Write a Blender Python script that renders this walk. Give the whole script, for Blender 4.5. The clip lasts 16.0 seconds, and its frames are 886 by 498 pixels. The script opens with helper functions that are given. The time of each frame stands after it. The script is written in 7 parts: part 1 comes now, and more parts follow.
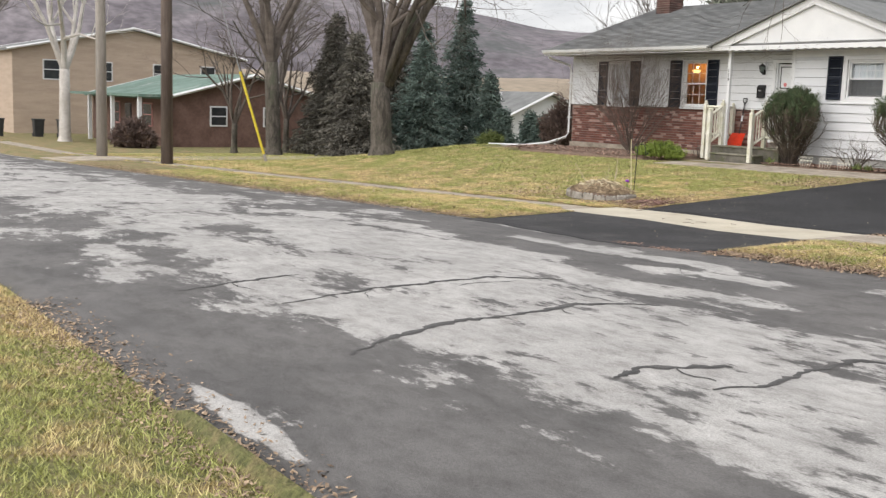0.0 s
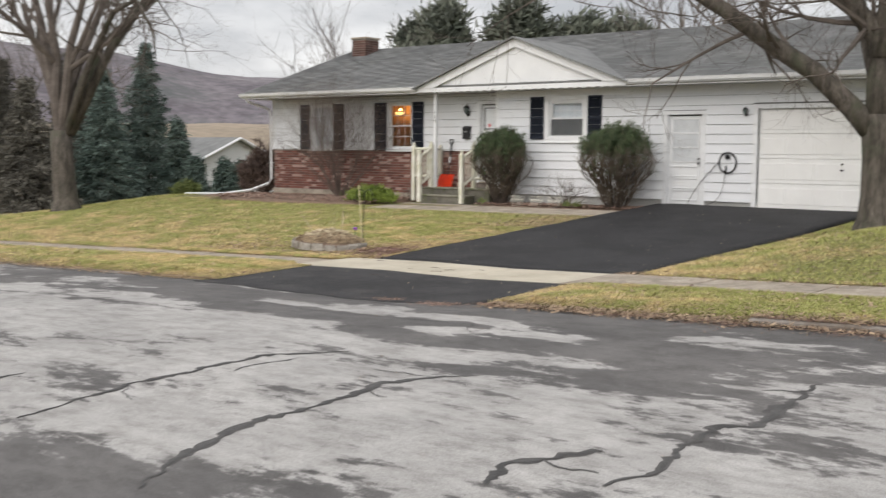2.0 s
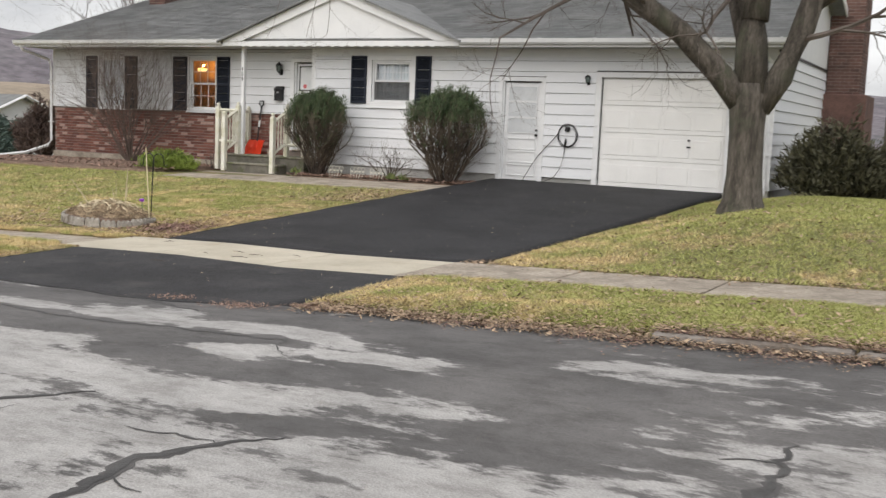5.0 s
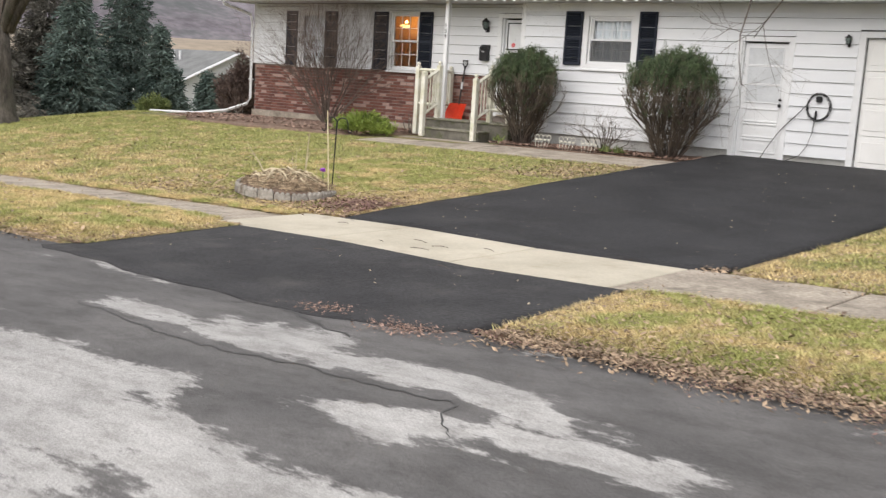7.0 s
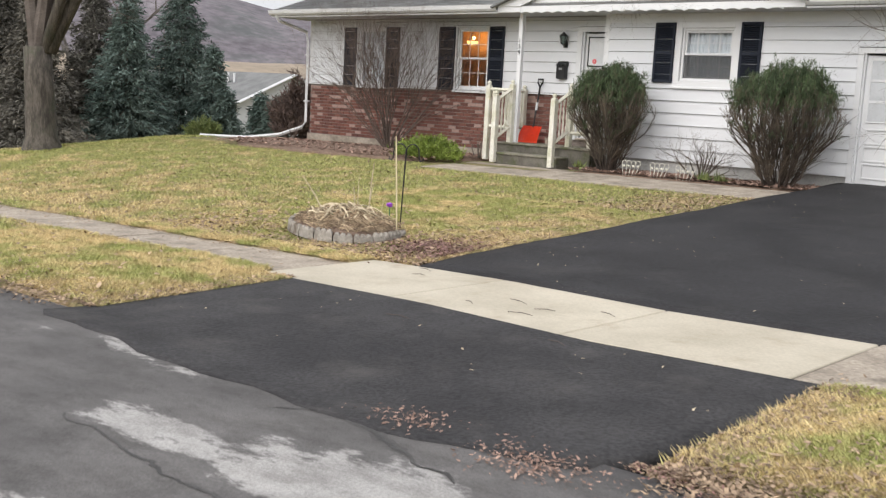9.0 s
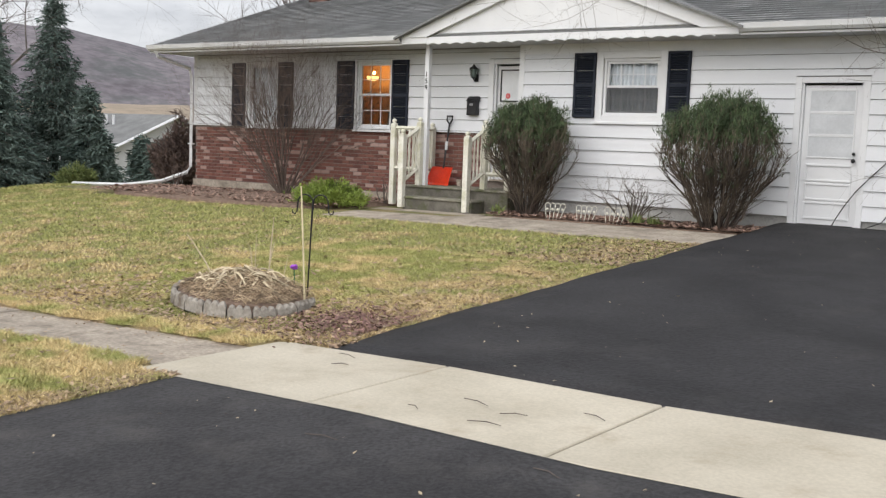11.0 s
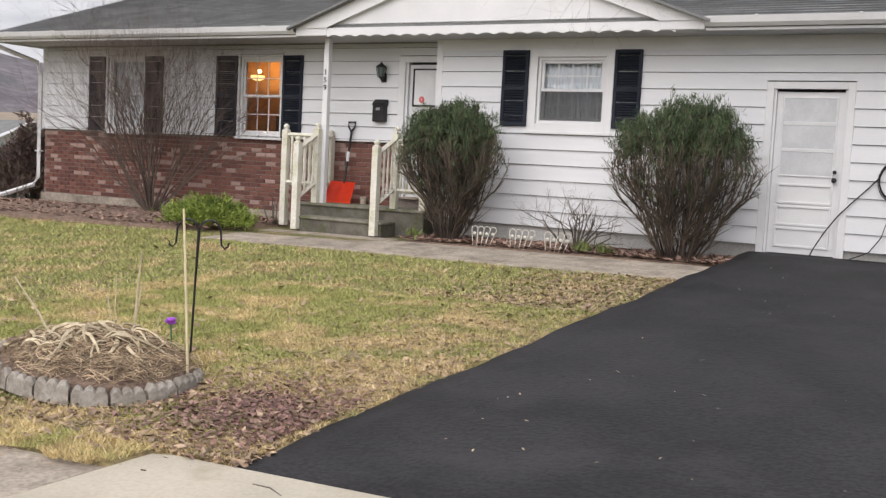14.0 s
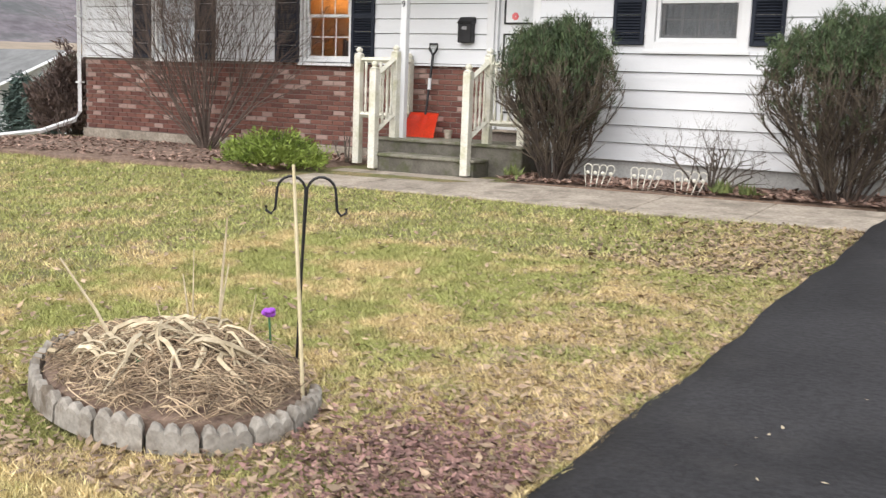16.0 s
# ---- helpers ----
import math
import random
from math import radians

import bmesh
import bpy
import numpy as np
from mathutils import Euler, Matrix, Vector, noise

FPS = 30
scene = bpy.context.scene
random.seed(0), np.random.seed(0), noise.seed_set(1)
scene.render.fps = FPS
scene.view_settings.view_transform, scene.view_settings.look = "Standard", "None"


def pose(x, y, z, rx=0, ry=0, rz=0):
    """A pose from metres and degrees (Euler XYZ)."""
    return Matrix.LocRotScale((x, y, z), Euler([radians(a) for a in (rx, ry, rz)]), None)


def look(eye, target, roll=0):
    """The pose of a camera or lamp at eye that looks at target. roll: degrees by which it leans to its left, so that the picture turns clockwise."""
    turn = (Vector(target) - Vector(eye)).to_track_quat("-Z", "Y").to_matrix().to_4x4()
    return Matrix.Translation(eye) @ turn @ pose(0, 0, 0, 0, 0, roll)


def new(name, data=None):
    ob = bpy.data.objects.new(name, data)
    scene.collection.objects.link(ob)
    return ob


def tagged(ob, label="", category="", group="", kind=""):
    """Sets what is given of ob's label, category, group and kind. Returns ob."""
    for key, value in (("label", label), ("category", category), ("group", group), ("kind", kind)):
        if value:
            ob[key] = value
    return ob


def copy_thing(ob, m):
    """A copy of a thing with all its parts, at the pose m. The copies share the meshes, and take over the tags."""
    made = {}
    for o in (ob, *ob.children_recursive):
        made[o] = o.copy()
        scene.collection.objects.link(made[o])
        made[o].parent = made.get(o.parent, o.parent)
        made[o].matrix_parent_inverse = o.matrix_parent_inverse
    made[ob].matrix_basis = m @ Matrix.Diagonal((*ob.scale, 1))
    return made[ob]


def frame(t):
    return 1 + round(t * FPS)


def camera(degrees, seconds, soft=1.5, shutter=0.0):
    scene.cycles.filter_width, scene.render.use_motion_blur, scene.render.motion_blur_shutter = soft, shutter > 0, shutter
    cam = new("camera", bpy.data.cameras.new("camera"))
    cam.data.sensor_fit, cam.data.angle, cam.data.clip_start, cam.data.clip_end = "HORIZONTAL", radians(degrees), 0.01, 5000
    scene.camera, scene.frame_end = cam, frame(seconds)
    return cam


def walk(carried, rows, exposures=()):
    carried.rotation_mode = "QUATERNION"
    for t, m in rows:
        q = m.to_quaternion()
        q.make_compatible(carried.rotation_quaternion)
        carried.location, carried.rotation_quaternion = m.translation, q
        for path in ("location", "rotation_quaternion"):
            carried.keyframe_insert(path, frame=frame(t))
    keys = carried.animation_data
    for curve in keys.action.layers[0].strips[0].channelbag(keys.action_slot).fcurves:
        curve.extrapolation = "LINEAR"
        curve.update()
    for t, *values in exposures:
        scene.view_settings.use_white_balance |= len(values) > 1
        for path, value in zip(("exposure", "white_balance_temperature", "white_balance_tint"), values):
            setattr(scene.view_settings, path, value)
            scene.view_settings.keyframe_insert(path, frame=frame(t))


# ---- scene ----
cam = camera(45.7, 16.0, soft=1.3, shutter=0.35)
PATH = [
    (0, (0.845, 1.475, 1.317), (-0.786, 2.598, 1.037), 1.9),
    (0.5, (0.36, 1.506, 1.32), (-1.227, 2.692, 1.047), 1.2),
    (1, (-0.045, 1.589, 1.305), (-1.574, 2.856, 1.061), 0.2),
    (1.5, (-0.352, 1.624, 1.334), (-1.746, 3.043, 1.126), 0.1),
    (2, (-0.695, 1.731, 1.331), (-1.926, 3.296, 1.145), 0.5),
    (2.5, (-1.086, 2.09, 1.286), (-2.137, 3.786, 1.139), 0.8),
    (3, (-1.409, 2.438, 1.258), (-2.283, 4.229, 1.092), 1.0),
    (3.2, (-1.493, 2.566, 1.244), (-2.326, 4.375, 1.064), 1.0),
    (5.3, (-2.559, 4.344, 1.162), (-3.534, 6.072, 0.906), 2.9),
    (5.5, (-2.727, 4.671, 1.15), (-3.743, 6.371, 0.868), 3.1),
    (6, (-3.003, 5.033, 1.168), (-4.124, 6.665, 0.883), 3.4),
    (6.5, (-3.318, 5.439, 1.185), (-4.491, 7.029, 0.876), 3.5),
    (7, (-3.638, 5.865, 1.193), (-4.877, 7.402, 0.876), 3.5),
    (7.5, (-4.084, 6.254, 1.204), (-5.355, 7.765, 0.888), 3.3),
    (8, (-4.513, 6.64, 1.191), (-5.814, 8.127, 0.882), 3.1),
    (8.2, (-4.667, 6.76, 1.169), (-5.989, 8.229, 0.859), 2.9),
    (10.3, (-6.222, 8.058, 1.144), (-7.495, 9.586, 0.933), 2.2),
    (10.5, (-6.365, 8.181, 1.151), (-7.608, 9.734, 0.939), 2.1),
    (11, (-6.712, 8.489, 1.163), (-7.883, 10.098, 0.96), 2.1),
    (11.5, (-7.057, 8.811, 1.14), (-8.218, 10.427, 0.942), 2.4),
    (12, (-7.452, 9.144, 1.113), (-8.575, 10.787, 0.918), 2.7),
    (12.5, (-7.74, 9.479, 1.099), (-8.836, 11.143, 0.918), 2.9),
    (13, (-8.037, 9.77, 1.1), (-9.092, 11.461, 0.937), 3.0),
    (13.5, (-8.373, 10.126, 1.103), (-9.372, 11.852, 0.95), 3.0),
    (14, (-8.75, 10.455, 1.088), (-9.715, 12.199, 0.923), 2.9),
    (14.5, (-9.183, 10.787, 1.08), (-10.107, 12.547, 0.866), 2.4),
    (15, (-9.575, 11.128, 1.085), (-10.506, 12.88, 0.832), 2.3),
    (15.5, (-10.018, 11.448, 1.089), (-10.989, 13.171, 0.787), 2.0),
    (16, (-10.389, 11.768, 1.086), (-11.403, 13.465, 0.778), 2.1),
]
walk(cam, [(t, look(eye, target, roll)) for t, eye, target, roll in PATH],
     [(0, 0.82, 6750, 10), (1, 0.76, 6750, 10), (2, 0.6, 6750, 10), (3, 0.46, 6750, 10), (5.5, 0.65, 6720, 10), (7, 0.85, 6720, 11), (8, 0.87, 6680, 11), (10.5, 0.73, 6580, 10),
      (12.5, 0.68, 6520, 12), (14, 0.69, 6640, 14), (15, 0.88, 6720, 15), (16, 1.08, 6600, 11)])

# ---- light ----
world = bpy.data.worlds.new("overcast")
scene.world = world
world.use_nodes = True
wn, wl = world.node_tree.nodes, world.node_tree.links
wn.clear()
SUN_UP, SUN_TURN = radians(41), radians(200)
sky = wn.new("ShaderNodeTexSky")
sky.sky_type, sky.sun_disc, sky.sun_elevation, sky.sun_rotation = "NISHITA", False, SUN_UP, SUN_TURN
sky.dust_density, sky.air_density = 4.0, 1.0
wcoord = wn.new("ShaderNodeTexCoord")
wmap = wn.new("ShaderNodeMapping")
wmap.inputs["Scale"].default_value = (1.6, 1.6, 5.0)
cloud = wn.new("ShaderNodeTexNoise")
cloud.inputs["Scale"].default_value, cloud.inputs["Detail"].default_value, cloud.inputs["Roughness"].default_value = 2.3, 7.0, 0.55
cramp = wn.new("ShaderNodeValToRGB")
cramp.color_ramp.elements[0].position, cramp.color_ramp.elements[0].color = 0.36, (3.9, 4.05, 4.4, 1)
cramp.color_ramp.elements[1].position, cramp.color_ramp.elements[1].color = 0.66, (8.0, 8.1, 8.3, 1)
wmix = wn.new("ShaderNodeMixRGB")
wmix.inputs[0].default_value = 0.86
wback = wn.new("ShaderNodeBackground")
wback.inputs["Strength"].default_value = 0.1
wout = wn.new("ShaderNodeOutputWorld")
wl.new(wcoord.outputs["Generated"], wmap.inputs["Vector"])
wl.new(wmap.outputs["Vector"], cloud.inputs["Vector"])
wl.new(cloud.outputs["Fac"], cramp.inputs["Fac"])
wl.new(sky.outputs["Color"], wmix.inputs[1])
wl.new(cramp.outputs["Color"], wmix.inputs[2])
wl.new(wmix.outputs["Color"], wback.inputs["Color"])
wl.new(wback.outputs["Background"], wout.inputs["Surface"])

sun_data = bpy.data.lights.new("sun", "SUN")
sun_data.energy, sun_data.angle, sun_data.color = 1.5, radians(70), (1.0, 0.985, 0.97)
sun = new("sun", sun_data)
sun.matrix_world = look((-4, -30, 42), (-13, 18, 0))


# ---- materials ----
def nodes_of(name):
    m = bpy.data.materials.new(name)
    m.use_nodes = True
    nt = m.node_tree
    return m, nt, nt.nodes["Principled BSDF"]


def mixer(nt, fac, a, b, mode="MIX"):
    n = nt.nodes.new("ShaderNodeMixRGB")
    n.blend_type = mode
    for sock, v in zip(n.inputs, (fac, a, b)):
        if hasattr(v, "is_output"):
            nt.links.new(v, sock)
        elif sock.type == "VALUE":
            sock.default_value = v
        else:
            sock.default_value = (*v, 1)
    return n.outputs[0]


def noise_of(nt, scale, detail=4.0, rough=0.55, stretch=(1, 1, 1), turn=(0, 0, 0), seed=0.0):
    c = nt.nodes.new("ShaderNodeTexCoord")
    mp = nt.nodes.new("ShaderNodeMapping")
    mp.inputs["Scale"].default_value = stretch
    mp.inputs["Rotation"].default_value = turn
    mp.inputs["Location"].default_value = (seed * 7.3, seed * 3.1, seed)
    n = nt.nodes.new("ShaderNodeTexNoise")
    n.inputs["Scale"].default_value, n.inputs["Detail"].default_value, n.inputs["Roughness"].default_value = scale, detail, rough
    nt.links.new(c.outputs["Object"], mp.inputs["Vector"])
    nt.links.new(mp.outputs["Vector"], n.inputs["Vector"])
    return n.outputs["Fac"]


def ramp_of(nt, value, lo, hi):
    r = nt.nodes.new("ShaderNodeMapRange")
    r.inputs["From Min"].default_value, r.inputs["From Max"].default_value = lo, hi
    r.interpolation_type = "SMOOTHSTEP"
    nt.links.new(value, r.inputs["Value"])
    return r.outputs["Result"]


def bump_of(nt, bsdf, value, strength, distance=0.01):
    b = nt.nodes.new("ShaderNodeBump")
    b.inputs["Strength"].default_value, b.inputs["Distance"].default_value = strength, distance
    nt.links.new(value, b.inputs["Height"])
    nt.links.new(b.outputs["Normal"], bsdf.inputs["Normal"])


def surface(name, c1, c2, scale=3.0, fine=40.0, rough=0.7, bump=0.3, metal=0.0, stretch=(1, 1, 1), vary=0.0, dirt=None, dirt_scale=1.2, dirt_at=(0.55, 0.75), island=0.0, grain_by=0.17, spec=0.5):
    """Two tones by a broad noise, grain by a fine one, stains if given, and a change of value from object to object or piece to piece."""
    m, nt, b = nodes_of(name)
    broad, grain = noise_of(nt, scale, 4, 0.6, stretch), noise_of(nt, fine, 3, 0.6, stretch, seed=1)
    col = mixer(nt, ramp_of(nt, broad, 0.3, 0.7), c1, c2)
    dark = mixer(nt, ramp_of(nt, grain, 0.25, 0.75), (1 - grain_by,) * 3, (1 + grain_by * 0.7,) * 3)
    col = mixer(nt, 1.0, col, dark, "MULTIPLY")
    if dirt:
        col = mixer(nt, ramp_of(nt, noise_of(nt, dirt_scale, 6, 0.65, seed=2), *dirt_at), col, dirt)
    if vary or island:
        src = nt.nodes.new("ShaderNodeObjectInfo").outputs["Random"] if vary else nt.nodes.new("ShaderNodeNewGeometry").outputs["Random Per Island"]
        v = vary or island
        r = nt.nodes.new("ShaderNodeMapRange")
        r.inputs["To Min"].default_value, r.inputs["To Max"].default_value = 1 - v, 1 + v
        nt.links.new(src, r.inputs["Value"])
        col = mixer(nt, 1.0, col, r.outputs["Result"], "MULTIPLY")
    nt.links.new(col, b.inputs["Base Color"])
    b.inputs["Roughness"].default_value, b.inputs["Metallic"].default_value = rough, metal
    b.inputs["Specular IOR Level"].default_value = spec
    if bump:
        bump_of(nt, b, grain, bump)
    return m


def brick_material(name, island):
    """Fired red brick: most dark red-brown, one in eight pale and chalky."""
    m, nt, b = nodes_of(name)
    src = nt.nodes.new("ShaderNodeNewGeometry").outputs["Random Per Island"] if island else nt.nodes.new("ShaderNodeObjectInfo").outputs["Random"]
    r = nt.nodes.new("ShaderNodeValToRGB")
    e = r.color_ramp.elements
    e[0].color, e[1].color = (0.105, 0.042, 0.034, 1), (0.36, 0.25, 0.22, 1)
    for at, c in ((0.35, (0.145, 0.06, 0.047)), (0.62, (0.19, 0.08, 0.06)), (0.80, (0.165, 0.075, 0.058)), (0.83, (0.32, 0.21, 0.18))):
        k = e.new(at)
        k.color = (*c, 1)
    nt.links.new(src, r.inputs["Fac"])
    grain = noise_of(nt, 60, 4)
    col = mixer(nt, 1.0, r.outputs["Color"], mixer(nt, grain, (0.7, 0.7, 0.7), (1.3, 1.3, 1.3)), "MULTIPLY")
    col = mixer(nt, ramp_of(nt, noise_of(nt, 5, 6, 0.7, seed=3), 0.6, 0.8), col, (0.33, 0.27, 0.24))
    nt.links.new(col, b.inputs["Base Color"])
    b.inputs["Roughness"].default_value = 0.88
    bump_of(nt, b, grain, 0.5)
    return m


# ragged spots of the road where the seal wore off (+) or lies thick (-): x, y, half length, half width, weight
WORN_SPOTS = ((-8.0, 9.87, 1.35, 0.66, 0.56), (-6.5, 9.9, 1.0, 0.36, 0.44), (-6.7, 9.2, 0.8, 0.36, 0.34), (-5.6, 9.5, 1.2, 0.42, 0.38), (-9.35, 9.75, 0.7, 0.3, 0.34), (-7.95, 8.65, 1.4, 0.6, 0.3), (-6.8, 8.3, 1.3, 0.5, 0.2), (-6.05, 8.4, 0.8, 0.4, 0.22), (-4.3, 3.70, 1.0, 0.12, 0.34), (-4.35, 9.98, 0.8, 0.3, 0.22),
              (-10.6, 8.9, 1.6, 0.45, 0.28), (-2.6, 4.3, 3.2, 1.3, -0.16), (-7.4, 9.3, 4.8, 2.1, -0.26), (-9.3, 8.2, 1.8, 0.9, 0.28), (-5.2, 8.6, 1.0, 0.5, 0.2))


def road_material():
    """Old asphalt: pale worn aggregate in broad drawn-out patches, darker sealed stretches, most of them along both sides."""
    m, nt, b = nodes_of("worn_asphalt")
    c = nt.nodes.new("ShaderNodeTexCoord")
    sep = nt.nodes.new("ShaderNodeSeparateXYZ")
    nt.links.new(c.outputs["Object"], sep.inputs[0])
    off = nt.nodes.new("ShaderNodeMath")
    off.operation = "SUBTRACT"
    nt.links.new(sep.outputs["Y"], off.inputs[0])
    off.inputs[1].default_value = 6.85
    sq = nt.nodes.new("ShaderNodeMath")
    sq.operation = "ABSOLUTE"
    nt.links.new(off.outputs[0], sq.inputs[0])
    side = nt.nodes.new("ShaderNodeMapRange")
    side.inputs["From Min"].default_value, side.inputs["From Max"].default_value = 0.9, 3.0
    side.inputs["To Min"].default_value, side.inputs["To Max"].default_value = 0.07, -0.095
    nt.links.new(sq.outputs[0], side.inputs["Value"])
    worn = noise_of(nt, 0.95, 11, 0.70, (0.64, 1.28, 1), (0, 0, radians(-7)), seed=4)
    add = nt.nodes.new("ShaderNodeMath")
    nt.links.new(worn, add.inputs[0])
    nt.links.new(side.outputs[0], add.inputs[1])
    lean = nt.nodes.new("ShaderNodeMath")
    lean.operation = "MULTIPLY_ADD"
    nt.links.new(off.outputs[0], lean.inputs[0])
    lean.inputs[1].default_value = 0.006
    nt.links.new(add.outputs[0], lean.inputs[2])
    level = lean.outputs[0]
    for cx, cy, rx, ry, by in WORN_SPOTS:
        mp = nt.nodes.new("ShaderNodeMapping")
        mp.inputs["Scale"].default_value, mp.inputs["Location"].default_value = (1 / rx, 1 / ry, 0), (-cx / rx, -cy / ry, 0)
        nt.links.new(c.outputs["Object"], mp.inputs["Vector"])
        g = nt.nodes.new("ShaderNodeTexGradient")
        g.gradient_type = "SPHERICAL"
        nt.links.new(mp.outputs[0], g.inputs["Vector"])
        spot = nt.nodes.new("ShaderNodeMath")
        spot.operation = "MULTIPLY_ADD"
        nt.links.new(g.outputs["Fac"], spot.inputs[0])
        spot.inputs[1].default_value = by
        nt.links.new(level, spot.inputs[2])
        level = spot.outputs[0]
    rag = nt.nodes.new("ShaderNodeMath")
    rag.operation = "MULTIPLY_ADD"
    nt.links.new(noise_of(nt, 5.5, 8, 0.72, (0.6, 1.5, 1), seed=13), rag.inputs[0])
    rag.inputs[1].default_value = 0.36
    nt.links.new(level, rag.inputs[2])
    fac = ramp_of(nt, rag.outputs[0], 0.645, 0.715)
    speck = noise_of(nt, 90, 3, 0.7)
    pale = mixer(nt, ramp_of(nt, noise_of(nt, 1.1, 6, 0.6, seed=6), 0.3, 0.7), (0.33, 0.322, 0.313), (0.44, 0.43, 0.418))
    dark = mixer(nt, ramp_of(nt, noise_of(nt, 0.9, 6, 0.6, seed=8), 0.3, 0.7), (0.082, 0.078, 0.077), (0.138, 0.132, 0.129))
    col = mixer(nt, fac, dark, pale)
    col = mixer(nt, 1.0, col, mixer(nt, ramp_of(nt, speck, 0.2, 0.8), (0.68, 0.68, 0.68), (1.3, 1.3, 1.3)), "MULTIPLY")
    col = mixer(nt, 1.0, col, mixer(nt, ramp_of(nt, noise_of(nt, 4.5, 9, 0.75, (0.7, 1.3, 1), seed=9), 0.3, 0.62), (0.66, 0.65, 0.64), (1.06, 1.06, 1.06)), "MULTIPLY")
    nt.links.new(col, b.inputs["Base Color"])
    b.inputs["Roughness"].default_value = 0.72
    bump_of(nt, b, speck, 0.5)
    return m


def turf_patch(nt):
    """Green against straw: ragged patches, straw gaining towards the driveway and the street."""
    c = nt.nodes.new("ShaderNodeTexCoord")
    sep = nt.nodes.new("ShaderNodeSeparateXYZ")
    nt.links.new(c.outputs["Object"], sep.inputs[0])
    value = noise_of(nt, 1.5, 9, 0.66, seed=5)
    off = nt.nodes.new("ShaderNodeMath")
    off.operation = "ADD"
    off.inputs[1].default_value = 9.6
    nt.links.new(sep.outputs["X"], off.inputs[0])
    away = nt.nodes.new("ShaderNodeMath")
    away.operation = "ABSOLUTE"
    nt.links.new(off.outputs[0], away.inputs[0])
    for src, lo, hi, a, b in ((away.outputs[0], 2.4, 4.2, -0.05, 0.0), (sep.outputs["Y"], 14.0, 20.0, -0.055, 0.04), (sep.outputs["X"], -8.0, -5.0, 0.0, 0.09), (sep.outputs["Y"], 12.6, 14.2, 0.025, 0.0)):
        r = nt.nodes.new("ShaderNodeMapRange")
        r.inputs["From Min"].default_value, r.inputs["From Max"].default_value = lo, hi
        r.inputs["To Min"].default_value, r.inputs["To Max"].default_value = a, b
        nt.links.new(src, r.inputs["Value"])
        add = nt.nodes.new("ShaderNodeMath")
        nt.links.new(value, add.inputs[0])
        nt.links.new(r.outputs[0], add.inputs[1])
        value = add.outputs[0]
    return ramp_of(nt, value, 0.39, 0.55)


def turf_mottle(nt):
    return mixer(nt, ramp_of(nt, noise_of(nt, 6.5, 8, 0.72, seed=11), 0.32, 0.62), (0.72, 0.69, 0.66), (1.14, 1.14, 1.14))


def lawn_material():
    """Dormant winter turf: straw and dull green in patches, with bare earth here and there."""
    m, nt, b = nodes_of("winter_turf")
    patch = turf_patch(nt)
    tuft = noise_of(nt, 24, 5, 0.7)
    col = mixer(nt, patch, (0.27, 0.195, 0.10), (0.16, 0.165, 0.058))
    col = mixer(nt, ramp_of(nt, noise_of(nt, 5, 6, 0.7, seed=2), 0.42, 0.72), col, (0.32, 0.25, 0.13))
    col = mixer(nt, 1.0, col, mixer(nt, ramp_of(nt, tuft, 0.25, 0.75), (0.5, 0.5, 0.5), (1.35, 1.35, 1.35)), "MULTIPLY")
    nt.links.new(col, b.inputs["Base Color"])
    b.inputs["Roughness"].default_value = 0.95
    bump_of(nt, b, tuft, 0.9, 0.03)
    return m


def blade_material():
    m, nt, b = nodes_of("grass_blades")
    patch = turf_patch(nt)
    rnd = nt.nodes.new("ShaderNodeNewGeometry").outputs["Random Per Island"]
    straw = mixer(nt, rnd, (0.38, 0.285, 0.13), (0.85, 0.70, 0.38))
    green = mixer(nt, rnd, (0.22, 0.235, 0.07), (0.49, 0.505, 0.185))
    nt.links.new(mixer(nt, 1.0, mixer(nt, patch, straw, green), turf_mottle(nt), "MULTIPLY"), b.inputs["Base Color"])
    b.inputs["Roughness"].default_value = 0.8
    return m


def glass_material(name, tint=(0.9, 0.93, 0.95), rough=0.02):
    m, nt, b = nodes_of(name)
    b.inputs["Base Color"].default_value = (*tint, 1)
    b.inputs["Roughness"].default_value = rough
    b.inputs["Transmission Weight"].default_value = 1.0
    b.inputs["IOR"].default_value = 1.12
    return m


def glow(name, color, strength):
    m, nt, b = nodes_of(name)
    b.inputs["Base Color"].default_value = (*color, 1)
    b.inputs["Emission Color"].default_value = (*color, 1)
    b.inputs["Emission Strength"].default_value = strength
    return m


M_ROAD, M_LAWN, M_BLADE = road_material(), lawn_material(), blade_material()
M_DARKASPHALT = surface("damp_dark_asphalt", (0.06, 0.057, 0.056), (0.105, 0.10, 0.098), 3, 90, 0.75, 0.5)
M_TAR = surface("crack_tar", (0.035, 0.034, 0.033), (0.075, 0.073, 0.071), 4, 60, 0.6, 0.5)
M_DRIVE = surface("fresh_blacktop", (0.0185, 0.0182, 0.0198), (0.033, 0.0325, 0.035), 1.1, 34, 0.72, 0.8, spec=0.25, grain_by=0.45, dirt=(0.048, 0.0455, 0.045), dirt_scale=1.6, dirt_at=(0.52, 0.85))
M_APRON = surface("dusty_blacktop", (0.029, 0.0285, 0.0305), (0.05, 0.049, 0.051), 1.4, 40, 0.78, 0.8, spec=0.25, grain_by=0.45, dirt=(0.075, 0.071, 0.069), dirt_scale=1.8, dirt_at=(0.5, 0.8))
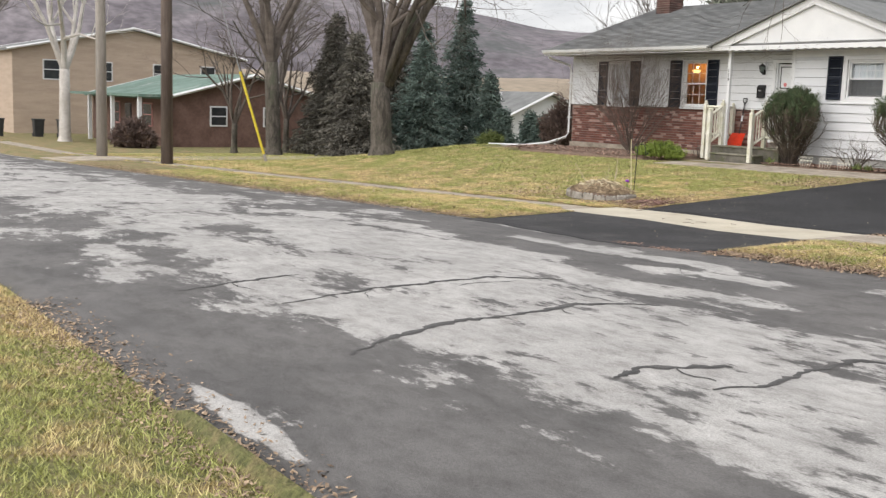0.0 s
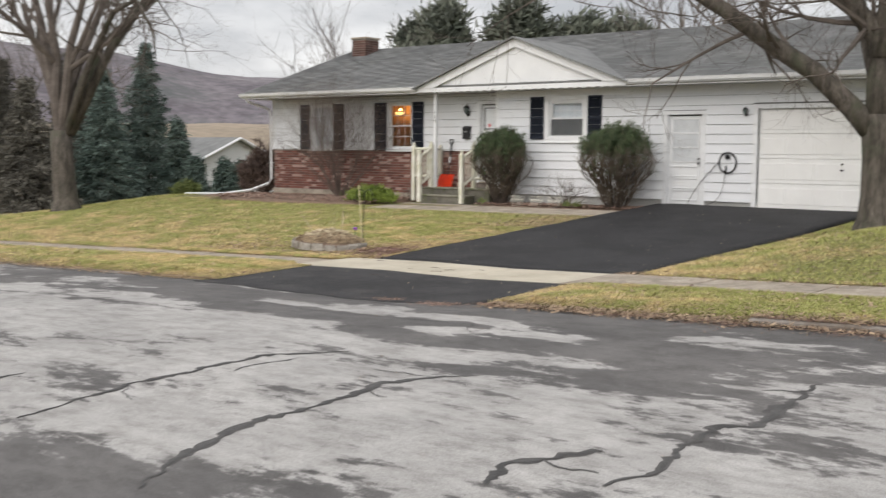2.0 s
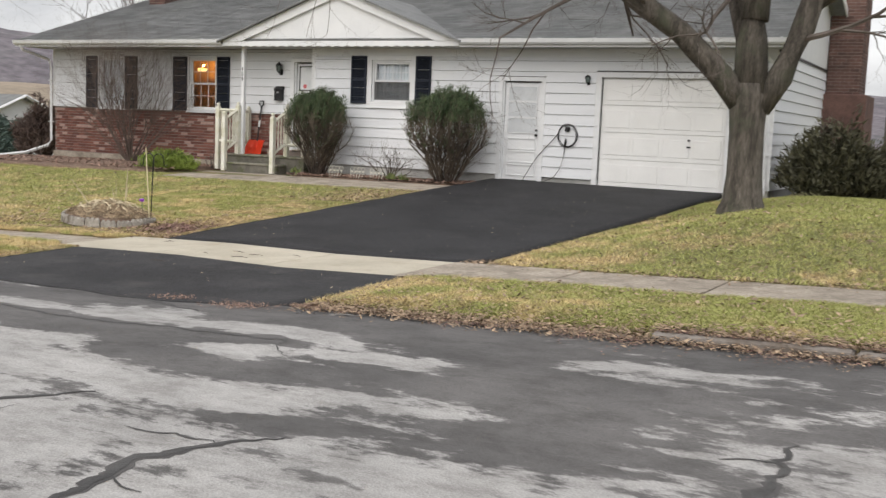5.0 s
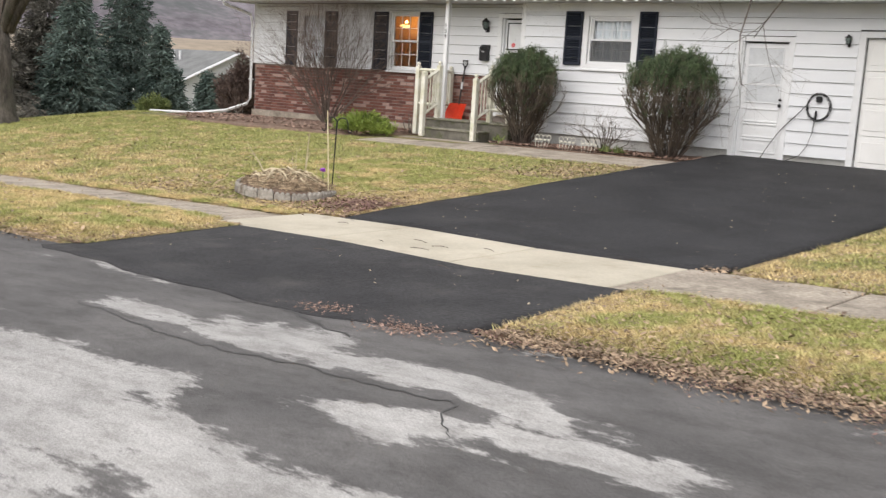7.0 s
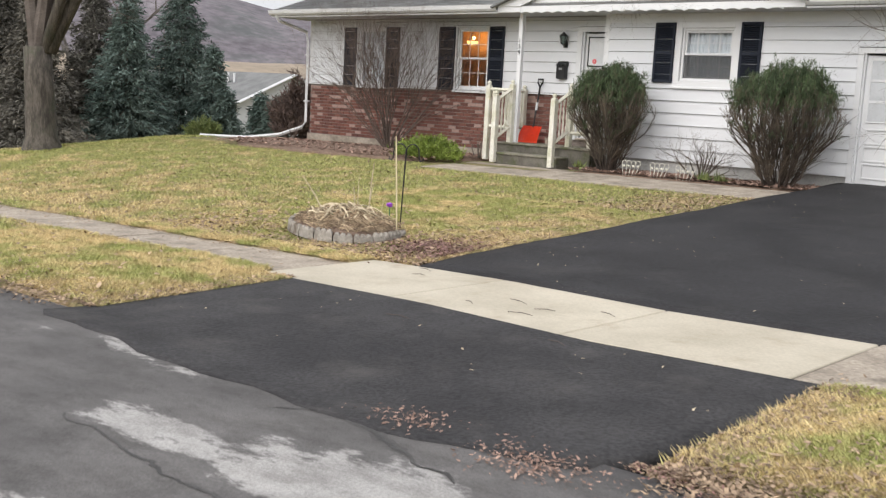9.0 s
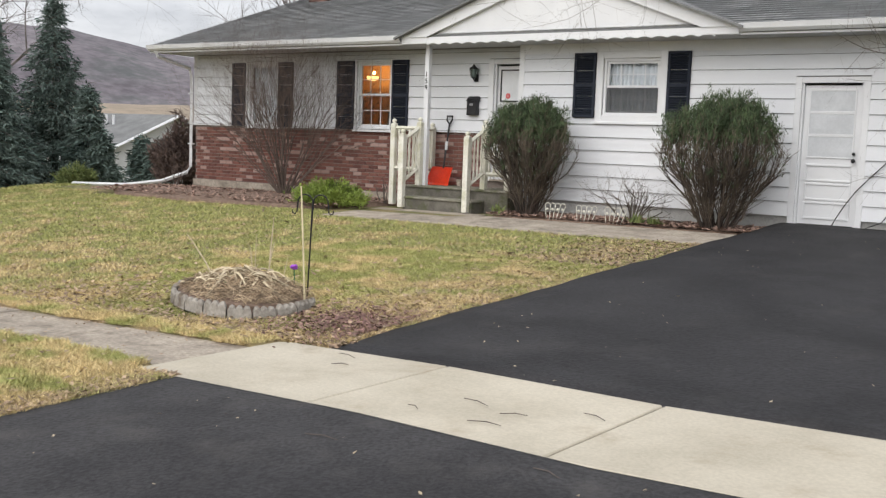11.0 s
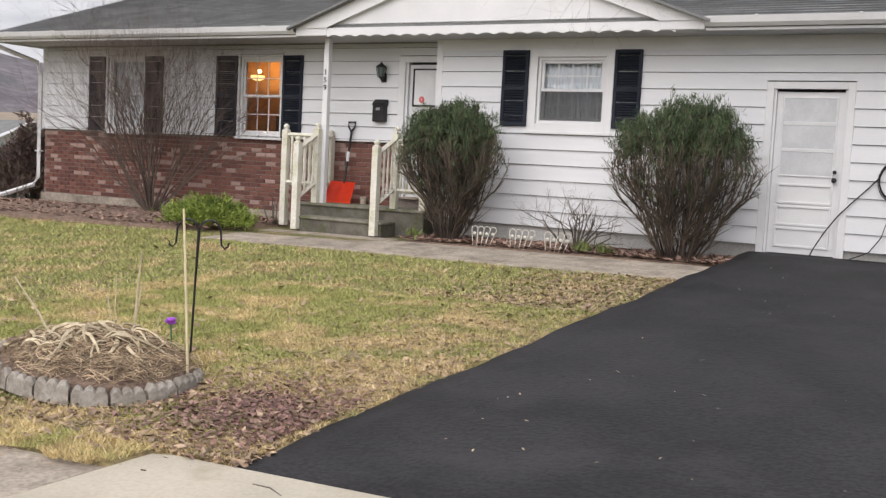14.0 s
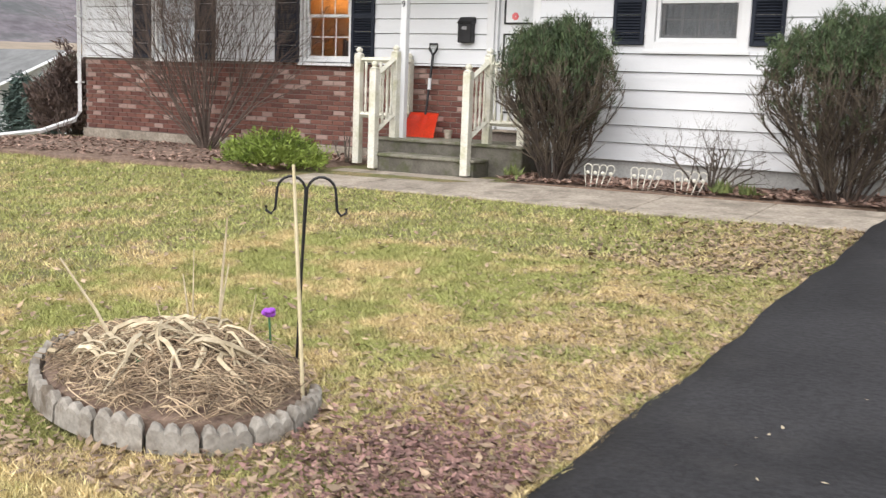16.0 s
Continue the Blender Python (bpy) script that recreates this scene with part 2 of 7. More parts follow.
M_NEWCON = surface("new_concrete", (0.43, 0.39, 0.31), (0.53, 0.485, 0.395), 1.1, 45, 0.88, 0.15, grain_by=0.10, dirt=(0.35, 0.295, 0.215), dirt_scale=2.2, dirt_at=(0.52, 0.82), vary=0.04)
M_OLDCON = surface("old_concrete", (0.28, 0.24, 0.195), (0.42, 0.365, 0.30), 2.4, 30, 0.92, 0.5, grain_by=0.28, dirt=(0.17, 0.145, 0.115), dirt_scale=3, dirt_at=(0.48, 0.72), vary=0.09)
M_KERB = surface("kerb_stone", (0.20, 0.18, 0.165), (0.29, 0.265, 0.24), 2, 50, 0.9, 0.4, vary=0.1, dirt=(0.11, 0.085, 0.065), dirt_scale=2, dirt_at=(0.45, 0.7))
M_FOUND = surface("foundation_paint", (0.36, 0.36, 0.345), (0.46, 0.46, 0.445), 2, 50, 0.85, 0.3, dirt=(0.26, 0.24, 0.21), dirt_scale=1.6)
M_SIDING = surface("white_siding", (0.63, 0.645, 0.67), (0.69, 0.705, 0.725), 0.9, 55, 0.5, 0.08, stretch=(0.4, 1, 3), vary=0.025, grain_by=0.03, dirt=(0.56, 0.57, 0.58), dirt_scale=0.8, dirt_at=(0.62, 0.9))
# dark backing seen through the clapboard gaps, painted for the lap shadows
M_LAPSHADE = surface("lap_shadow_sheathing", (0.13, 0.13, 0.13), (0.2, 0.2, 0.195), 3, 40, 0.9, 0.2)
M_WHITE = surface("white_trim", (0.66, 0.67, 0.685), (0.72, 0.73, 0.74), 1.5, 60, 0.45, 0.03, grain_by=0.03)
M_GARAGE = surface("garage_door_white", (0.74, 0.74, 0.73), (0.79, 0.79, 0.78), 1.5, 60, 0.4, 0.03, grain_by=0.02)
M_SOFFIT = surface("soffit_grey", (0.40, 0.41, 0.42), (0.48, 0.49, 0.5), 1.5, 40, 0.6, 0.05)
M_SHUTTER = surface("navy_shutter", (0.015, 0.019, 0.03), (0.024, 0.029, 0.042), 3, 60, 0.75, 0.1, spec=0.25)
M_BLACK = surface("black_metal", (0.012, 0.012, 0.014), (0.024, 0.024, 0.026), 6, 80, 0.42, 0.1, metal=0.4)
M_MORTAR = surface("mortar", (0.20, 0.165, 0.145), (0.27, 0.23, 0.205), 6, 70, 0.95, 0.3)
M_BRICK, M_BRICKS = brick_material("red_brick", False), brick_material("red_brick_far", True)
M_ROOF = surface("grey_shingle", (0.155, 0.16, 0.162), (0.23, 0.235, 0.235), 1.3, 22, 0.92, 0.5, stretch=(1, 1, 1), island=0.16, dirt=(0.22, 0.225, 0.215), dirt_scale=0.5, dirt_at=(0.5, 0.8))
M_BARK = surface("grey_bark", (0.042, 0.036, 0.029), (0.128, 0.111, 0.093), 4, 22, 0.95, 1.0, grain_by=0.4, stretch=(2.2, 2.2, 0.45), dirt=(0.07, 0.075, 0.05), dirt_scale=1.6, dirt_at=(0.5, 0.7))
M_TWIG = surface("bare_twigs", (0.085, 0.07, 0.06), (0.15, 0.125, 0.11), 3, 30, 0.9, 0.0)
M_TWIGFAR = surface("far_twigs", (0.12, 0.105, 0.1), (0.19, 0.17, 0.16), 3, 30, 0.95, 0.0)
M_STEM = surface("shrub_stems", (0.065, 0.052, 0.042), (0.14, 0.117, 0.097), 5, 40, 0.9, 0.2)
M_REDTWIG = surface("brown_shrub_twigs", (0.075, 0.054, 0.044), (0.14, 0.105, 0.088), 5, 40, 0.9, 0.2)
M_YEW = surface("yew_needles", (0.034, 0.058, 0.024), (0.08, 0.118, 0.048), 5, 40, 0.7, 0.0, island=0.45)
M_JUNIPER = surface("juniper_green", (0.13, 0.19, 0.03), (0.25, 0.32, 0.06), 4, 40, 0.75, 0.0, island=0.35)
M_SPRUCE = surface("spruce_needles", (0.05, 0.08, 0.068), (0.14, 0.185, 0.16), 0.7, 12, 0.85, 0.0, island=0.5)
M_SPRUCEDULL = surface("dull_spruce_needles", (0.075, 0.07, 0.058), (0.165, 0.155, 0.13), 0.7, 12, 0.85, 0.0, island=0.5)
M_MULCH = surface("bark_mulch", (0.135, 0.09, 0.068), (0.25, 0.175, 0.13), 14, 45, 0.95, 0.9)
M_CHIP = surface("bark_chips", (0.20, 0.125, 0.098), (0.38, 0.26, 0.205), 14, 45, 0.95, 0.0, island=0.55)
M_REDCHIP = surface("reddish_bark_chips", (0.15, 0.078, 0.068), (0.30, 0.18, 0.155), 14, 45, 0.95, 0.0, island=0.55)
M_LEAF = surface("dead_leaves", (0.17, 0.115, 0.078), (0.44, 0.325, 0.22), 8, 40, 0.85, 0.0, island=0.5)
M_POLE = surface("new_pole_wood", (0.48, 0.37, 0.285), (0.62, 0.51, 0.415), 2.5, 18, 0.85, 0.4, stretch=(3, 3, 0.25), dirt=(0.24, 0.15, 0.10), dirt_scale=0.9)
M_OLDPOLE = surface("old_pole_wood", (0.085, 0.062, 0.052), (0.15, 0.118, 0.1), 2.5, 18, 0.9, 0.4, stretch=(3, 3, 0.25))
M_GREYPOLE = surface("weathered_pole_wood", (0.25, 0.225, 0.2), (0.36, 0.33, 0.3), 2.5, 18, 0.9, 0.4, stretch=(3, 3, 0.25))
M_PORCH = surface("mildewed_white_paint", (0.62, 0.60, 0.50), (0.74, 0.73, 0.66), 3, 50, 0.6, 0.15, dirt=(0.42, 0.42, 0.24), dirt_scale=4, dirt_at=(0.5, 0.78))
# moss stains over a base darkened for the shade on the risers
M_STEP = surface("shaded_mossy_concrete", (0.088, 0.081, 0.067), (0.16, 0.148, 0.125), 3, 50, 0.95, 0.4, dirt=(0.075, 0.08, 0.042), dirt_scale=4, dirt_at=(0.48, 0.7))
M_RED = surface("orange_red_plastic", (0.85, 0.055, 0.02), (0.95, 0.085, 0.03), 3, 60, 0.35, 0.03)
M_STONE = surface("edging_concrete", (0.25, 0.23, 0.20), (0.36, 0.335, 0.295), 5, 45, 0.92, 0.5, vary=0.12, dirt=(0.12, 0.095, 0.07), dirt_scale=6, dirt_at=(0.45, 0.68))
M_STRAW = surface("dead_stalks", (0.42, 0.345, 0.225), (0.62, 0.53, 0.38), 6, 40, 0.85, 0.1, island=0.25)
M_SPROUT = surface("dull_green_sprout", (0.10, 0.14, 0.04), (0.20, 0.23, 0.08), 6, 40, 0.8, 0.0, island=0.3)
M_PURPLE = surface("purple_plastic_flower", (0.30, 0.06, 0.52), (0.42, 0.11, 0.65), 8, 60, 0.5, 0.0)
M_GREENSTEM = surface("green_plastic", (0.035, 0.12, 0.05), (0.06, 0.18, 0.08), 8, 60, 0.5, 0.0)
M_BAMBOO = surface("pale_bamboo", (0.55, 0.47, 0.29), (0.68, 0.60, 0.4), 6, 40, 0.6, 0.1, stretch=(2, 2, 0.4))
M_GLASS = glass_material("window_glass")
M_CURTAIN = surface("white_curtain", (0.62, 0.64, 0.66), (0.74, 0.76, 0.78), 2, 30, 0.9, 0.02, grain_by=0.03)
M_YELLOW = surface("yellow_plastic_guard", (0.62, 0.48, 0.035), (0.74, 0.58, 0.06), 3, 40, 0.5, 0.1)
M_PALEASPHALT = surface("pale_worn_asphalt", (0.33, 0.322, 0.313), (0.44, 0.43, 0.418), 1.1, 90, 0.8, 0.4)
M_CHIMNEY = surface("sooty_brick", (0.075, 0.04, 0.034), (0.135, 0.075, 0.062), 3, 40, 0.9, 0.4, island=0.35)
M_WIRE = surface("galvanised_wire", (0.25, 0.25, 0.26), (0.36, 0.36, 0.37), 6, 60, 0.5, 0.0, metal=0.6)


# ---- building helpers ----
BASE = {}


def thing(name, label, category, base=(0, 0, 0), group="", kind=""):
    ob = new(name)
    ob.location = base
    ob.empty_display_size = 0.1
    BASE[ob.name] = Vector(base)
    return tagged(ob, label, category, group, kind)


def finish(bm, name, smooth=False):
    bmesh.ops.recalc_face_normals(bm, faces=bm.faces)
    me = bpy.data.meshes.new(name)
    bm.to_mesh(me)
    bm.free()
    if smooth:
        me.shade_smooth()
    return me


def part(name, bm, material, parent, label="", smooth=False, kind=""):
    """bm, in world metres, as one mesh under a thing or under a part."""
    base = BASE[parent.name]
    bmesh.ops.translate(bm, verts=bm.verts, vec=-base)
    me = finish(bm, name, smooth)
    me.materials.append(material)
    ob = new(name, me)
    ob.parent = parent
    BASE[ob.name] = base
    return tagged(ob, label, "", "", kind)


def solo(name, bm, material, label, category, base=(0, 0, 0), group="", kind="", smooth=False):
    """A thing or a piece of the setting that is one mesh."""
    bmesh.ops.translate(bm, verts=bm.verts, vec=-Vector(base))
    me = finish(bm, name, smooth)
    me.materials.append(material)
    ob = new(name, me)
    ob.location = base
    BASE[ob.name] = Vector(base)
    return tagged(ob, label, category, group, kind)


def box(bm, x0, x1, y0, y1, z0, z1, bevel=0.0, turn=None):
    made = bmesh.ops.create_cube(bm, size=1.0, matrix=Matrix.Translation(((x0 + x1) / 2, (y0 + y1) / 2, (z0 + z1) / 2)) @ Matrix.Diagonal((x1 - x0, y1 - y0, z1 - z0, 1)))["verts"]
    if turn is not None:
        bmesh.ops.transform(bm, matrix=turn, verts=made)
    if bevel:
        edges = {e for v in made for e in v.link_edges}
        bmesh.ops.bevel(bm, geom=list(edges), offset=bevel, segments=1, affect="EDGES")
    return made


def boxed(*a, **k):
    bm = bmesh.new()
    box(bm, *a, **k)
    return bm


def tube(bm, pts, radii, sides=8, caps=True):
    pts = [Vector(p) for p in pts]
    if not hasattr(radii, "__len__"):
        radii = [radii] * len(pts)
    rings = []
    for i, p in enumerate(pts):
        d = (pts[min(i + 1, len(pts) - 1)] - pts[max(i - 1, 0)]).normalized()
        a = d.orthogonal() if abs(d.z) > 0.95 else d.cross(Vector((0, 0, 1)))
        if abs(d.z) > 0.95:
            a = Vector((1, 0, 0)) - d * d.x
        a.normalize()
        b = d.cross(a)
        rings.append([bm.verts.new(p + radii[i] * (math.cos(k * 2 * math.pi / sides) * a + math.sin(k * 2 * math.pi / sides) * b)) for k in range(sides)])
    for r, s in zip(rings, rings[1:]):
        for k in range(sides):
            bm.faces.new((r[k], r[(k + 1) % sides], s[(k + 1) % sides], s[k]))
    if caps and sides > 2:
        bm.faces.new(rings[0][::-1])
        bm.faces.new(rings[-1])


def tubed(*a, **k):
    bm = bmesh.new()
    tube(bm, *a, **k)
    return bm


def extrude_poly(bm, outline, y0, y1):
    """A prism: an outline of (x, z) drawn from y0 to y1."""
    f = [bm.verts.new((x, y0, z)) for x, z in outline]
    g = [bm.verts.new((x, y1, z)) for x, z in outline]
    bm.faces.new(f)
    bm.faces.new(g[::-1])
    for i in range(len(f)):
        j = (i + 1) % len(f)
        bm.faces.new((f[i], g[i], g[j], f[j]))


def blob_mesh(name, verts, faces, material):
    """A large mesh straight from arrays of corners and triangles or quads."""
    me = bpy.data.meshes.new(name)
    n, k = len(faces), faces.shape[1]
    me.vertices.add(len(verts))
    me.vertices.foreach_set("co", verts.astype(np.float32).ravel())
    me.loops.add(n * k)
    me.loops.foreach_set("vertex_index", faces.astype(np.int32).ravel())
    me.polygons.add(n)
    me.polygons.foreach_set("loop_start", np.arange(0, n * k, k, dtype=np.int32))
    me.polygons.foreach_set("loop_total", np.full(n, k, dtype=np.int32))
    me.update(calc_edges=True)
    me.materials.append(material)
    return me


# ---- lie of the land ----
ROAD_NEAR, ROAD_FAR, WALK_NEAR, WALK_FAR = 3.45, 10.94, 12.88, 14.29
OLD_NEAR, OLD_FAR = 13.04, 13.98  # the old pavement, narrowed by the turf


def smooth_step(a, b, v):
    s = np.clip((v - a) / (b - a), 0, 1)
    return s * s * (3 - 2 * s)


def drop(x):
    d = np.clip(-10.5 - np.asarray(x, float), 0, None)
    return 0.031 * np.minimum(d, 34) + 0.012 * np.clip(d - 34, 0, 200)


def climb(x, y):
    """The far side of the street rises uphill of the driveway."""
    x, y = np.asarray(x, float), np.asarray(y, float)
    return 0.038 * np.clip(x + 9.0, 0, 12) * smooth_step(8.0, 11.0, y) * (1 - smooth_step(14.6, 20.0, y))


def road_z(x, y):
    return -0.42 - drop(x) + climb(x, y) + 0.10 * (1 - np.clip(((np.asarray(y, float) - 7.3) / 3.9) ** 2, 0, 1.2))


def ground_z(x, y):
    """Height of the open ground: verge, lawn rising to the house, the fall to the valley behind."""
    x, y = np.asarray(x, float), np.asarray(y, float)
    d = drop(x)
    near = -0.42 - d + 0.05 * np.clip(ROAD_NEAR - y, 0, 6)
    aside = np.where(x < -9.7, -12.06 - x, x + 7.38)
    brink = np.minimum(np.where(x < -4.4, y - ROAD_FAR - 0.08, 9.0), np.clip(aside, 0, None))
    verge = -0.345 - d - 0.068 * (1 - smooth_step(0, 0.5, brink)) * (1 - 0.6 * np.clip((y - ROAD_FAR) / 1.78, 0, 1))
    s = np.clip((y - WALK_FAR) / 8.2, 0, 1)
    level = smooth_step(-27.5, -34.5, x)
    lawn = (-0.365 - d) * (1 - s) + ((0.03 - 0.3 * d) * (1 - level) + (-0.365 - d) * level) * s
    lawn = lawn + 0.40 * smooth_step(-7.1, -4.9, x) * smooth_step(14.5, 17.2, y) * (1 - 0.5 * smooth_step(18.5, 24, y))
    back = smooth_step(24.5, 60, y) * 5.0 * smooth_step(-22, -32, x) + smooth_step(40, 90, y) * 3.0
    return np.where(y < ROAD_NEAR, near, np.where(y < WALK_FAR, verge, lawn - back)) + climb(x, y)


def drive_z(x, y):
    """Blacktop from the gutter up to the garage sill."""
    y = np.asarray(y, float)
    s = np.clip((y - WALK_FAR) / (23.84 - WALK_FAR), 0, 1)
    low = -0.372 - drop(x) - 0.05 * np.clip((WALK_NEAR - y) / (WALK_NEAR - ROAD_FAR), 0, 1)
    return np.where(y < WALK_FAR, low, -0.372 - drop(x) * (1 - s) + 0.532 * s) + climb(x, y)


def sheet(name, xs, ys, zf, material, label, category, kind="structure", thick=0.0):
    xs, ys = np.asarray(xs, float), np.asarray(ys, float)
    X, Y = np.meshgrid(xs, ys, indexing="ij")
    Z = zf(X, Y)
    v = np.stack([X, Y, Z], -1).reshape(-1, 3)
    nx, ny = len(xs), len(ys)
    i = np.arange(nx * ny).reshape(nx, ny)
    f = np.stack([i[:-1, :-1], i[1:, :-1], i[1:, 1:], i[:-1, 1:]], -1).reshape(-1, 4)
    ob = new(name, blob_mesh(name, v, f, material))
    BASE[ob.name] = Vector((0, 0, 0))
    if thick:
        so = ob.modifiers.new("depth", "SOLIDIFY")
        so.thickness, so.offset = thick, -1
    return tagged(ob, label, category, "", kind)


def bare_ground(x, y):
    """The sheet under everything: it dips below road, walks and drive."""
    z = ground_z(x, y)
    road = (y > ROAD_NEAR + 0.12) & (y < ROAD_FAR + 0.1)
    z = np.where(road, road_z(x, y) - 0.12, z)
    grown_in = x < -12.46
    walk = (y > np.where(grown_in, OLD_NEAR, WALK_NEAR) + 0.05) & (y < np.where(grown_in, OLD_FAR, WALK_FAR) - 0.05) & (x > -60) & (x < 30)
    z = np.where(walk, z - 0.1, z)
    left, right = np.where(y < WALK_FAR, -12.06, -11.95 + 0.02 * (y - 14.3)), np.where(y < WALK_FAR, -7.38, -7.3 + 0.035 * (y - 14.2))
    inside = (x > left + 0.06) & (x < right - 0.06) & (y > ROAD_FAR) & (y < 24.2)
    return np.where(inside, np.minimum(z, drive_z(x, y)) - 0.15, z)


gx = np.unique(np.r_[-2500, -1200, -600, -300, -160, -110, np.arange(-80, -30, 1.5), np.arange(-30, 6, 0.24), np.arange(-12.3, -11.6, 0.04), np.arange(-7.6, -6.8, 0.04), np.arange(6, 30, 2), 60, 120, 300, 800, 2500])
gy = np.unique(np.r_[-2500, -800, -200, -60, -30, np.arange(-15, 0, 1.5), np.arange(0, 25, 0.24), ROAD_NEAR, ROAD_NEAR + 0.14, ROAD_FAR, ROAD_FAR + 0.11, WALK_NEAR, WALK_NEAR + 0.06, WALK_FAR, WALK_FAR - 0.06, OLD_NEAR, OLD_NEAR + 0.06, OLD_FAR, OLD_FAR - 0.06, np.arange(25, 60, 1.5), 75, 100, 150, 250, 500, 1000, 2500])
ground = sheet("ground", gx, gy, bare_ground, M_LAWN, "patchy straw and green winter lawn over the whole plot", "lawn")
road = sheet("road", np.r_[-300, -150, np.arange(-90, 10, 1.0), 40, 120, 300], np.linspace(ROAD_NEAR, ROAD_FAR, 24), road_z, M_ROAD, "old grey asphalt street with pale worn patches", "road", thick=0.08)


def drive_sheet(name, y0, y1, xl, xr, label, material, front=0.0):
    u, ys = np.linspace(0, 1, 24), np.linspace(y0, y1, 40)
    U, Y = np.meshgrid(u, ys, indexing="ij")
    ragged = 0.35 + 0.65 * np.sin(math.pi * np.clip(U, 0, 1)) ** 0.6 + 0.10 * np.sin(U * 17 + 1) + 0.06 * np.sin(U * 41)
    Y = Y - front * ragged * ((y1 - Y) / (y1 - y0)) ** 3
    wob = 0.02 * np.sin(Y * 2.3) + 0.012 * np.sin(Y * 6.1 + 1) + 0.006 * np.sin(Y * 17)
    X = (xl(Y) + wob) * (1 - U) + (xr(Y) + 0.03 * np.sin(Y * 1.9 + 2)) * U
    Z = np.maximum(drive_z(X, Y) + 0.012, np.where(Y < ROAD_FAR + 0.1, road_z(X, Y) + 0.007, -9))
    v = np.stack([X, Y, Z], -1).reshape(-1, 3)
    i = np.arange(24 * 40).reshape(24, 40)
    f = np.stack([i[:-1, :-1], i[1:, :-1], i[1:, 1:], i[:-1, 1:]], -1).reshape(-1, 4)
    ob = new(name, blob_mesh(name, v, f, material))
    so = ob.modifiers.new("depth", "SOLIDIFY")
    so.thickness, so.offset = 0.09, -1
    return tagged(ob, label, "driveway", "", "structure")


drive_sheet("driveway", WALK_FAR, 23.8, lambda y: -11.95 + 0.02 * (y - 14.3) + 0 * y, lambda y: -7.3 + 0.035 * (y - 14.2) + 0 * y, "freshly sealed black asphalt driveway up to the garage", M_DRIVE)
drive_sheet("driveway_apron", ROAD_FAR - 0.06, WALK_NEAR, lambda y: -12.06 + 0 * y, lambda y: -7.38 - 0.2 * np.clip((11.9 - y) / 0.9, 0, 1) ** 2, "black asphalt apron between road and pavement", M_APRON, 0.36)


# ---- the white bungalow ----
R, L = 23.84, 24.13
HX0, HX1, HBACK, EAVE = -25.0, -6.15, 31.8, 2.86
house = thing("house", "white clapboard bungalow with brick skirting and grey shingle roof", "house", (-15.5, R, 0))


def wall_block(name, x0, x1, y0, y1, z0, z1, holes, label):
    """A wall along x, y0 its front, with openings (x0, x1, z0, z1) right through it."""
    xs = sorted({x0, x1, *[h[0] for h in holes], *[h[1] for h in holes]})
    bm = bmesh.new()
    for a, b in zip(xs, xs[1:]):
        cuts = sorted((h[2], h[3]) for h in holes if h[0] <= a + 1e-6 and h[1] >= b - 1e-6)
        z = z0
        for c, d in cuts:
            if c > z:
                box(bm, a, b, y0, y1, z, c)
            z = d
        if z < z1:
            box(bm, a, b, y0, y1, z, z1)
    bmesh.ops.remove_doubles(bm, verts=bm.verts, dist=1e-4)
    return part(name, bm, M_SIDING, house, label)


WIN_R = (-14.80, -13.80, 1.68, 2.59)
SIDE_DOOR = (-11.60, -10.74, 0.14, 2.19)
GARAGE = (-9.47, -6.98, 0.14, 2.30)
WIN_LIT = (-20.30, -19.43, 1.36, 2.65)
WIN_FAR = (-23.34, -22.44, 1.36, 2.65)
FRONT_DOOR = (-17.10, -16.18, 0.50, 2.55)
wall_r = wall_block("wall_front", -16.37, HX1, R, R + 0.16, 0.27, 2.9, [WIN_R, SIDE_DOOR, GARAGE], "white painted wide clapboard wall")
# walls behind the boards are dark to draw their lap shadow lines
wall_r.data.materials[0] = M_LAPSHADE
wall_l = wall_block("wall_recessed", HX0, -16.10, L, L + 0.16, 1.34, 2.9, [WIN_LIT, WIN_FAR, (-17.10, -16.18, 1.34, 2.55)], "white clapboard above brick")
wall_l.data.materials[0] = M_LAPSHADE
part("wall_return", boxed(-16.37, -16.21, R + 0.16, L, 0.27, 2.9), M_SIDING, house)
wall_e = part("wall_side", boxed(HX1 - 0.16, HX1, R + 0.16, HBACK, 0.1, 2.9), M_LAPSHADE, house, "white clapboard end wall")
part("wall_side", boxed(HX0, HX0 + 0.16, L + 0.16, HBACK, 0.1, 2.9), M_SIDING, house)
part("wall_back", boxed(HX0, HX1, HBACK, HBACK + 0.16, 0.1, 2.9), M_SIDING, house)
for a, b in ((-16.37, SIDE_DOOR[0]), (SIDE_DOOR[1], GARAGE[0]), (GARAGE[1], HX1)):
    part("foundation", boxed(a, b, R + 0.03, R + 0.16, -0.3, 0.27), M_FOUND, house, "grey painted concrete foundation")
part("sill_slab", boxed(SIDE_DOOR[0], SIDE_DOOR[1], R + 0.03, R + 0.16, -0.3, 0.14), M_FOUND, house)
part("sill_slab", boxed(GARAGE[0], GARAGE[1], R + 0.03, R + 0.16, -0.3, 0.14), M_FOUND, house)
brick_wall = wall_block("brick_wall", HX0, -16.10, L + 0.03, L + 0.16, -0.3, 1.34, [(-17.10, -16.18, 0.50, 1.34)], "red brick skirting wall with pale bricks")
brick_wall.data.materials[0] = M_MORTAR
part("footing", boxed(HX0 - 0.02, -18.9, L - 0.04, L + 0.02, -0.3, 0.15, bevel=0.01), M_OLDCON, house)

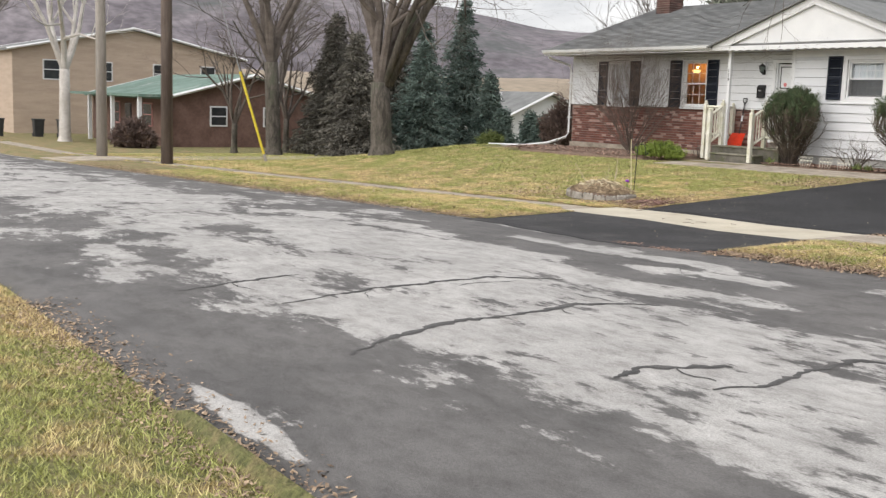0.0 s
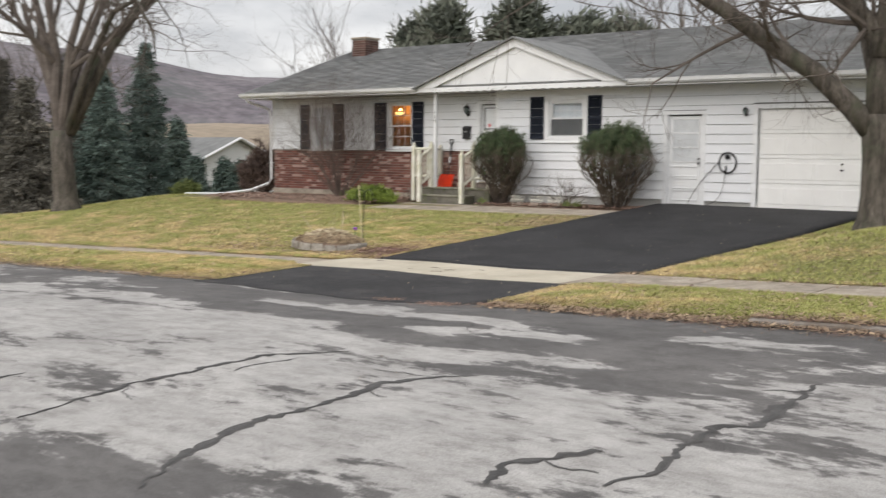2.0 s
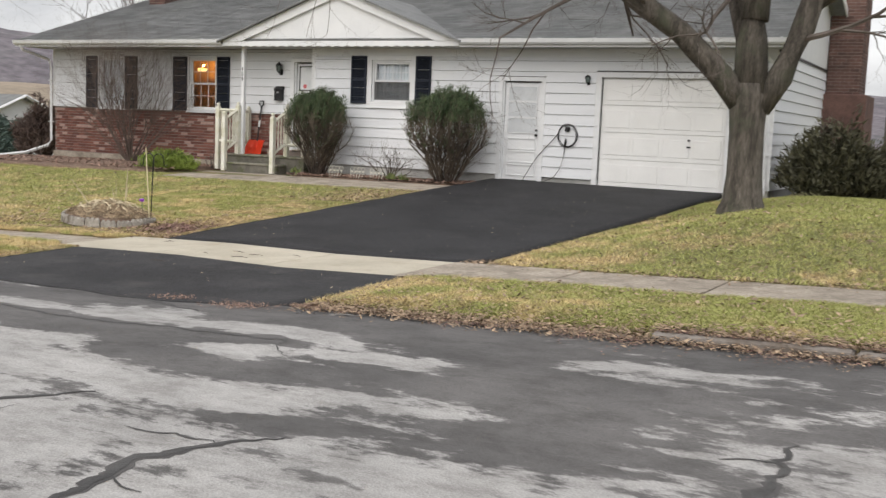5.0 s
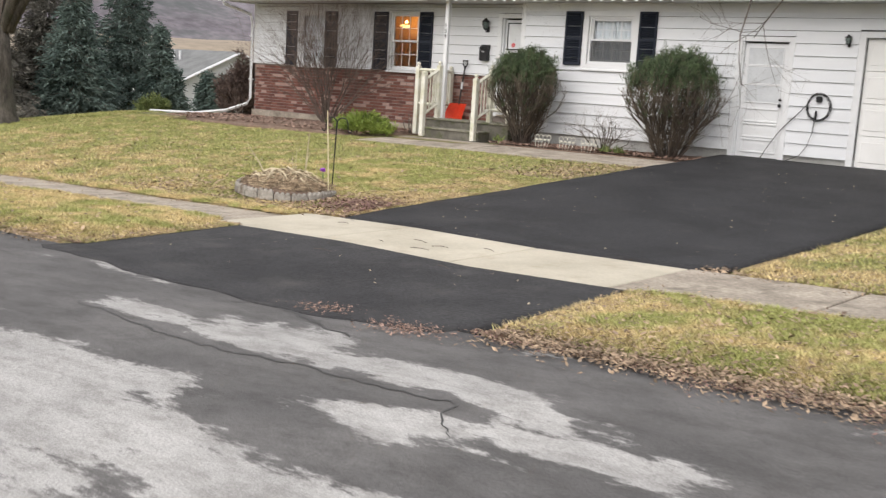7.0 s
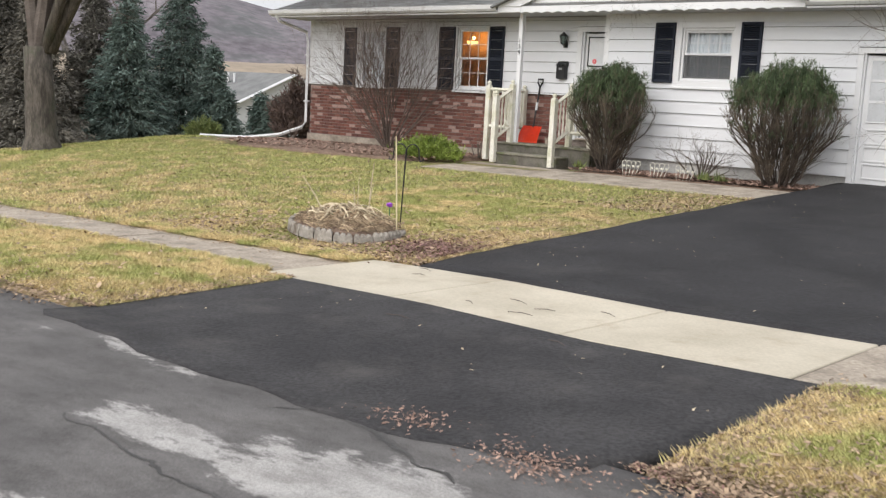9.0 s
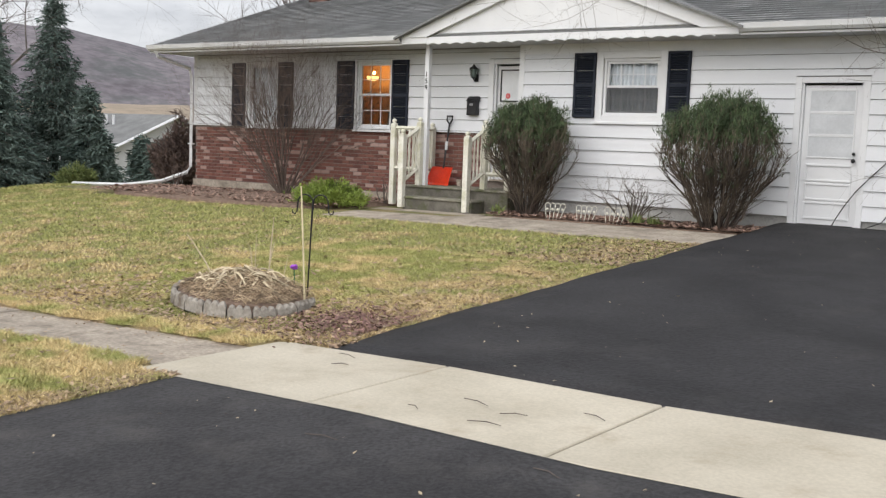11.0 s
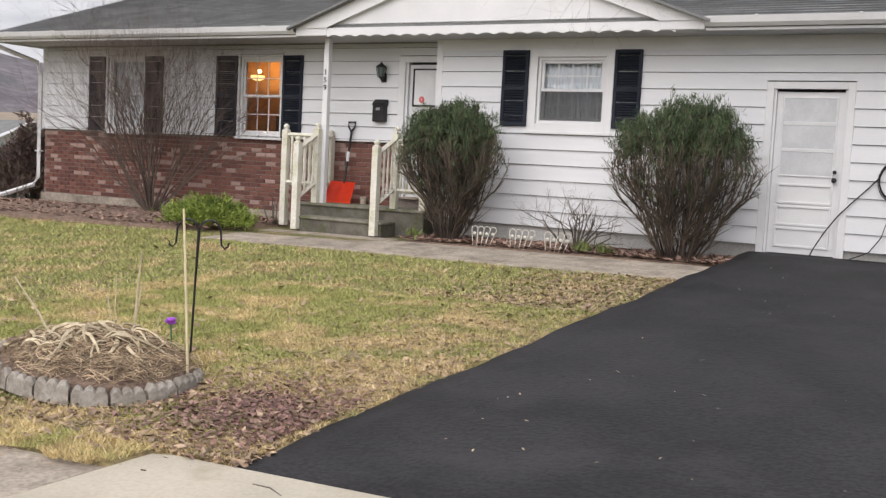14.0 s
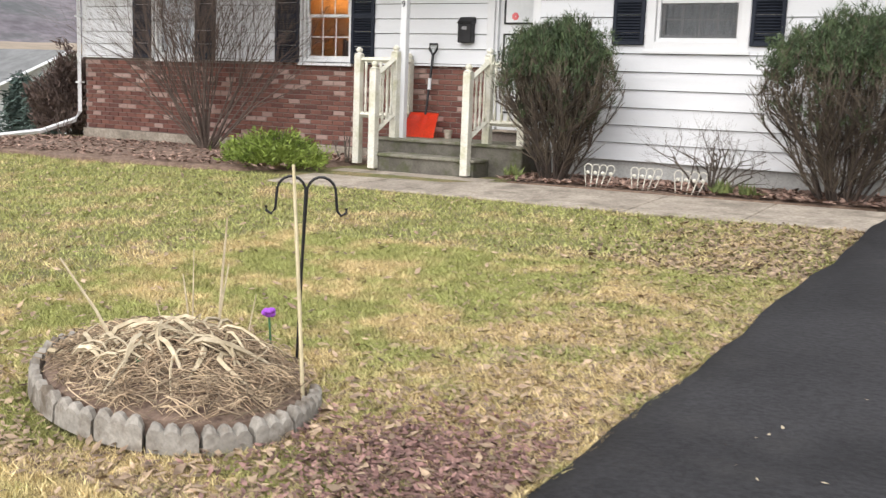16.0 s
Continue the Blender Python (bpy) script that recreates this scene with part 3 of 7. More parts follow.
# roof: eave line and ridge
EY, RY, RZ = 23.2, 28.2, 4.68


def roof_slab(name, x0, x1, back):
    """Shingle courses, each lapping the one below."""
    bm = bmesh.new()
    n = 33
    for i in range(n):
        s0, s1 = i / n, (i + 1.25) / n
        for sgn in (1, -1):
            if (sgn > 0) == back:
                continue
            ya, yb = (EY + (RY - EY) * s0, EY + (RY - EY) * min(s1, 1)) if sgn > 0 else (2 * RY - EY + 0.0 - (RY - EY) * s0, 2 * RY - EY - (RY - EY) * min(s1, 1))
            za, zb = 2.98 + (RZ - 2.98) * s0 + 0.022, 2.98 + (RZ - 2.98) * min(s1, 1) + 0.004
            x = x0 - random.uniform(0, 0.3)
            while x < x1:
                w = 0.31
                a, b = max(x, x0), min(x + w - 0.006, x1)
                if b > a:
                    j = random.uniform(-0.006, 0.006)
                    q = [bm.verts.new(p) for p in ((a, ya + j, za), (b, ya + j, za), (b, yb, zb), (a, yb, zb))]
                    bm.faces.new(q)
                x += w
    return bm


def roof_deck(x0, x1):
    bm = bmesh.new()
    pts = ((EY, 2.98), (RY, RZ), (2 * RY - EY, 2.98), (2 * RY - EY, 2.86), (RY, RZ - 0.13), (EY, 2.86))
    a = [bm.verts.new((x0, y, z)) for y, z in pts]
    b = [bm.verts.new((x1, y, z)) for y, z in pts]
    for i in range(6):
        j = (i + 1) % 6
        bm.faces.new((a[i], a[j], b[j], b[i]))
    for q in (a, b):
        bm.faces.new((q[0], q[1], q[4], q[5]))
        bm.faces.new((q[1], q[2], q[3], q[4]))
    return bm


roof = part("roof", roof_deck(HX0 - 0.4, HX1 + 0.35), M_ROOF, house, "low-pitched grey asphalt shingle roof")
part("shingles", roof_slab("shingles", HX0 - 0.42, HX1 + 0.37, False), M_ROOF, roof, kind="stuff")
part("ceiling_soffit", boxed(HX0 - 0.35, HX1 + 0.3, EY + 0.03, L + 0.2, 2.84, 2.855), M_SOFFIT, house, "grey soffit")

# gable over the porch
GX0, GX1, GXM, GZ0, GZ1 = -18.41, -12.40, -15.38, 2.97, 4.06
bm = bmesh.new()
extrude_poly(bm, [(GX0 + 0.12, 2.93), (GX1 - 0.12, 2.93), (GXM, GZ1 - 0.1)], EY + 0.03, EY + 0.1)
part("gable_panel", bm, M_WHITE, house, "white gable panel with hairline cracks")
for x in (GX0, GX1):
    bm = bmesh.new()
    s = 1 if x < GXM else -1
    extrude_poly(bm, [(x - s * 0.05, GZ0 - 0.02), (x + s * 0.5, GZ0 - 0.02), (GXM, GZ1 - 0.19), (GXM, GZ1 + 0.03)], EY - 0.05, EY + 0.03)
    part("rake_board", bm, M_WHITE, house)
    bm = bmesh.new()
    back = EY + (GZ1 - 2.98) / (RZ - 2.98) * (RY - EY) + 0.15
    t = [(x - s * 0.14, EY - 0.16, GZ0 - 0.02), (GXM, EY - 0.16, GZ1 + 0.05), (GXM, back, GZ1 + 0.05), (x - s * 0.14, EY + 0.1, GZ0 - 0.02)]
    vs = [bm.verts.new(p) for p in t] + [bm.verts.new((p[0], p[1], p[2] - 0.035)) for p in t]
    for q in ((0, 1, 2, 3), (7, 6, 5, 4), (0, 4, 5, 1), (1, 5, 6, 2), (2, 6, 7, 3), (3, 7, 4, 0)):
        bm.faces.new([vs[i] for i in q])
    part("gable_roof", bm, M_ROOF, house)
    part("cornice_return", boxed(x - 0.06 if s > 0 else x - 0.5, x + 0.5 if s > 0 else x + 0.06, EY - 0.03, EY + 0.06, 2.84, 2.97, bevel=0.006), M_WHITE, house)
bm = bmesh.new()
n = 120
x0, x1 = GX0 + 0.5, GX1 - 0.3
low = [(x0 + (x1 - x0) * i / n, 2.815 + 0.035 * abs(math.sin(math.pi * 21 * i / n))) for i in range(n + 1)]
for (a, za), (b, zb) in zip(low, low[1:]):
    f = [bm.verts.new(p) for p in ((a, EY - 0.02, za), (b, EY - 0.02, zb), (b, EY - 0.02, 2.95), (a, EY - 0.02, 2.95), (a, EY + 0.01, za), (b, EY + 0.01, zb), (b, EY + 0.01, 2.95), (a, EY + 0.01, 2.95))]
    for q in ((0, 1, 2, 3), (7, 6, 5, 4), (0, 4, 5, 1)):
        bm.faces.new([f[i] for i in q])
bmesh.ops.remove_doubles(bm, verts=bm.verts, dist=1e-5)
part("scalloped_trim", bm, M_WHITE, house, "white scalloped wooden valance")


def gutter(x0, x1):
    bm = bmesh.new()
    prof = [(EY + 0.03, 2.87), (EY - 0.05, 2.87), (EY - 0.09, 2.91), (EY - 0.11, 2.985), (EY - 0.095, 2.985), (EY - 0.08, 2.92), (EY - 0.04, 2.885), (EY + 0.03, 2.885)]
    a, b = [bm.verts.new((x0, y, z)) for y, z in prof], [bm.verts.new((x1, y, z)) for y, z in prof]
    for i in range(8):
        j = (i + 1) % 8
        bm.faces.new((a[i], a[j], b[j], b[i]))
    bm.faces.new(a)
    bm.faces.new(b[::-1])
    g = part("gutter", bm, M_WHITE, house, "white metal gutter")
    part("fascia", boxed(x0, x1, EY + 0.001, EY + 0.03, 2.83, 2.97), M_WHITE, house)
    x = x0 + 0.6
    while x < x1:
        part("gutter_clip", boxed(x, x + 0.03, EY - 0.115, EY, 2.984, 2.996), M_WHITE, g)
        x += 1.15


gutter(HX0 - 0.4, GX0 - 0.07)
gutter(GX1 + 0.07, HX1 + 0.35)
part("corner_board", boxed(HX1 - 0.09, HX1 + 0.026, R - 0.026, R + 0.0, 0.26, 2.84), M_WHITE, house)
part("corner_board", boxed(HX0 - 0.026, HX0 + 0.09, L - 0.026, L, 1.36, 2.84), M_WHITE, house)
part("corner_board", boxed(-16.40, -16.30, R - 0.026, R, 0.27, 2.84), M_WHITE, house)
part("frieze_board", boxed(-16.3, HX1 - 0.09, R - 0.02, R, 2.68, 2.84), M_WHITE, house)
bm = bmesh.new()
tri = [(HX1 + 0.30, EY + 0.3, 2.86), (HX1 + 0.30, RY, RZ - 0.12), (HX1 + 0.30, 2 * RY - EY - 0.3, 2.86)]
vs = [bm.verts.new((HX1 - 0.06, y, z)) for _, y, z in tri] + [bm.verts.new((HX1 + 0.02, y, z)) for _, y, z in tri]
for q in ((0, 1, 2), (5, 4, 3), (0, 3, 4, 1), (1, 4, 5, 2), (2, 5, 3, 0)):
    bm.faces.new([vs[i] for i in q])
part("gable_end_panel", bm, M_WHITE, house, "white panelled gable end")
part("gable_end_drip", boxed(HX1 + 0.02, HX1 + 0.05, R, HBACK, 2.80, 2.84), M_BLACK, house)
bm = bmesh.new()
for ya, za, yb, zb in ((EY - 0.02, 2.97, RY, RZ - 0.01), (2 * RY - EY, 2.97, RY, RZ - 0.01)):
    f = [(ya, za), (yb, zb), (yb, zb - 0.16), (ya, za - 0.16)]
    a, b = [bm.verts.new((HX1 + 0.35, y, z)) for y, z in f], [bm.verts.new((HX1 + 0.38, y, z)) for y, z in f]
    bm.faces.new(a)
    bm.faces.new(b[::-1])
    for i in range(4):
        j = (i + 1) % 4
        bm.faces.new((a[i], b[i], b[j], a[j]))
part("rake_board", bm, M_WHITE, house)


def chimney(x0, x1, y0, y1, z0, z1, shoulder=None):
    ch = part("chimney", boxed(x0, x1, y0, y1, z0, z1), M_MORTAR, house, "brown brick chimney")
    if shoulder:
        part("chimney_base", boxed(x0 - 0.18, x1 + 0.2, y0 - 0.25, y1 + 0.25, z0, shoulder, bevel=0.02), M_CHIMNEY, ch)
    bm = bmesh.new()
    z, k = z0 if not shoulder else shoulder, 0
    while z < z1 - 0.05:
        off = 0.1 * (k % 2)
        for face in range(4):
            a0, a1 = (x0, x1) if face < 2 else (y0, y1)
            a = a0 - off
            while a < a1:
                p, q = max(a, a0 - 0.008), min(a + 0.19, a1 + 0.008)
                if q - p > 0.03:
                    if face == 0:
                        box(bm, p, q, y0 - 0.008, y0 + 0.02, z, z + 0.062)
                    elif face == 1:
                        box(bm, p, q, y1 - 0.02, y1 + 0.008, z, z + 0.062)
                    elif face == 2:
                        box(bm, x0 - 0.008, x0 + 0.02, p, q, z, z + 0.062)
                    else:
                        box(bm, x1 - 0.02, x1 + 0.008, p, q, z, z + 0.062)
                a += 0.2
        z, k = z + 0.074, k + 1
    part("chimney_bricks", bm, M_CHIMNEY, ch, kind="stuff")
    part("chimney_cap", boxed(x0 - 0.05, x1 + 0.05, y0 - 0.05, y1 + 0.05, z1, z1 + 0.07, bevel=0.015), M_OLDCON, ch)


chimney(-24.65, -24.05, 27.3, 27.9, 4.0, 4.92)
chimney(HX1 + 0.03, HX1 + 0.75, 29.6, 30.7, 0.1, 6.3, shoulder=2.3)


def frame_rect(x0, x1, z0, z1, w, y0, y1, bevel=0.004):
    """Four mitred-looking boards round an opening (outer edge given)."""
    bm = bmesh.new()
    box(bm, x0, x0 + w, y0, y1, z0, z1, bevel)
    box(bm, x1 - w, x1, y0, y1, z0, z1, bevel)
    box(bm, x0 + w, x1 - w, y0, y1, z1 - w, z1, bevel)
    box(bm, x0 + w, x1 - w, y0, y1, z0, z0 + w, bevel)
    return bm


def screen_material():
    """Fine grey wire mesh: half of it open."""
    m, nt, b = nodes_of("wire_gauze")
    b.inputs["Base Color"].default_value, b.inputs["Roughness"].default_value = (0.05, 0.05, 0.052, 1), 0.7
    clear = nt.nodes.new("ShaderNodeBsdfTransparent")
    mix = nt.nodes.new("ShaderNodeMixShader")
    mix.inputs[0].default_value = 0.58
    nt.links.new(b.outputs[0], mix.inputs[1])
    nt.links.new(clear.outputs[0], mix.inputs[2])
    nt.links.new(mix.outputs[0], nt.nodes["Material Output"].inputs["Surface"])
    return m


M_SCREEN = screen_material()


def sash_window(opening, y, cols, rows, label, trim=0.0, curtain=True, screen=False):
    x0, x1, z0, z1 = opening
    win = part("window", frame_rect(x0, x1, z0, z1, 0.045, y + 0.005, y + 0.12), M_WHITE, house, label)
    if trim:
        part("window_frame", frame_rect(x0 - trim, x1 + trim, z0 - trim, z1 + trim, trim, y - 0.035, y + 0.004), M_WHITE, win)
        part("sill", boxed(x0 - trim - 0.02, x1 + trim + 0.02, y - 0.06, y - 0.0, z0 - trim - 0.03, z0 - trim + 0.012, bevel=0.006), M_WHITE, win)
    zm = (z0 + z1) / 2
    for a, b, yy in ((zm - 0.01, z1 - 0.045, y + 0.03), (z0 + 0.045, zm + 0.02, y + 0.065)):
        part("sash", frame_rect(x0 + 0.045, x1 - 0.045, a, b, 0.04, yy, yy + 0.03), M_WHITE, win)
        xa, xb, za, zb = x0 + 0.085, x1 - 0.085, a + 0.04, b - 0.04
        pane = part("pane", boxed(xa, xb, yy + 0.014, yy + 0.018, za, zb), M_GLASS, win)
        pane.visible_shadow = False
        for i in range(1, cols):
            xx = xa + (xb - xa) * i / cols
            part("muntin", boxed(xx - 0.008, xx + 0.008, yy + 0.004, yy + 0.013, za, zb), M_WHITE, win)
        for i in range(1, rows):
            zz = za + (zb - za) * i / rows
            part("muntin", boxed(xa, xb, yy + 0.003, yy + 0.012, zz - 0.008, zz + 0.008), M_WHITE, win)
    if screen:
        part("insect_screen", boxed(x0 + 0.05, x1 - 0.05, y + 0.036, y + 0.038, z0 + 0.05, zm + 0.0), M_SCREEN, win, "grey insect screen over the lower sash")
    if curtain:
        bm = bmesh.new()
        nn = 60
        pts = [(x0 + 0.02 + (x1 - x0 - 0.04) * i / nn, y + 0.17 + 0.018 * math.sin(i * 1.3)) for i in range(nn + 1)]
        for (a, ya), (b, yb) in zip(pts, pts[1:]):
            bm.faces.new([bm.verts.new(p) for p in ((a, ya, z0), (b, yb, z0), (b, yb, z1), (a, ya, z1))])
        bmesh.ops.remove_doubles(bm, verts=bm.verts, dist=1e-5)
        part("curtain", bm, M_CURTAIN, win, "drawn white net curtain")
    return win


sash_window(WIN_R, R, 4, 2, "white double-hung window with net curtain", trim=0.11, screen=True)
sash_window(WIN_LIT, L, 3, 2, "double-hung window with a lit room behind", trim=0.03, curtain=False)
sash_window(WIN_FAR, L, 3, 2, "double-hung window with pale blind drawn", trim=0.03)


def shutter(x0, x1, z0, z1, y):
    sh = part("shutter", frame_rect(x0, x1, z0, z1, 0.045, y - 0.045, y - 0.004), M_SHUTTER, house, "dark navy louvred shutter")
    part("mid_rail", boxed(x0 + 0.045, x1 - 0.045, y - 0.043, y - 0.006, (z0 + z1) / 2 - 0.03, (z0 + z1) / 2 + 0.03), M_SHUTTER, sh)
    part("backing", boxed(x0 + 0.04, x1 - 0.04, y - 0.012, y - 0.002, z0 + 0.03, z1 - 0.03), M_SHUTTER, sh)
    bm = bmesh.new()
    z = z0 + 0.06
    while z < z1 - 0.06:
        turn = Matrix.Translation(((x0 + x1) / 2, y - 0.024, z)) @ Matrix.Rotation(radians(35), 4, "X") @ Matrix.Translation((-(x0 + x1) / 2, -(y - 0.024), -z))
        box(bm, x0 + 0.045, x1 - 0.045, y - 0.044, y - 0.006, z - 0.004, z + 0.004, turn=turn)
        z += 0.034
    part("louvres", bm, M_SHUTTER, sh, kind="stuff")


shutter(-15.32, -14.925, 1.64, 2.68, R - 0.02)
shutter(-13.675, -13.30, 1.64, 2.68, R - 0.02)
shutter(-20.78, -20.34, 1.34, 2.66, L - 0.02)
shutter(-19.39, -19.0, 1.34, 2.66, L - 0.02)
shutter(-23.77, -23.38, 1.34, 2.66, L - 0.02)
shutter(-22.40, -21.99, 1.34, 2.66, L - 0.02)

# the lit room
M_ROOM = surface("warm_plaster", (0.50, 0.36, 0.23), (0.58, 0.42, 0.28), 1.5, 40, 0.9, 0.05)
M_DARKWALL = surface("unlit_plaster", (0.20, 0.19, 0.18), (0.25, 0.24, 0.23), 1.5, 40, 0.9, 0.05)
room = part("room_shell", boxed(-21.6, -18.6, L + 0.2, 25.85, 0.5, 2.82), M_ROOM, house, "warm-lit room walls")
bm = bmesh.new()
bm.from_mesh(room.data)
front = [f for f in bm.faces if f.calc_center_median().y < L - R + 0.25 and abs(f.normal.y) > 0.9]
bmesh.ops.delete(bm, geom=front, context="FACES")
bm.to_mesh(room.data)
bm.free()
for nm, a, b in (("room_back", -17.6, -6.4), ("room_back", -24.8, -21.8)):
    part(nm, boxed(a, b, R + 1.6, R + 1.65, 0.1, 2.82), M_DARKWALL, house)
part("dark_ceiling", boxed(-24.8, -6.4, R + 0.17, HBACK - 0.05, 2.83, 2.838), M_DARKWALL, house)
lamp = thing("pendant_lamp", "glowing amber glass pendant lamp in the dining room", "ceiling lamp", (-20.9, 25.3, 2.82))
part("cord", tubed([(-20.9, 25.3, 2.82), (-20.9, 25.3, 2.38)], 0.008, 6), M_BLACK, lamp)
bm = bmesh.new()
tube(bm, [(-20.9, 25.3, 2.36), (-20.9, 25.3, 2.37), (-20.9, 25.3, 2.40), (-20.9, 25.3, 2.45)], [0.03, 0.08, 0.115, 0.125], 20)
part("shade", bm, glow("amber_glass", (1.0, 0.6, 0.2), 1.6), lamp, "glowing amber shade", smooth=True)
bulb = bpy.data.lights.new("room_bulb", "POINT")
bulb.energy, bulb.color, bulb.shadow_soft_size = 11, (1.0, 0.47, 0.13), 0.03
new("room_bulb", bulb).location = (-20.86, 25.3, 2.52)
chair = thing("dining_chair", "dark wooden dining chair back inside the lit room", "chair", (-19.95, 24.95, 0.5))
for dx in (-0.2, 0.2):
    part("post", boxed(-19.97 + dx, -19.93 + dx, 24.93, 24.97, 0.5, 1.72, bevel=0.005), M_OLDPOLE, chair)
part("backrest", boxed(-20.13, -19.77, 24.94, 24.96, 1.35, 1.70, bevel=0.005), M_OLDPOLE, chair)

# front door, in the recess
x0, x1, z0, z1 = FRONT_DOOR
fd = part("front_door", boxed(x0 + 0.04, x1 - 0.02, L + 0.05, L + 0.09, z0 + 0.03, z1 - 0.03, bevel=0.004), M_WHITE, house, "white front door behind a storm door")
part("door_frame", boxed(x0 - 0.11, x0 - 0.0, L - 0.035, L + 0.0, z0, z1 + 0.09, bevel=0.004), M_WHITE, fd)
part("door_frame", boxed(x0, x1, L - 0.035, L, z1, z1 + 0.09, bevel=0.004), M_WHITE, fd)
part("jamb", boxed(x0, x0 + 0.04, L, L + 0.12, z0, z1), M_WHITE, fd)
part("threshold", boxed(x0, x1, L - 0.06, L + 0.12, z0, z0 + 0.03, bevel=0.005), M_OLDCON, fd)
for za, zb in ((1.90, 2.46), (0.75, 1.78)):
    part("storm_frame", frame_rect(x0 + 0.11, x1 - 0.04, za, zb, 0.022, L + 0.02, L + 0.05), M_BLACK, fd)
    part("storm_pane", boxed(x0 + 0.132, x1 - 0.062, L + 0.036, L + 0.044, za + 0.022, zb - 0.022), M_CURTAIN, fd)
M_PINK = surface("pink_decal", (0.62, 0.10, 0.12), (0.75, 0.2, 0.2), 20, 60, 0.6, 0.0)
bm = bmesh.new()
for i in range(7):
    a = i * 0.9
    bmesh.ops.create_uvsphere(bm, u_segments=8, v_segments=5, radius=0.022, matrix=Matrix.Translation((-16.83 + 0.03 * math.cos(a), L + 0.032, 2.0 + 0.03 * math.sin(a))) @ Matrix.Diagonal((1, 0.3, 1, 1)))
part("flower_decal", bm, M_PINK, fd, "pink flower sticker")
part("door_handle", tubed([(x0 + 0.09, L - 0.01, 1.45), (x0 + 0.09, L - 0.04, 1.45), (x0 + 0.09, L - 0.04, 1.55), (x0 + 0.09, L - 0.01, 1.55)], 0.009, 6), M_BLACK, fd)

# side door beside the garage
M_DOORPANE = surface("curtained_door_glass", (0.50, 0.52, 0.54), (0.60, 0.62, 0.64), 3, 30, 0.25, 0.02, grain_by=0.05)
x0, x1, z0, z1 = SIDE_DOOR
sd = part("side_door", boxed(x0 + 0.03, x1 - 0.03, R + 0.05, R + 0.09, z0 + 0.03, z1 - 0.03, bevel=0.004), M_WHITE, house, "white door with three curtained panes over three panels")
part("door_frame", boxed(x0 - 0.09, x0, R - 0.03, R + 0.002, z0, z1 + 0.085, bevel=0.004), M_WHITE, sd)
part("door_frame", boxed(x1, x1 + 0.09, R - 0.03, R + 0.002, z0, z1 + 0.085, bevel=0.004), M_WHITE, sd)
part("door_frame", boxed(x0, x1, R - 0.03, R + 0.002, z1, z1 + 0.085, bevel=0.004), M_WHITE, sd)
for a, b in ((x0, x0 + 0.03), (x1 - 0.03, x1)):
    part("jamb", boxed(a, b, R + 0.002, R + 0.12, z0, z1), M_WHITE, sd)
for i in range(3):
    zt = 2.10 - 0.325 * i
    part("pane_frame", frame_rect(x0 + 0.10, x1 - 0.10, zt - 0.325, zt, 0.022, R + 0.035, R + 0.052), M_WHITE, sd)
    part("door_pane", boxed(x0 + 0.122, x1 - 0.122, R + 0.041, R + 0.047, zt - 0.303, zt - 0.022), M_DOORPANE, sd, "curtained glass")
    zt = 1.04 - 0.27 * i
    part("door_panel", frame_rect(x0 + 0.10, x1 - 0.10, zt - 0.25, zt, 0.03, R + 0.034, R + 0.052), M_WHITE, sd)
for zz, rr in ((1.10, 0.032), (1.20, 0.024)):
    bm = bmesh.new()
    tube(bm, [(x1 - 0.085, R + 0.05, zz), (x1 - 0.085, R + 0.02, zz), (x1 - 0.085, R - 0.005, zz), (x1 - 0.085, R - 0.02, zz)], [0.012, 0.014, rr, rr * 0.7], 12)
    part("knob", bm, M_BLACK, sd, "black door knob", smooth=True)
part("weather_strip", boxed(x0 + 0.03, x1 - 0.03, R + 0.02, R + 0.05, z0 + 0.005, z0 + 0.035), M_BLACK, sd)

# garage door
x0, x1, z0, z1 = GARAGE
gd = part("garage_door", boxed(x0, x1, R + 0.08, R + 0.11, z0, z1), M_GARAGE, house, "white sectional garage door, shut")
for i in range(4):
    za, zb = z0 + 0.02 + i * (z1 - z0 - 0.03) / 4, z0 + 0.02 + (i + 1) * (z1 - z0 - 0.03) / 4 - 0.008
    sec = part("door_section", boxed(x0 + 0.015, x1 - 0.015, R + 0.055, R + 0.08, za, zb, bevel=0.006), M_GARAGE, gd)
    for j in range(4):
        xa = x0 + 0.09 + j * (x1 - x0 - 0.1) / 4
        part("raised_panel", boxed(xa, xa + (x1 - x0 - 0.1) / 4 - 0.08, R + 0.045, R + 0.058, za + 0.09, zb - 0.09, bevel=0.006), M_GARAGE, gd)
for a, b in ((x0 - 0.11, x0), (x1, x1 + 0.11)):
    part("garage_trim", boxed(a, b, R - 0.03, R + 0.05, z0, z1 + 0.09, bevel=0.005), M_WHITE, gd)
part("garage_trim", boxed(x0, x1, R - 0.03, R + 0.05, z1 - 0.01, z1 + 0.09, bevel=0.005), M_WHITE, gd)
part("door_handle", boxed(x0 + 1.75, x0 + 1.83, R + 0.03, R + 0.05, 0.98, 1.01, bevel=0.004), M_BLACK, gd)
part("door_lock", tubed([(x0 + 1.79, R + 0.05, 1.12), (x0 + 1.79, R + 0.035, 1.12)], 0.025, 10), M_BLACK, gd)
part("foot_seal", boxed(x0, x1, R + 0.05, R + 0.09, z0 - 0.005, z0 + 0.02), M_BLACK, gd)

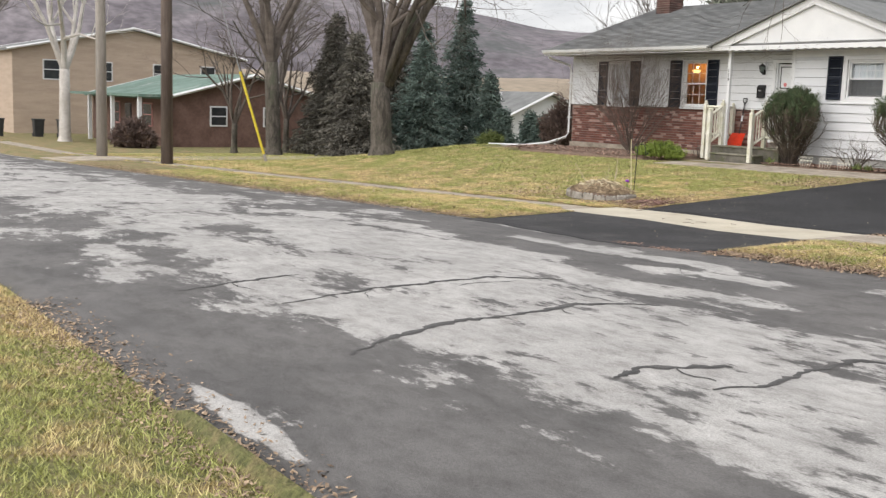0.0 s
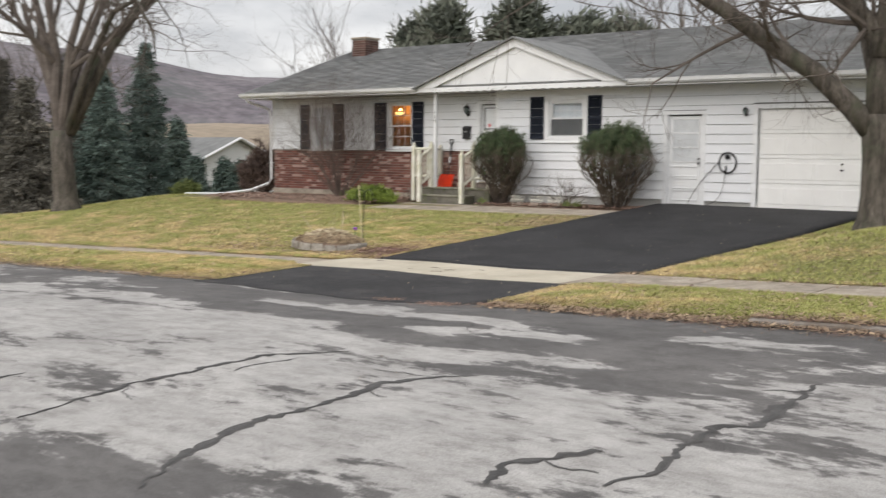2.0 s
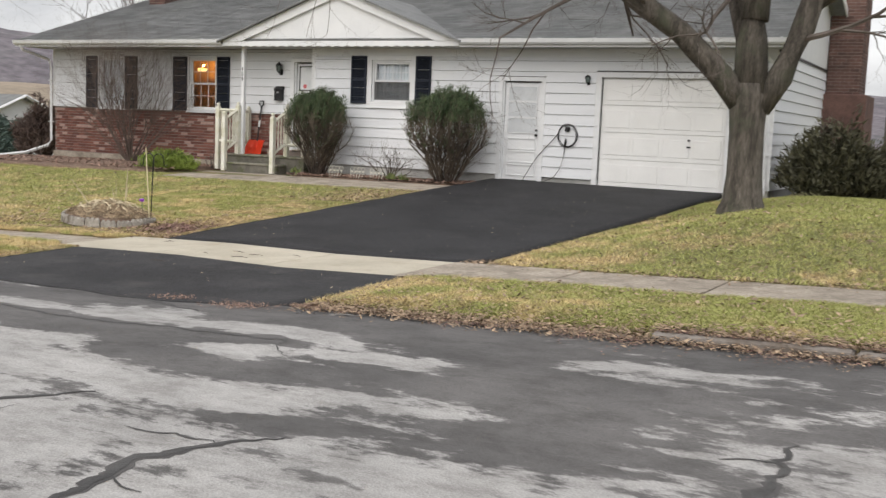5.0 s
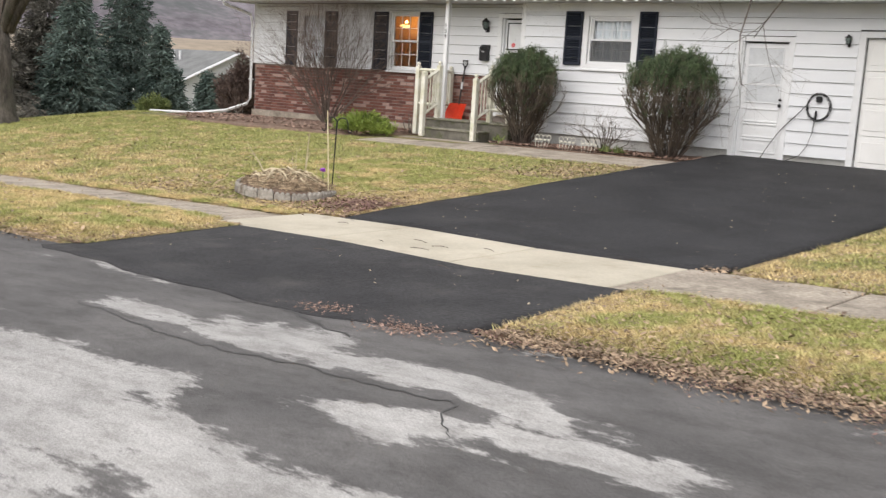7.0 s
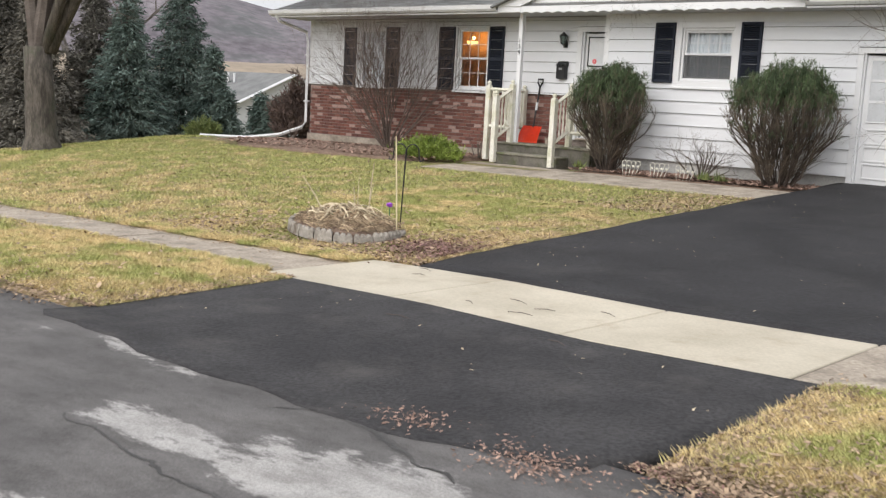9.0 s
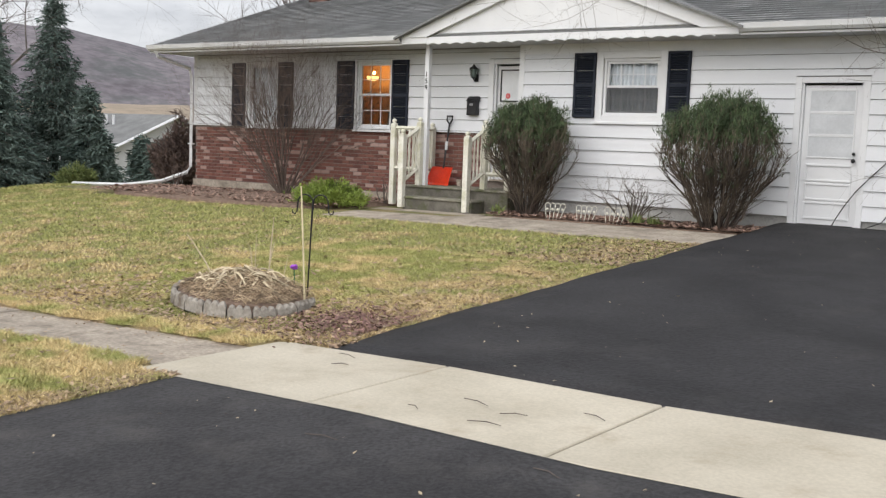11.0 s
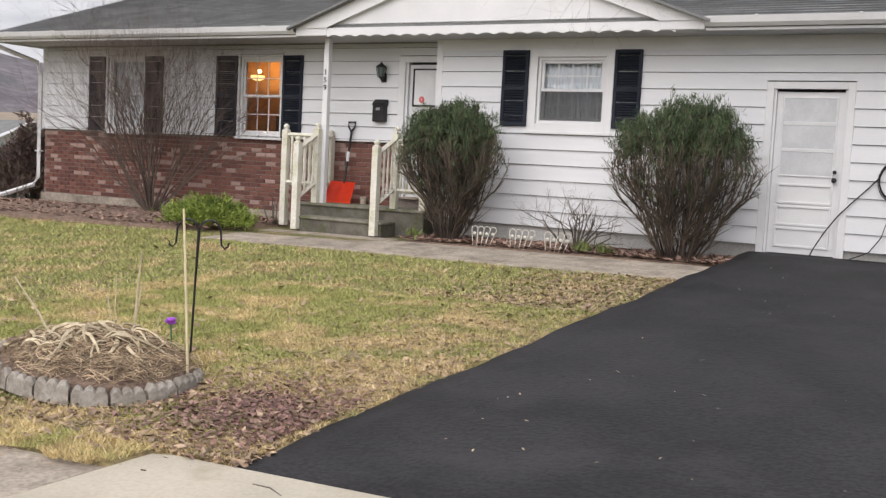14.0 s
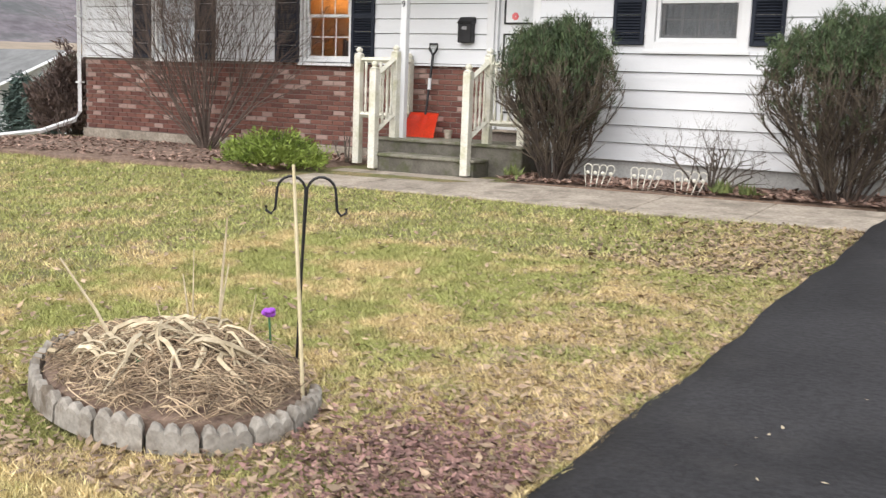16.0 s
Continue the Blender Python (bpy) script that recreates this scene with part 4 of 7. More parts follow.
# porch post with the house number
px, py = -18.10, 23.50
post = part("porch_post", boxed(px - 0.045, px + 0.045, py - 0.045, py + 0.045, 0.37, 2.84, bevel=0.006), M_WHITE, house, "slim white porch post with number 159")
for i, ch in enumerate("159"):
    cu = bpy.data.curves.new("digit", "FONT")
    cu.body, cu.size, cu.extrude, cu.align_x = ch, 0.115, 0.004, "CENTER"
    ob = new("digit_tmp", cu)
    me = bpy.data.meshes.new_from_object(ob)
    bpy.data.objects.remove(ob)
    me.materials.append(M_BLACK)
    d = new("digit", me)
    d.parent = post
    d.location = Vector((px, py - 0.05, 2.30 - 0.115 * i)) - BASE[house.name]
    d.rotation_euler = (radians(90), 0, 0)
    tagged(d, "black house number")


def downspout(pts, label):
    bm = bmesh.new()
    tube(bm, pts, 0.042, 4)
    ds = part("downspout", bm, M_WHITE, house, label)
    for z in (0.9, 2.0):
        x, y = pts[3][0], pts[3][1]
        part("strap", boxed(x - 0.055, x + 0.055, y - 0.04, y + 0.06, z, z + 0.03), M_WHITE, ds)


downspout([(-25.2, EY - 0.02, 2.88), (-25.2, EY + 0.05, 2.76), (-25.06, L - 0.12, 2.55), (-25.05, L - 0.07, 2.3), (-25.05, L - 0.07, 0.42), (-25.12, L - 0.12, 0.28), (-25.7, L - 0.35, 0.06), (-26.6, 23.5, float(ground_z(-26.6, 23.5)) + 0.05), (-28.1, 23.15, float(ground_z(-28.1, 23.15)) + 0.04)], "white downspout with a long runout on the grass")
downspout([(-6.3, EY - 0.02, 2.88), (-6.3, EY + 0.05, 2.76), (-6.22, R - 0.1, 2.6), (-6.22, R - 0.07, 2.3), (-6.22, R - 0.07, 0.5), (-6.2, R - 0.12, 0.3), (-6.15, R - 0.5, 0.2)], "white corner downspout")

# steps and rails
steps = thing("front_steps", "mossy grey concrete stoop with one broad step", "steps", (-17.4, 23.2, 0))
part("platform", boxed(-18.42, -16.22, 23.33, L - 0.002, -0.3, 0.375, bevel=0.014), M_STEP, steps)
part("step", boxed(-18.14, -16.68, 22.93, 23.329, -0.3, 0.195, bevel=0.016), M_STEP, steps)

# same mossy concrete, lighter: treads go without the shade painted on the risers
M_TREAD = surface("unshaded_mossy_concrete", (0.15, 0.14, 0.11), (0.24, 0.225, 0.185), 4, 50, 0.95, 0.4, dirt=(0.10, 0.11, 0.055), dirt_scale=5, dirt_at=(0.46, 0.66))
part("tread", boxed(-18.44, -16.20, 23.30, L - 0.004, 0.335, 0.379, bevel=0.012), M_TREAD, steps, "paler mossy tread")
part("tread", boxed(-18.16, -16.66, 22.90, 23.298, 0.155, 0.199, bevel=0.012), M_TREAD, steps, "paler mossy tread")


def rail_post(rail, x, y, z0, z1):
    p = part("post", boxed(x - 0.05, x + 0.05, y - 0.05, y + 0.05, z0, z1 - 0.1, bevel=0.006), M_PORCH, rail)
    bm = bmesh.new()
    tube(bm, [(x, y, z1 - 0.10), (x, y, z1 - 0.085), (x, y, z1 - 0.075), (x, y, z1 - 0.06), (x, y, z1 - 0.03), (x, y, z1)], [0.06, 0.055, 0.022, 0.04, 0.046, 0.012], 12)
    part("finial", bm, M_PORCH, p, smooth=True)


def rail_run(rail, a, b, za, zb, h0, n):
    """A sloped or level run of top rail, bottom rail and turned balusters between two posts; za, zb: height of the top rail."""
    for dz, r in ((0, 0.03), (-h0, 0.03)):
        bm = bmesh.new()
        tube(bm, [(*a, za + dz), (*b, zb + dz)], r * 1.25, 4)
        part("rail", bm, M_PORCH, rail)
    for i in range(n):
        s = (i + 1) / (n + 1)
        x, y, z = a[0] + (b[0] - a[0]) * s, a[1] + (b[1] - a[1]) * s, za + (zb - za) * s
        zs = [z - h0, z - h0 * 0.85, z - h0 * 0.78, z - h0 * 0.5, z - h0 * 0.22, z - h0 * 0.15, z]
        bm = bmesh.new()
        tube(bm, [(x, y, q) for q in zs], [0.02, 0.02, 0.012, 0.019, 0.012, 0.02, 0.02], 8)
        part("baluster", bm, M_PORCH, rail, smooth=True)


rl = thing("porch_railing", "yellowed white wooden stair railing with ball finials", "railing", (-18.4, 23.2, 0.02), group="railings of the front steps")
A, T, Bp, W = (-18.75, 23.40), (-18.16, 23.40), (-18.13, 22.88), (-18.36, 24.03)
for (x, y), z0, z1 in ((A, 0.0, 1.55), (T, 0.0, 1.58), (Bp, 0.0, 1.36), (W, 0.37, 1.5)):
    rail_post(rl, x, y, z0, z1)
rail_run(rl, A, T, 1.38, 1.38, 0.72, 4)
rail_run(rl, Bp, T, 1.16, 1.42, 0.72, 4)
rail_run(rl, W, T, 1.38, 1.38, 0.72, 4)
rr = thing("porch_railing", "yellowed white wooden stair railing beside the yew", "railing", (-16.5, 23.2, 0.02), group="railings of the front steps")
C, D2, E2, W2 = (-16.76, 22.88), (-16.76, 23.40), (-16.27, 23.40), (-16.27, 23.74)
for (x, y), z0, z1 in ((C, 0.0, 1.35), (D2, 0.0, 1.56), (E2, 0.0, 1.5)):
    rail_post(rr, x, y, z0, z1)
rail_run(rr, C, D2, 1.14, 1.40, 0.72, 4)
rail_run(rr, D2, E2, 1.36, 1.36, 0.72, 4)
rail_run(rr, E2, W2, 1.36, 1.36, 0.72, 3)

# things on the porch wall
PZ = 0.375
sh = thing("snow_shovel", "bright orange-red snow shovel leaning on the wall", "shovel", (-18.02, 23.95, PZ))
bm = bmesh.new()
nn = 14
rows = []
for j in range(8):
    w = 0.25 - 0.02 * (j / 7) ** 2
    rows.append([bm.verts.new((-18.02 + w * (2 * i / nn - 1), 23.80 + 0.16 * (j / 7) ** 1.5 - 0.035 * (2 * i / nn - 1) ** 2 - (0.018 if i == nn // 2 and j > 2 else 0) - (0.010 if abs(i - nn // 2) == 3 + j // 3 and 1 < j < 6 else 0), PZ + 0.004 + 0.33 * j / 7)) for i in range(nn + 1)])
for r, s in zip(rows, rows[1:]):
    for i in range(nn):
        bm.faces.new((r[i], r[i + 1], s[i + 1], s[i]))
bmesh.ops.solidify(bm, geom=bm.faces[:], thickness=0.012)
part("blade", bm, M_RED, sh, "orange-red ribbed plastic scoop", smooth=True)
part("shaft", tubed([(-18.02, 23.93, PZ + 0.22), (-18.0, 24.06, 1.50)], 0.017, 8), M_BLACK, sh)
part("collar", tubed([(-18.01, 23.995, 1.02), (-18.008, 24.01, 1.17)], 0.025, 8), M_CURTAIN, sh, "white collar")
part("grip", tubed([(-18.0, 24.055, 1.48), (-18.06, 24.06, 1.56), (-18.06, 24.065, 1.63), (-17.94, 24.065, 1.63), (-17.94, 24.06, 1.56), (-18.0, 24.055, 1.48)], 0.015, 6), M_BLACK, sh)
solo("flower_pot", tubed([(-17.66, 23.96, PZ), (-17.66, 23.96, PZ + 0.08), (-17.66, 23.96, PZ + 0.12)], [0.045, 0.055, 0.06], 12), M_OLDCON, "small grey pot on the stoop", "pot", (-17.66, 23.96, PZ))
mb = thing("mailbox", "black metal wall mailbox with a sloping lid", "mailbox", (-17.5, L - 0.02, 1.65))
part("body", boxed(-17.60, -17.39, L - 0.13, L - 0.02, 1.65, 1.93, bevel=0.01), M_BLACK, mb)
bm = bmesh.new()
extrude_poly(bm, [(L - 0.145, 1.90), (L - 0.02, 1.90), (L - 0.02, 2.0)], -17.61, -17.38)
bmesh.ops.transform(bm, matrix=Matrix(((0, 1, 0, 0), (1, 0, 0, 0), (0, 0, 1, 0), (0, 0, 0, 1))), verts=bm.verts)
part("lid", bm, M_BLACK, mb)
part("label_plate", boxed(-17.53, -17.46, L - 0.136, L - 0.131, 1.82, 1.86), M_WIRE, mb)


M_LAMPGLASS = surface("dull_lantern_glass", (0.10, 0.14, 0.13), (0.18, 0.23, 0.215), 6, 40, 0.15, 0.0)


def lantern(x, y, z, label, s=1.0):
    ln = thing("wall_lantern", label, "wall lamp", (x, y, z))
    part("backplate", boxed(x - 0.045 * s, x + 0.045 * s, y - 0.02, y, z - 0.14 * s, z + 0.02 * s, bevel=0.006), M_BLACK, ln)
    part("arm", tubed([(x, y - 0.01, z - 0.1 * s), (x, y - 0.08 * s, z - 0.14 * s), (x, y - 0.12 * s, z - 0.08 * s)], 0.012 * s, 6), M_BLACK, ln)
    part("lamp_glass", tubed([(x, y - 0.12 * s, z - 0.06 * s), (x, y - 0.12 * s, z + 0.10 * s)], [0.05 * s, 0.085 * s], 6), M_LAMPGLASS, ln, "grey-green lantern glass")
    part("roof", tubed([(x, y - 0.12 * s, z + 0.10 * s), (x, y - 0.12 * s, z + 0.12 * s), (x, y - 0.12 * s, z + 0.17 * s), (x, y - 0.12 * s, z + 0.2 * s)], [0.1 * s, 0.1 * s, 0.03 * s, 0.012 * s], 6), M_BLACK, ln)
    for k in range(6):
        a = k * math.pi / 3 + math.pi / 6
        c, q = math.cos(a), math.sin(a)
        part("bar", tubed([(x + 0.053 * s * c, y - 0.12 * s + 0.053 * s * q, z - 0.07 * s), (x + 0.088 * s * c, y - 0.12 * s + 0.088 * s * q, z + 0.10 * s)], 0.007 * s, 4), M_BLACK, ln)
    part("foot", tubed([(x, y - 0.12 * s, z - 0.09 * s), (x, y - 0.12 * s, z - 0.06 * s)], [0.02 * s, 0.055 * s], 6), M_BLACK, ln)


lantern(-17.47, L - 0.02, 2.37, "black coach lantern beside the front door", 0.88)
lantern(-9.74, R - 0.02, 2.22, "small black lantern beside the garage door", 0.6)

reel = thing("hose_hanger", "dark wire hanger with a coiled cable on the wall", "hose hanger", (-10.12, R - 0.02, 1.0))
bm = bmesh.new()
for k in range(4):
    r0, off = 0.19 + 0.012 * (k % 3), 0.012 * k
    tube(bm, [(-10.12 + (r0 + 0.01 * math.sin(k + a)) * math.cos(a), R - 0.035 - off, 1.12 + (r0 * 1.12) * math.sin(a)) for a in np.linspace(0, 2 * math.pi, 25)], 0.0055, 5)
part("coil", bm, M_BLACK, reel, "coiled black cable")
part("bracket", boxed(-10.17, -10.07, R - 0.1, R - 0.022, 1.2, 1.3, bevel=0.02), M_BLACK, reel)
part("cable", tubed([(-10.3, R - 0.06, 1.17), (-10.42, R - 0.06, 1.03), (-10.58, R - 0.06, 0.86), (-10.74, R - 0.06, 0.68), (-10.88, R - 0.07, 0.47), (-10.98, R - 0.09, 0.28), (-11.02, R - 0.13, 0.175)], 0.008, 5), M_BLACK, reel)
part("plug", tubed([(-10.16, R - 0.06, 0.90), (-10.15, R - 0.06, 0.98), (-10.15, R - 0.06, 1.06)], [0.018, 0.026, 0.014], 8), M_BLACK, reel)
part("cable", tubed([(-10.16, R - 0.06, 0.92), (-10.18, R - 0.06, 0.68), (-10.24, R - 0.07, 0.45), (-10.36, R - 0.09, 0.27), (-10.56, R - 0.14, 0.175)], 0.007, 5), M_BLACK, reel)


# ---- plants ----
def gz(x, y):
    return float(ground_z(x, y))


def grow(bm, p, d, length, r, depth, rng, spread=0.55, up=0.15, kids=3, sides=5, wobble=0.12, shrink=0.62, tips=None):
    """A limb in a few bent steps, then its side shoots."""
    pts, rad = [Vector(p)], [r]
    n = 4 if depth > 1 else 3
    d = Vector(d).normalized()
    for i in range(n):
        d = (d + Vector((rng.gauss(0, wobble), rng.gauss(0, wobble), rng.gauss(0, wobble) + up * 0.25))).normalized()
        pts.append(pts[-1] + d * (length / n))
        rad.append(r * (1 - 0.62 * (i + 1) / n))
    tube(bm, pts, rad, sides if depth > 1 else 3, caps=False)
    if tips is not None and depth <= 1:
        tips.append((pts[-1], d))
    if depth <= 0:
        return
    for k in range(kids):
        s = rng.uniform(0.35, 1.0)
        i = min(int(s * n), n - 1)
        q = pts[i].lerp(pts[i + 1], s * n - i)
        a = rng.uniform(0, 2 * math.pi)
        side = (d.orthogonal() * math.cos(a) + d.cross(d.orthogonal()) * math.sin(a)).normalized()
        nd = (d * (1 - spread) + side * spread + Vector((0, 0, up))).normalized()
        grow(bm, q, nd, length * shrink * rng.uniform(0.75, 1.2), rad[i] * 0.6, depth - 1, rng, spread, up, kids, max(sides - 1, 3), wobble, shrink, tips)


def bare_tree(name, base, height, trunk_r, seed, label, limbs=5, fork=0.28, depth=4, twig_mat=None, group="", spread=0.5, bark=None, kids=3, flare=0.55):
    rng = random.Random(seed)
    x, y, z = base
    t = thing(name, label, "tree", base, group)
    bm = bmesh.new()
    lean = Vector((rng.uniform(-0.04, 0.04), rng.uniform(-0.04, 0.04), 1))
    pts = [Vector(base) + lean * h for h in (-0.15, 0.05, 0.3, height * fork * 0.6, height * fork)]
    tube(bm, pts, [trunk_r * 1.45, trunk_r * 1.25, trunk_r, trunk_r * 0.9, trunk_r * 0.85], 12)
    part("trunk", bm, bark or M_BARK, t, smooth=True)
    for k in range(limbs):
        a = 2 * math.pi * (k + rng.uniform(-0.25, 0.25)) / limbs
        d = Vector((math.cos(a) * flare, math.sin(a) * flare, 1.0 if k else 2.2)).normalized()
        bm = bmesh.new()
        grow(bm, pts[-1] - lean * 0.1, d, height * rng.uniform(0.36, 0.48), trunk_r * rng.uniform(0.45, 0.6), depth, rng, spread, 0.12, kids, 7)
        part("limb", bm, twig_mat or M_TWIG, t)
    return t


def needles(centres, normals, size, rng_seed, droop=0.0, count=1, thin=0.16):
    """Triangles for leaf tufts at many points."""
    rs = np.random.RandomState(rng_seed)
    c = np.repeat(np.asarray(centres, float), count, 0)
    n = np.repeat(np.asarray(normals, float), count, 0)
    c = c + (rs.normal(0, size * 0.45, c.shape) if count > 1 else 0)
    k = len(c)
    d = n + rs.normal(0, 0.5, (k, 3))
    d[:, 2] -= droop
    d /= np.linalg.norm(d, axis=1)[:, None]
    s = np.cross(d, rs.normal(0, 1, (k, 3)))
    s /= np.linalg.norm(s, axis=1)[:, None] + 1e-9
    ln = size * rs.uniform(0.6, 1.4, (k, 1))
    v = np.stack([c - s * ln * thin, c + s * ln * thin, c + d * ln], 1).reshape(-1, 3)
    return v, np.arange(3 * k).reshape(-1, 3)


def leaf_part(name, v, f, material, parent, label=""):
    me = blob_mesh(name, v - np.array(BASE[parent.name]), f, material)
    ob = new(name, me)
    ob.parent = parent
    BASE[ob.name] = BASE[parent.name]
    return tagged(ob, label, "", "", "stuff")


def yew(cx, cy, z0, height, radius, seed, label, stout=1.0):
    """A leggy vase-shaped yew: bare limbs splaying from a narrow foot, brown twigs above them, green only over the top."""
    rng = random.Random(seed)
    b = thing("yew_bush", label, "bush", (cx, cy, z0), "yew bushes by the house wall")
    bm = bmesh.new()
    twig = bmesh.new()
    tips, dirs = [], []
    for k in range(36):
        a = 2 * math.pi * k / 36 * 5 + rng.uniform(-0.3, 0.3)
        q = math.sqrt((k + 0.5) / 36)
        foot = Vector((cx + 0.16 * stout ** 2 * q * math.cos(a), cy + 0.13 * stout ** 2 * q * math.sin(a), z0 - 0.05))
        reach = rng.uniform(0.22, 0.42)
        fork = Vector((cx + radius * 0.62 * stout * q * math.cos(a), cy + radius * 0.5 * stout * q * math.sin(a), z0 + height * reach))
        mid = foot.lerp(fork, 0.5) + Vector((rng.gauss(0, 0.03), rng.gauss(0, 0.03), -0.03 * q))
        tube(bm, [foot, mid, fork], [0.015, 0.012, 0.010], 5, caps=False)
        for _ in range(14):
            p = mid.lerp(fork, rng.uniform(-0.3, 1))
            tube(twig, [p, p + Vector((rng.gauss(0, 0.1) + 0.1 * math.cos(a), rng.gauss(0, 0.1) + 0.1 * math.sin(a), rng.uniform(0.12, 0.3)))], [0.006, 0.002], 3, caps=False)
        for j in range(4):
            a2, q2 = a + rng.gauss(0, 0.55), min(1.0, max(0.0, q + rng.gauss(0, 0.2)))
            top = Vector((cx + radius * 0.9 * q2 * math.cos(a2), cy + radius * 0.78 * q2 * math.sin(a2), z0 + height * (0.99 - 0.22 * q2 ** 3) * rng.uniform(0.88, 1.05)))
            pts = [fork]
            for s in (0.33, 0.66, 1.0):
                out = Vector((math.cos(a2), math.sin(a2), 0)) * radius * q2 * 0.30 * math.sin(s * math.pi)
                pts.append(fork.lerp(top, s) + out + Vector((rng.gauss(0, 0.03), rng.gauss(0, 0.03), 0)))
            tube(bm, pts, [0.009, 0.0075, 0.005, 0.003], 4, caps=False)
            for s in np.linspace(0.12, 1, 15):
                i = min(int(s * 3), 2)
                p = pts[i].lerp(pts[i + 1], s * 3 - i)
                d = (pts[i + 1] - pts[i]).normalized()
                o = Vector((math.cos(a2) * q2, math.sin(a2) * q2, 0)) * 0.4 + Vector((rng.gauss(0, 0.5), rng.gauss(0, 0.5), 0.35))
                e = p + (d + o).normalized() * rng.uniform(0.08, 0.22)
                tube(twig, [p, e], [0.004, 0.0018], 3, caps=False)
                for _ in range(2):
                    h = p.lerp(e, rng.uniform(0.3, 0.9))
                    tube(twig, [h, h + (d + Vector((rng.gauss(0, 0.6), rng.gauss(0, 0.6), 0.4))).normalized() * rng.uniform(0.05, 0.13)], [0.0026, 0.0014], 3, caps=False)
                lush = (p.z - z0) / height - rng.gauss(0.73, 0.06)
                if lush > 0 or rng.random() < 0.05:
                    for _ in range(5 if lush > 0.05 else 2):
                        tips.append(p.lerp(e, rng.random()) + Vector((rng.gauss(0, 0.035), rng.gauss(0, 0.035), rng.gauss(0, 0.04))))
                        dirs.append((d + o * 0.35 + Vector((0, 0, 0.5))).normalized())
    part("stemwork", bm, M_YEWSTEM, b, "bare dark brown limbs", kind="stuff")
    part("twigwork", twig, M_YEWTWIG, b, "fine brown twigs", kind="stuff")
    v, f = needles([tuple(t) for t in tips], [tuple(t) for t in dirs], 0.06, seed, count=12, thin=0.085)
    leaf_part("foliage", v, f, M_YEW, b, "dark green needles")


M_YEWSTEM = surface("yew_bark", (0.035, 0.026, 0.021), (0.08, 0.06, 0.048), 5, 40, 0.9, 0.2)
M_YEWTWIG = surface("yew_twigs", (0.075, 0.059, 0.043), (0.155, 0.125, 0.09), 5, 40, 0.9, 0.0)
yew(-15.62, 23.02, 0.06, 1.68, 0.74, 3, "leggy dark green yew bush next to the steps")
yew(-12.42, 22.98, 0.06, 1.74, 0.81, 8, "leggy round yew bush next to the side door", 1.15)


def twiggy_shrub(name, cx, cy, z0, height, radius, stems, seed, label, mat, depth=3, r0=0.014, kids=3, spread=0.42, up=0.35):
    rng = random.Random(seed)
    b = thing(name, label, "shrub", (cx, cy, z0))
    for k in range(stems):
        a, q = rng.uniform(0, 2 * math.pi), rng.uniform(0.1, 1)
        bm = bmesh.new()
        d = Vector((math.cos(a) * q * radius, math.sin(a) * q * radius * 0.55, height * 0.85))
        grow(bm, (cx + 0.13 * math.cos(a) * q, cy + 0.1 * math.sin(a) * q, z0 - 0.03), d, height * rng.uniform(0.5, 0.68), r0, depth, rng, spread, up, kids, 5, 0.09, 0.66)
        part("stem", bm, mat, b)


twiggy_shrub("bare_shrub", -21.35, 23.25, 0.08, 2.85, 2.6, 36, 5, "tall leafless shrub in front of the brick wall", M_REDTWIG, depth=4, r0=0.0155, kids=4, spread=0.36, up=0.12)
twiggy_shrub("rose_bush", -13.75, 22.95, 0.06, 0.82, 1.3, 13, 6, "small bare rose bush between the yews", M_STEM, depth=3, r0=0.016, spread=0.6, up=0.15)
twiggy_shrub("bare_shrub", -24.9, 23.5, 0.0, 0.6, 0.6, 6, 16, "low bare shrub by the corner downspout", M_REDTWIG, depth=2, r0=0.008)
twiggy_shrub("bare_shrub", -18.95, 23.45, 0.03, 0.55, 0.3, 5, 26, "stumpy bare shrub beside the steps", M_STEM, depth=1, r0=0.016)


def low_evergreen(cx, cy, z0, rx, ry, h, seed, label, mat, size=0.10, n=900):
    rng = random.Random(seed)
    b = thing("evergreen_shrub", label, "shrub", (cx, cy, z0))
    bm = bmesh.new()
    tips, dirs = [], []
    for k in range(60):
        a, q = rng.uniform(0, 2 * math.pi), math.sqrt(rng.uniform(0.03, 1))
        e = Vector((cx + rx * q * math.cos(a), cy + ry * q * math.sin(a), z0 + h * (1 - 0.55 * q * q) * rng.uniform(0.75, 1.08)))
        f = Vector((cx + 0.2 * rx * q * math.cos(a), cy + 0.2 * ry * q * math.sin(a), z0))
        m = f.lerp(e, 0.5) + Vector((0, 0, 0.06))
        tube(bm, [f, m, e], [0.012, 0.008, 0.003], 4, caps=False)
        for _ in range(n // 60):
            s = rng.uniform(0.45, 1)
            p = (f.lerp(m, s * 2) if s < 0.5 else m.lerp(e, s * 2 - 1)) + Vector((rng.gauss(0, 0.07), rng.gauss(0, 0.07), rng.gauss(0, 0.035)))
            tips.append((p.x, p.y, z0 + (p.z - z0) * rng.uniform(0.25, 1.05)))
            dirs.append((math.cos(a) * 0.7, math.sin(a) * 0.7, 0.75))
    part("branchwork", bm, M_STEM, b, kind="stuff")
    v, f = needles(tips, dirs, size, seed, count=10)
    leaf_part("foliage", v, f, mat, b)


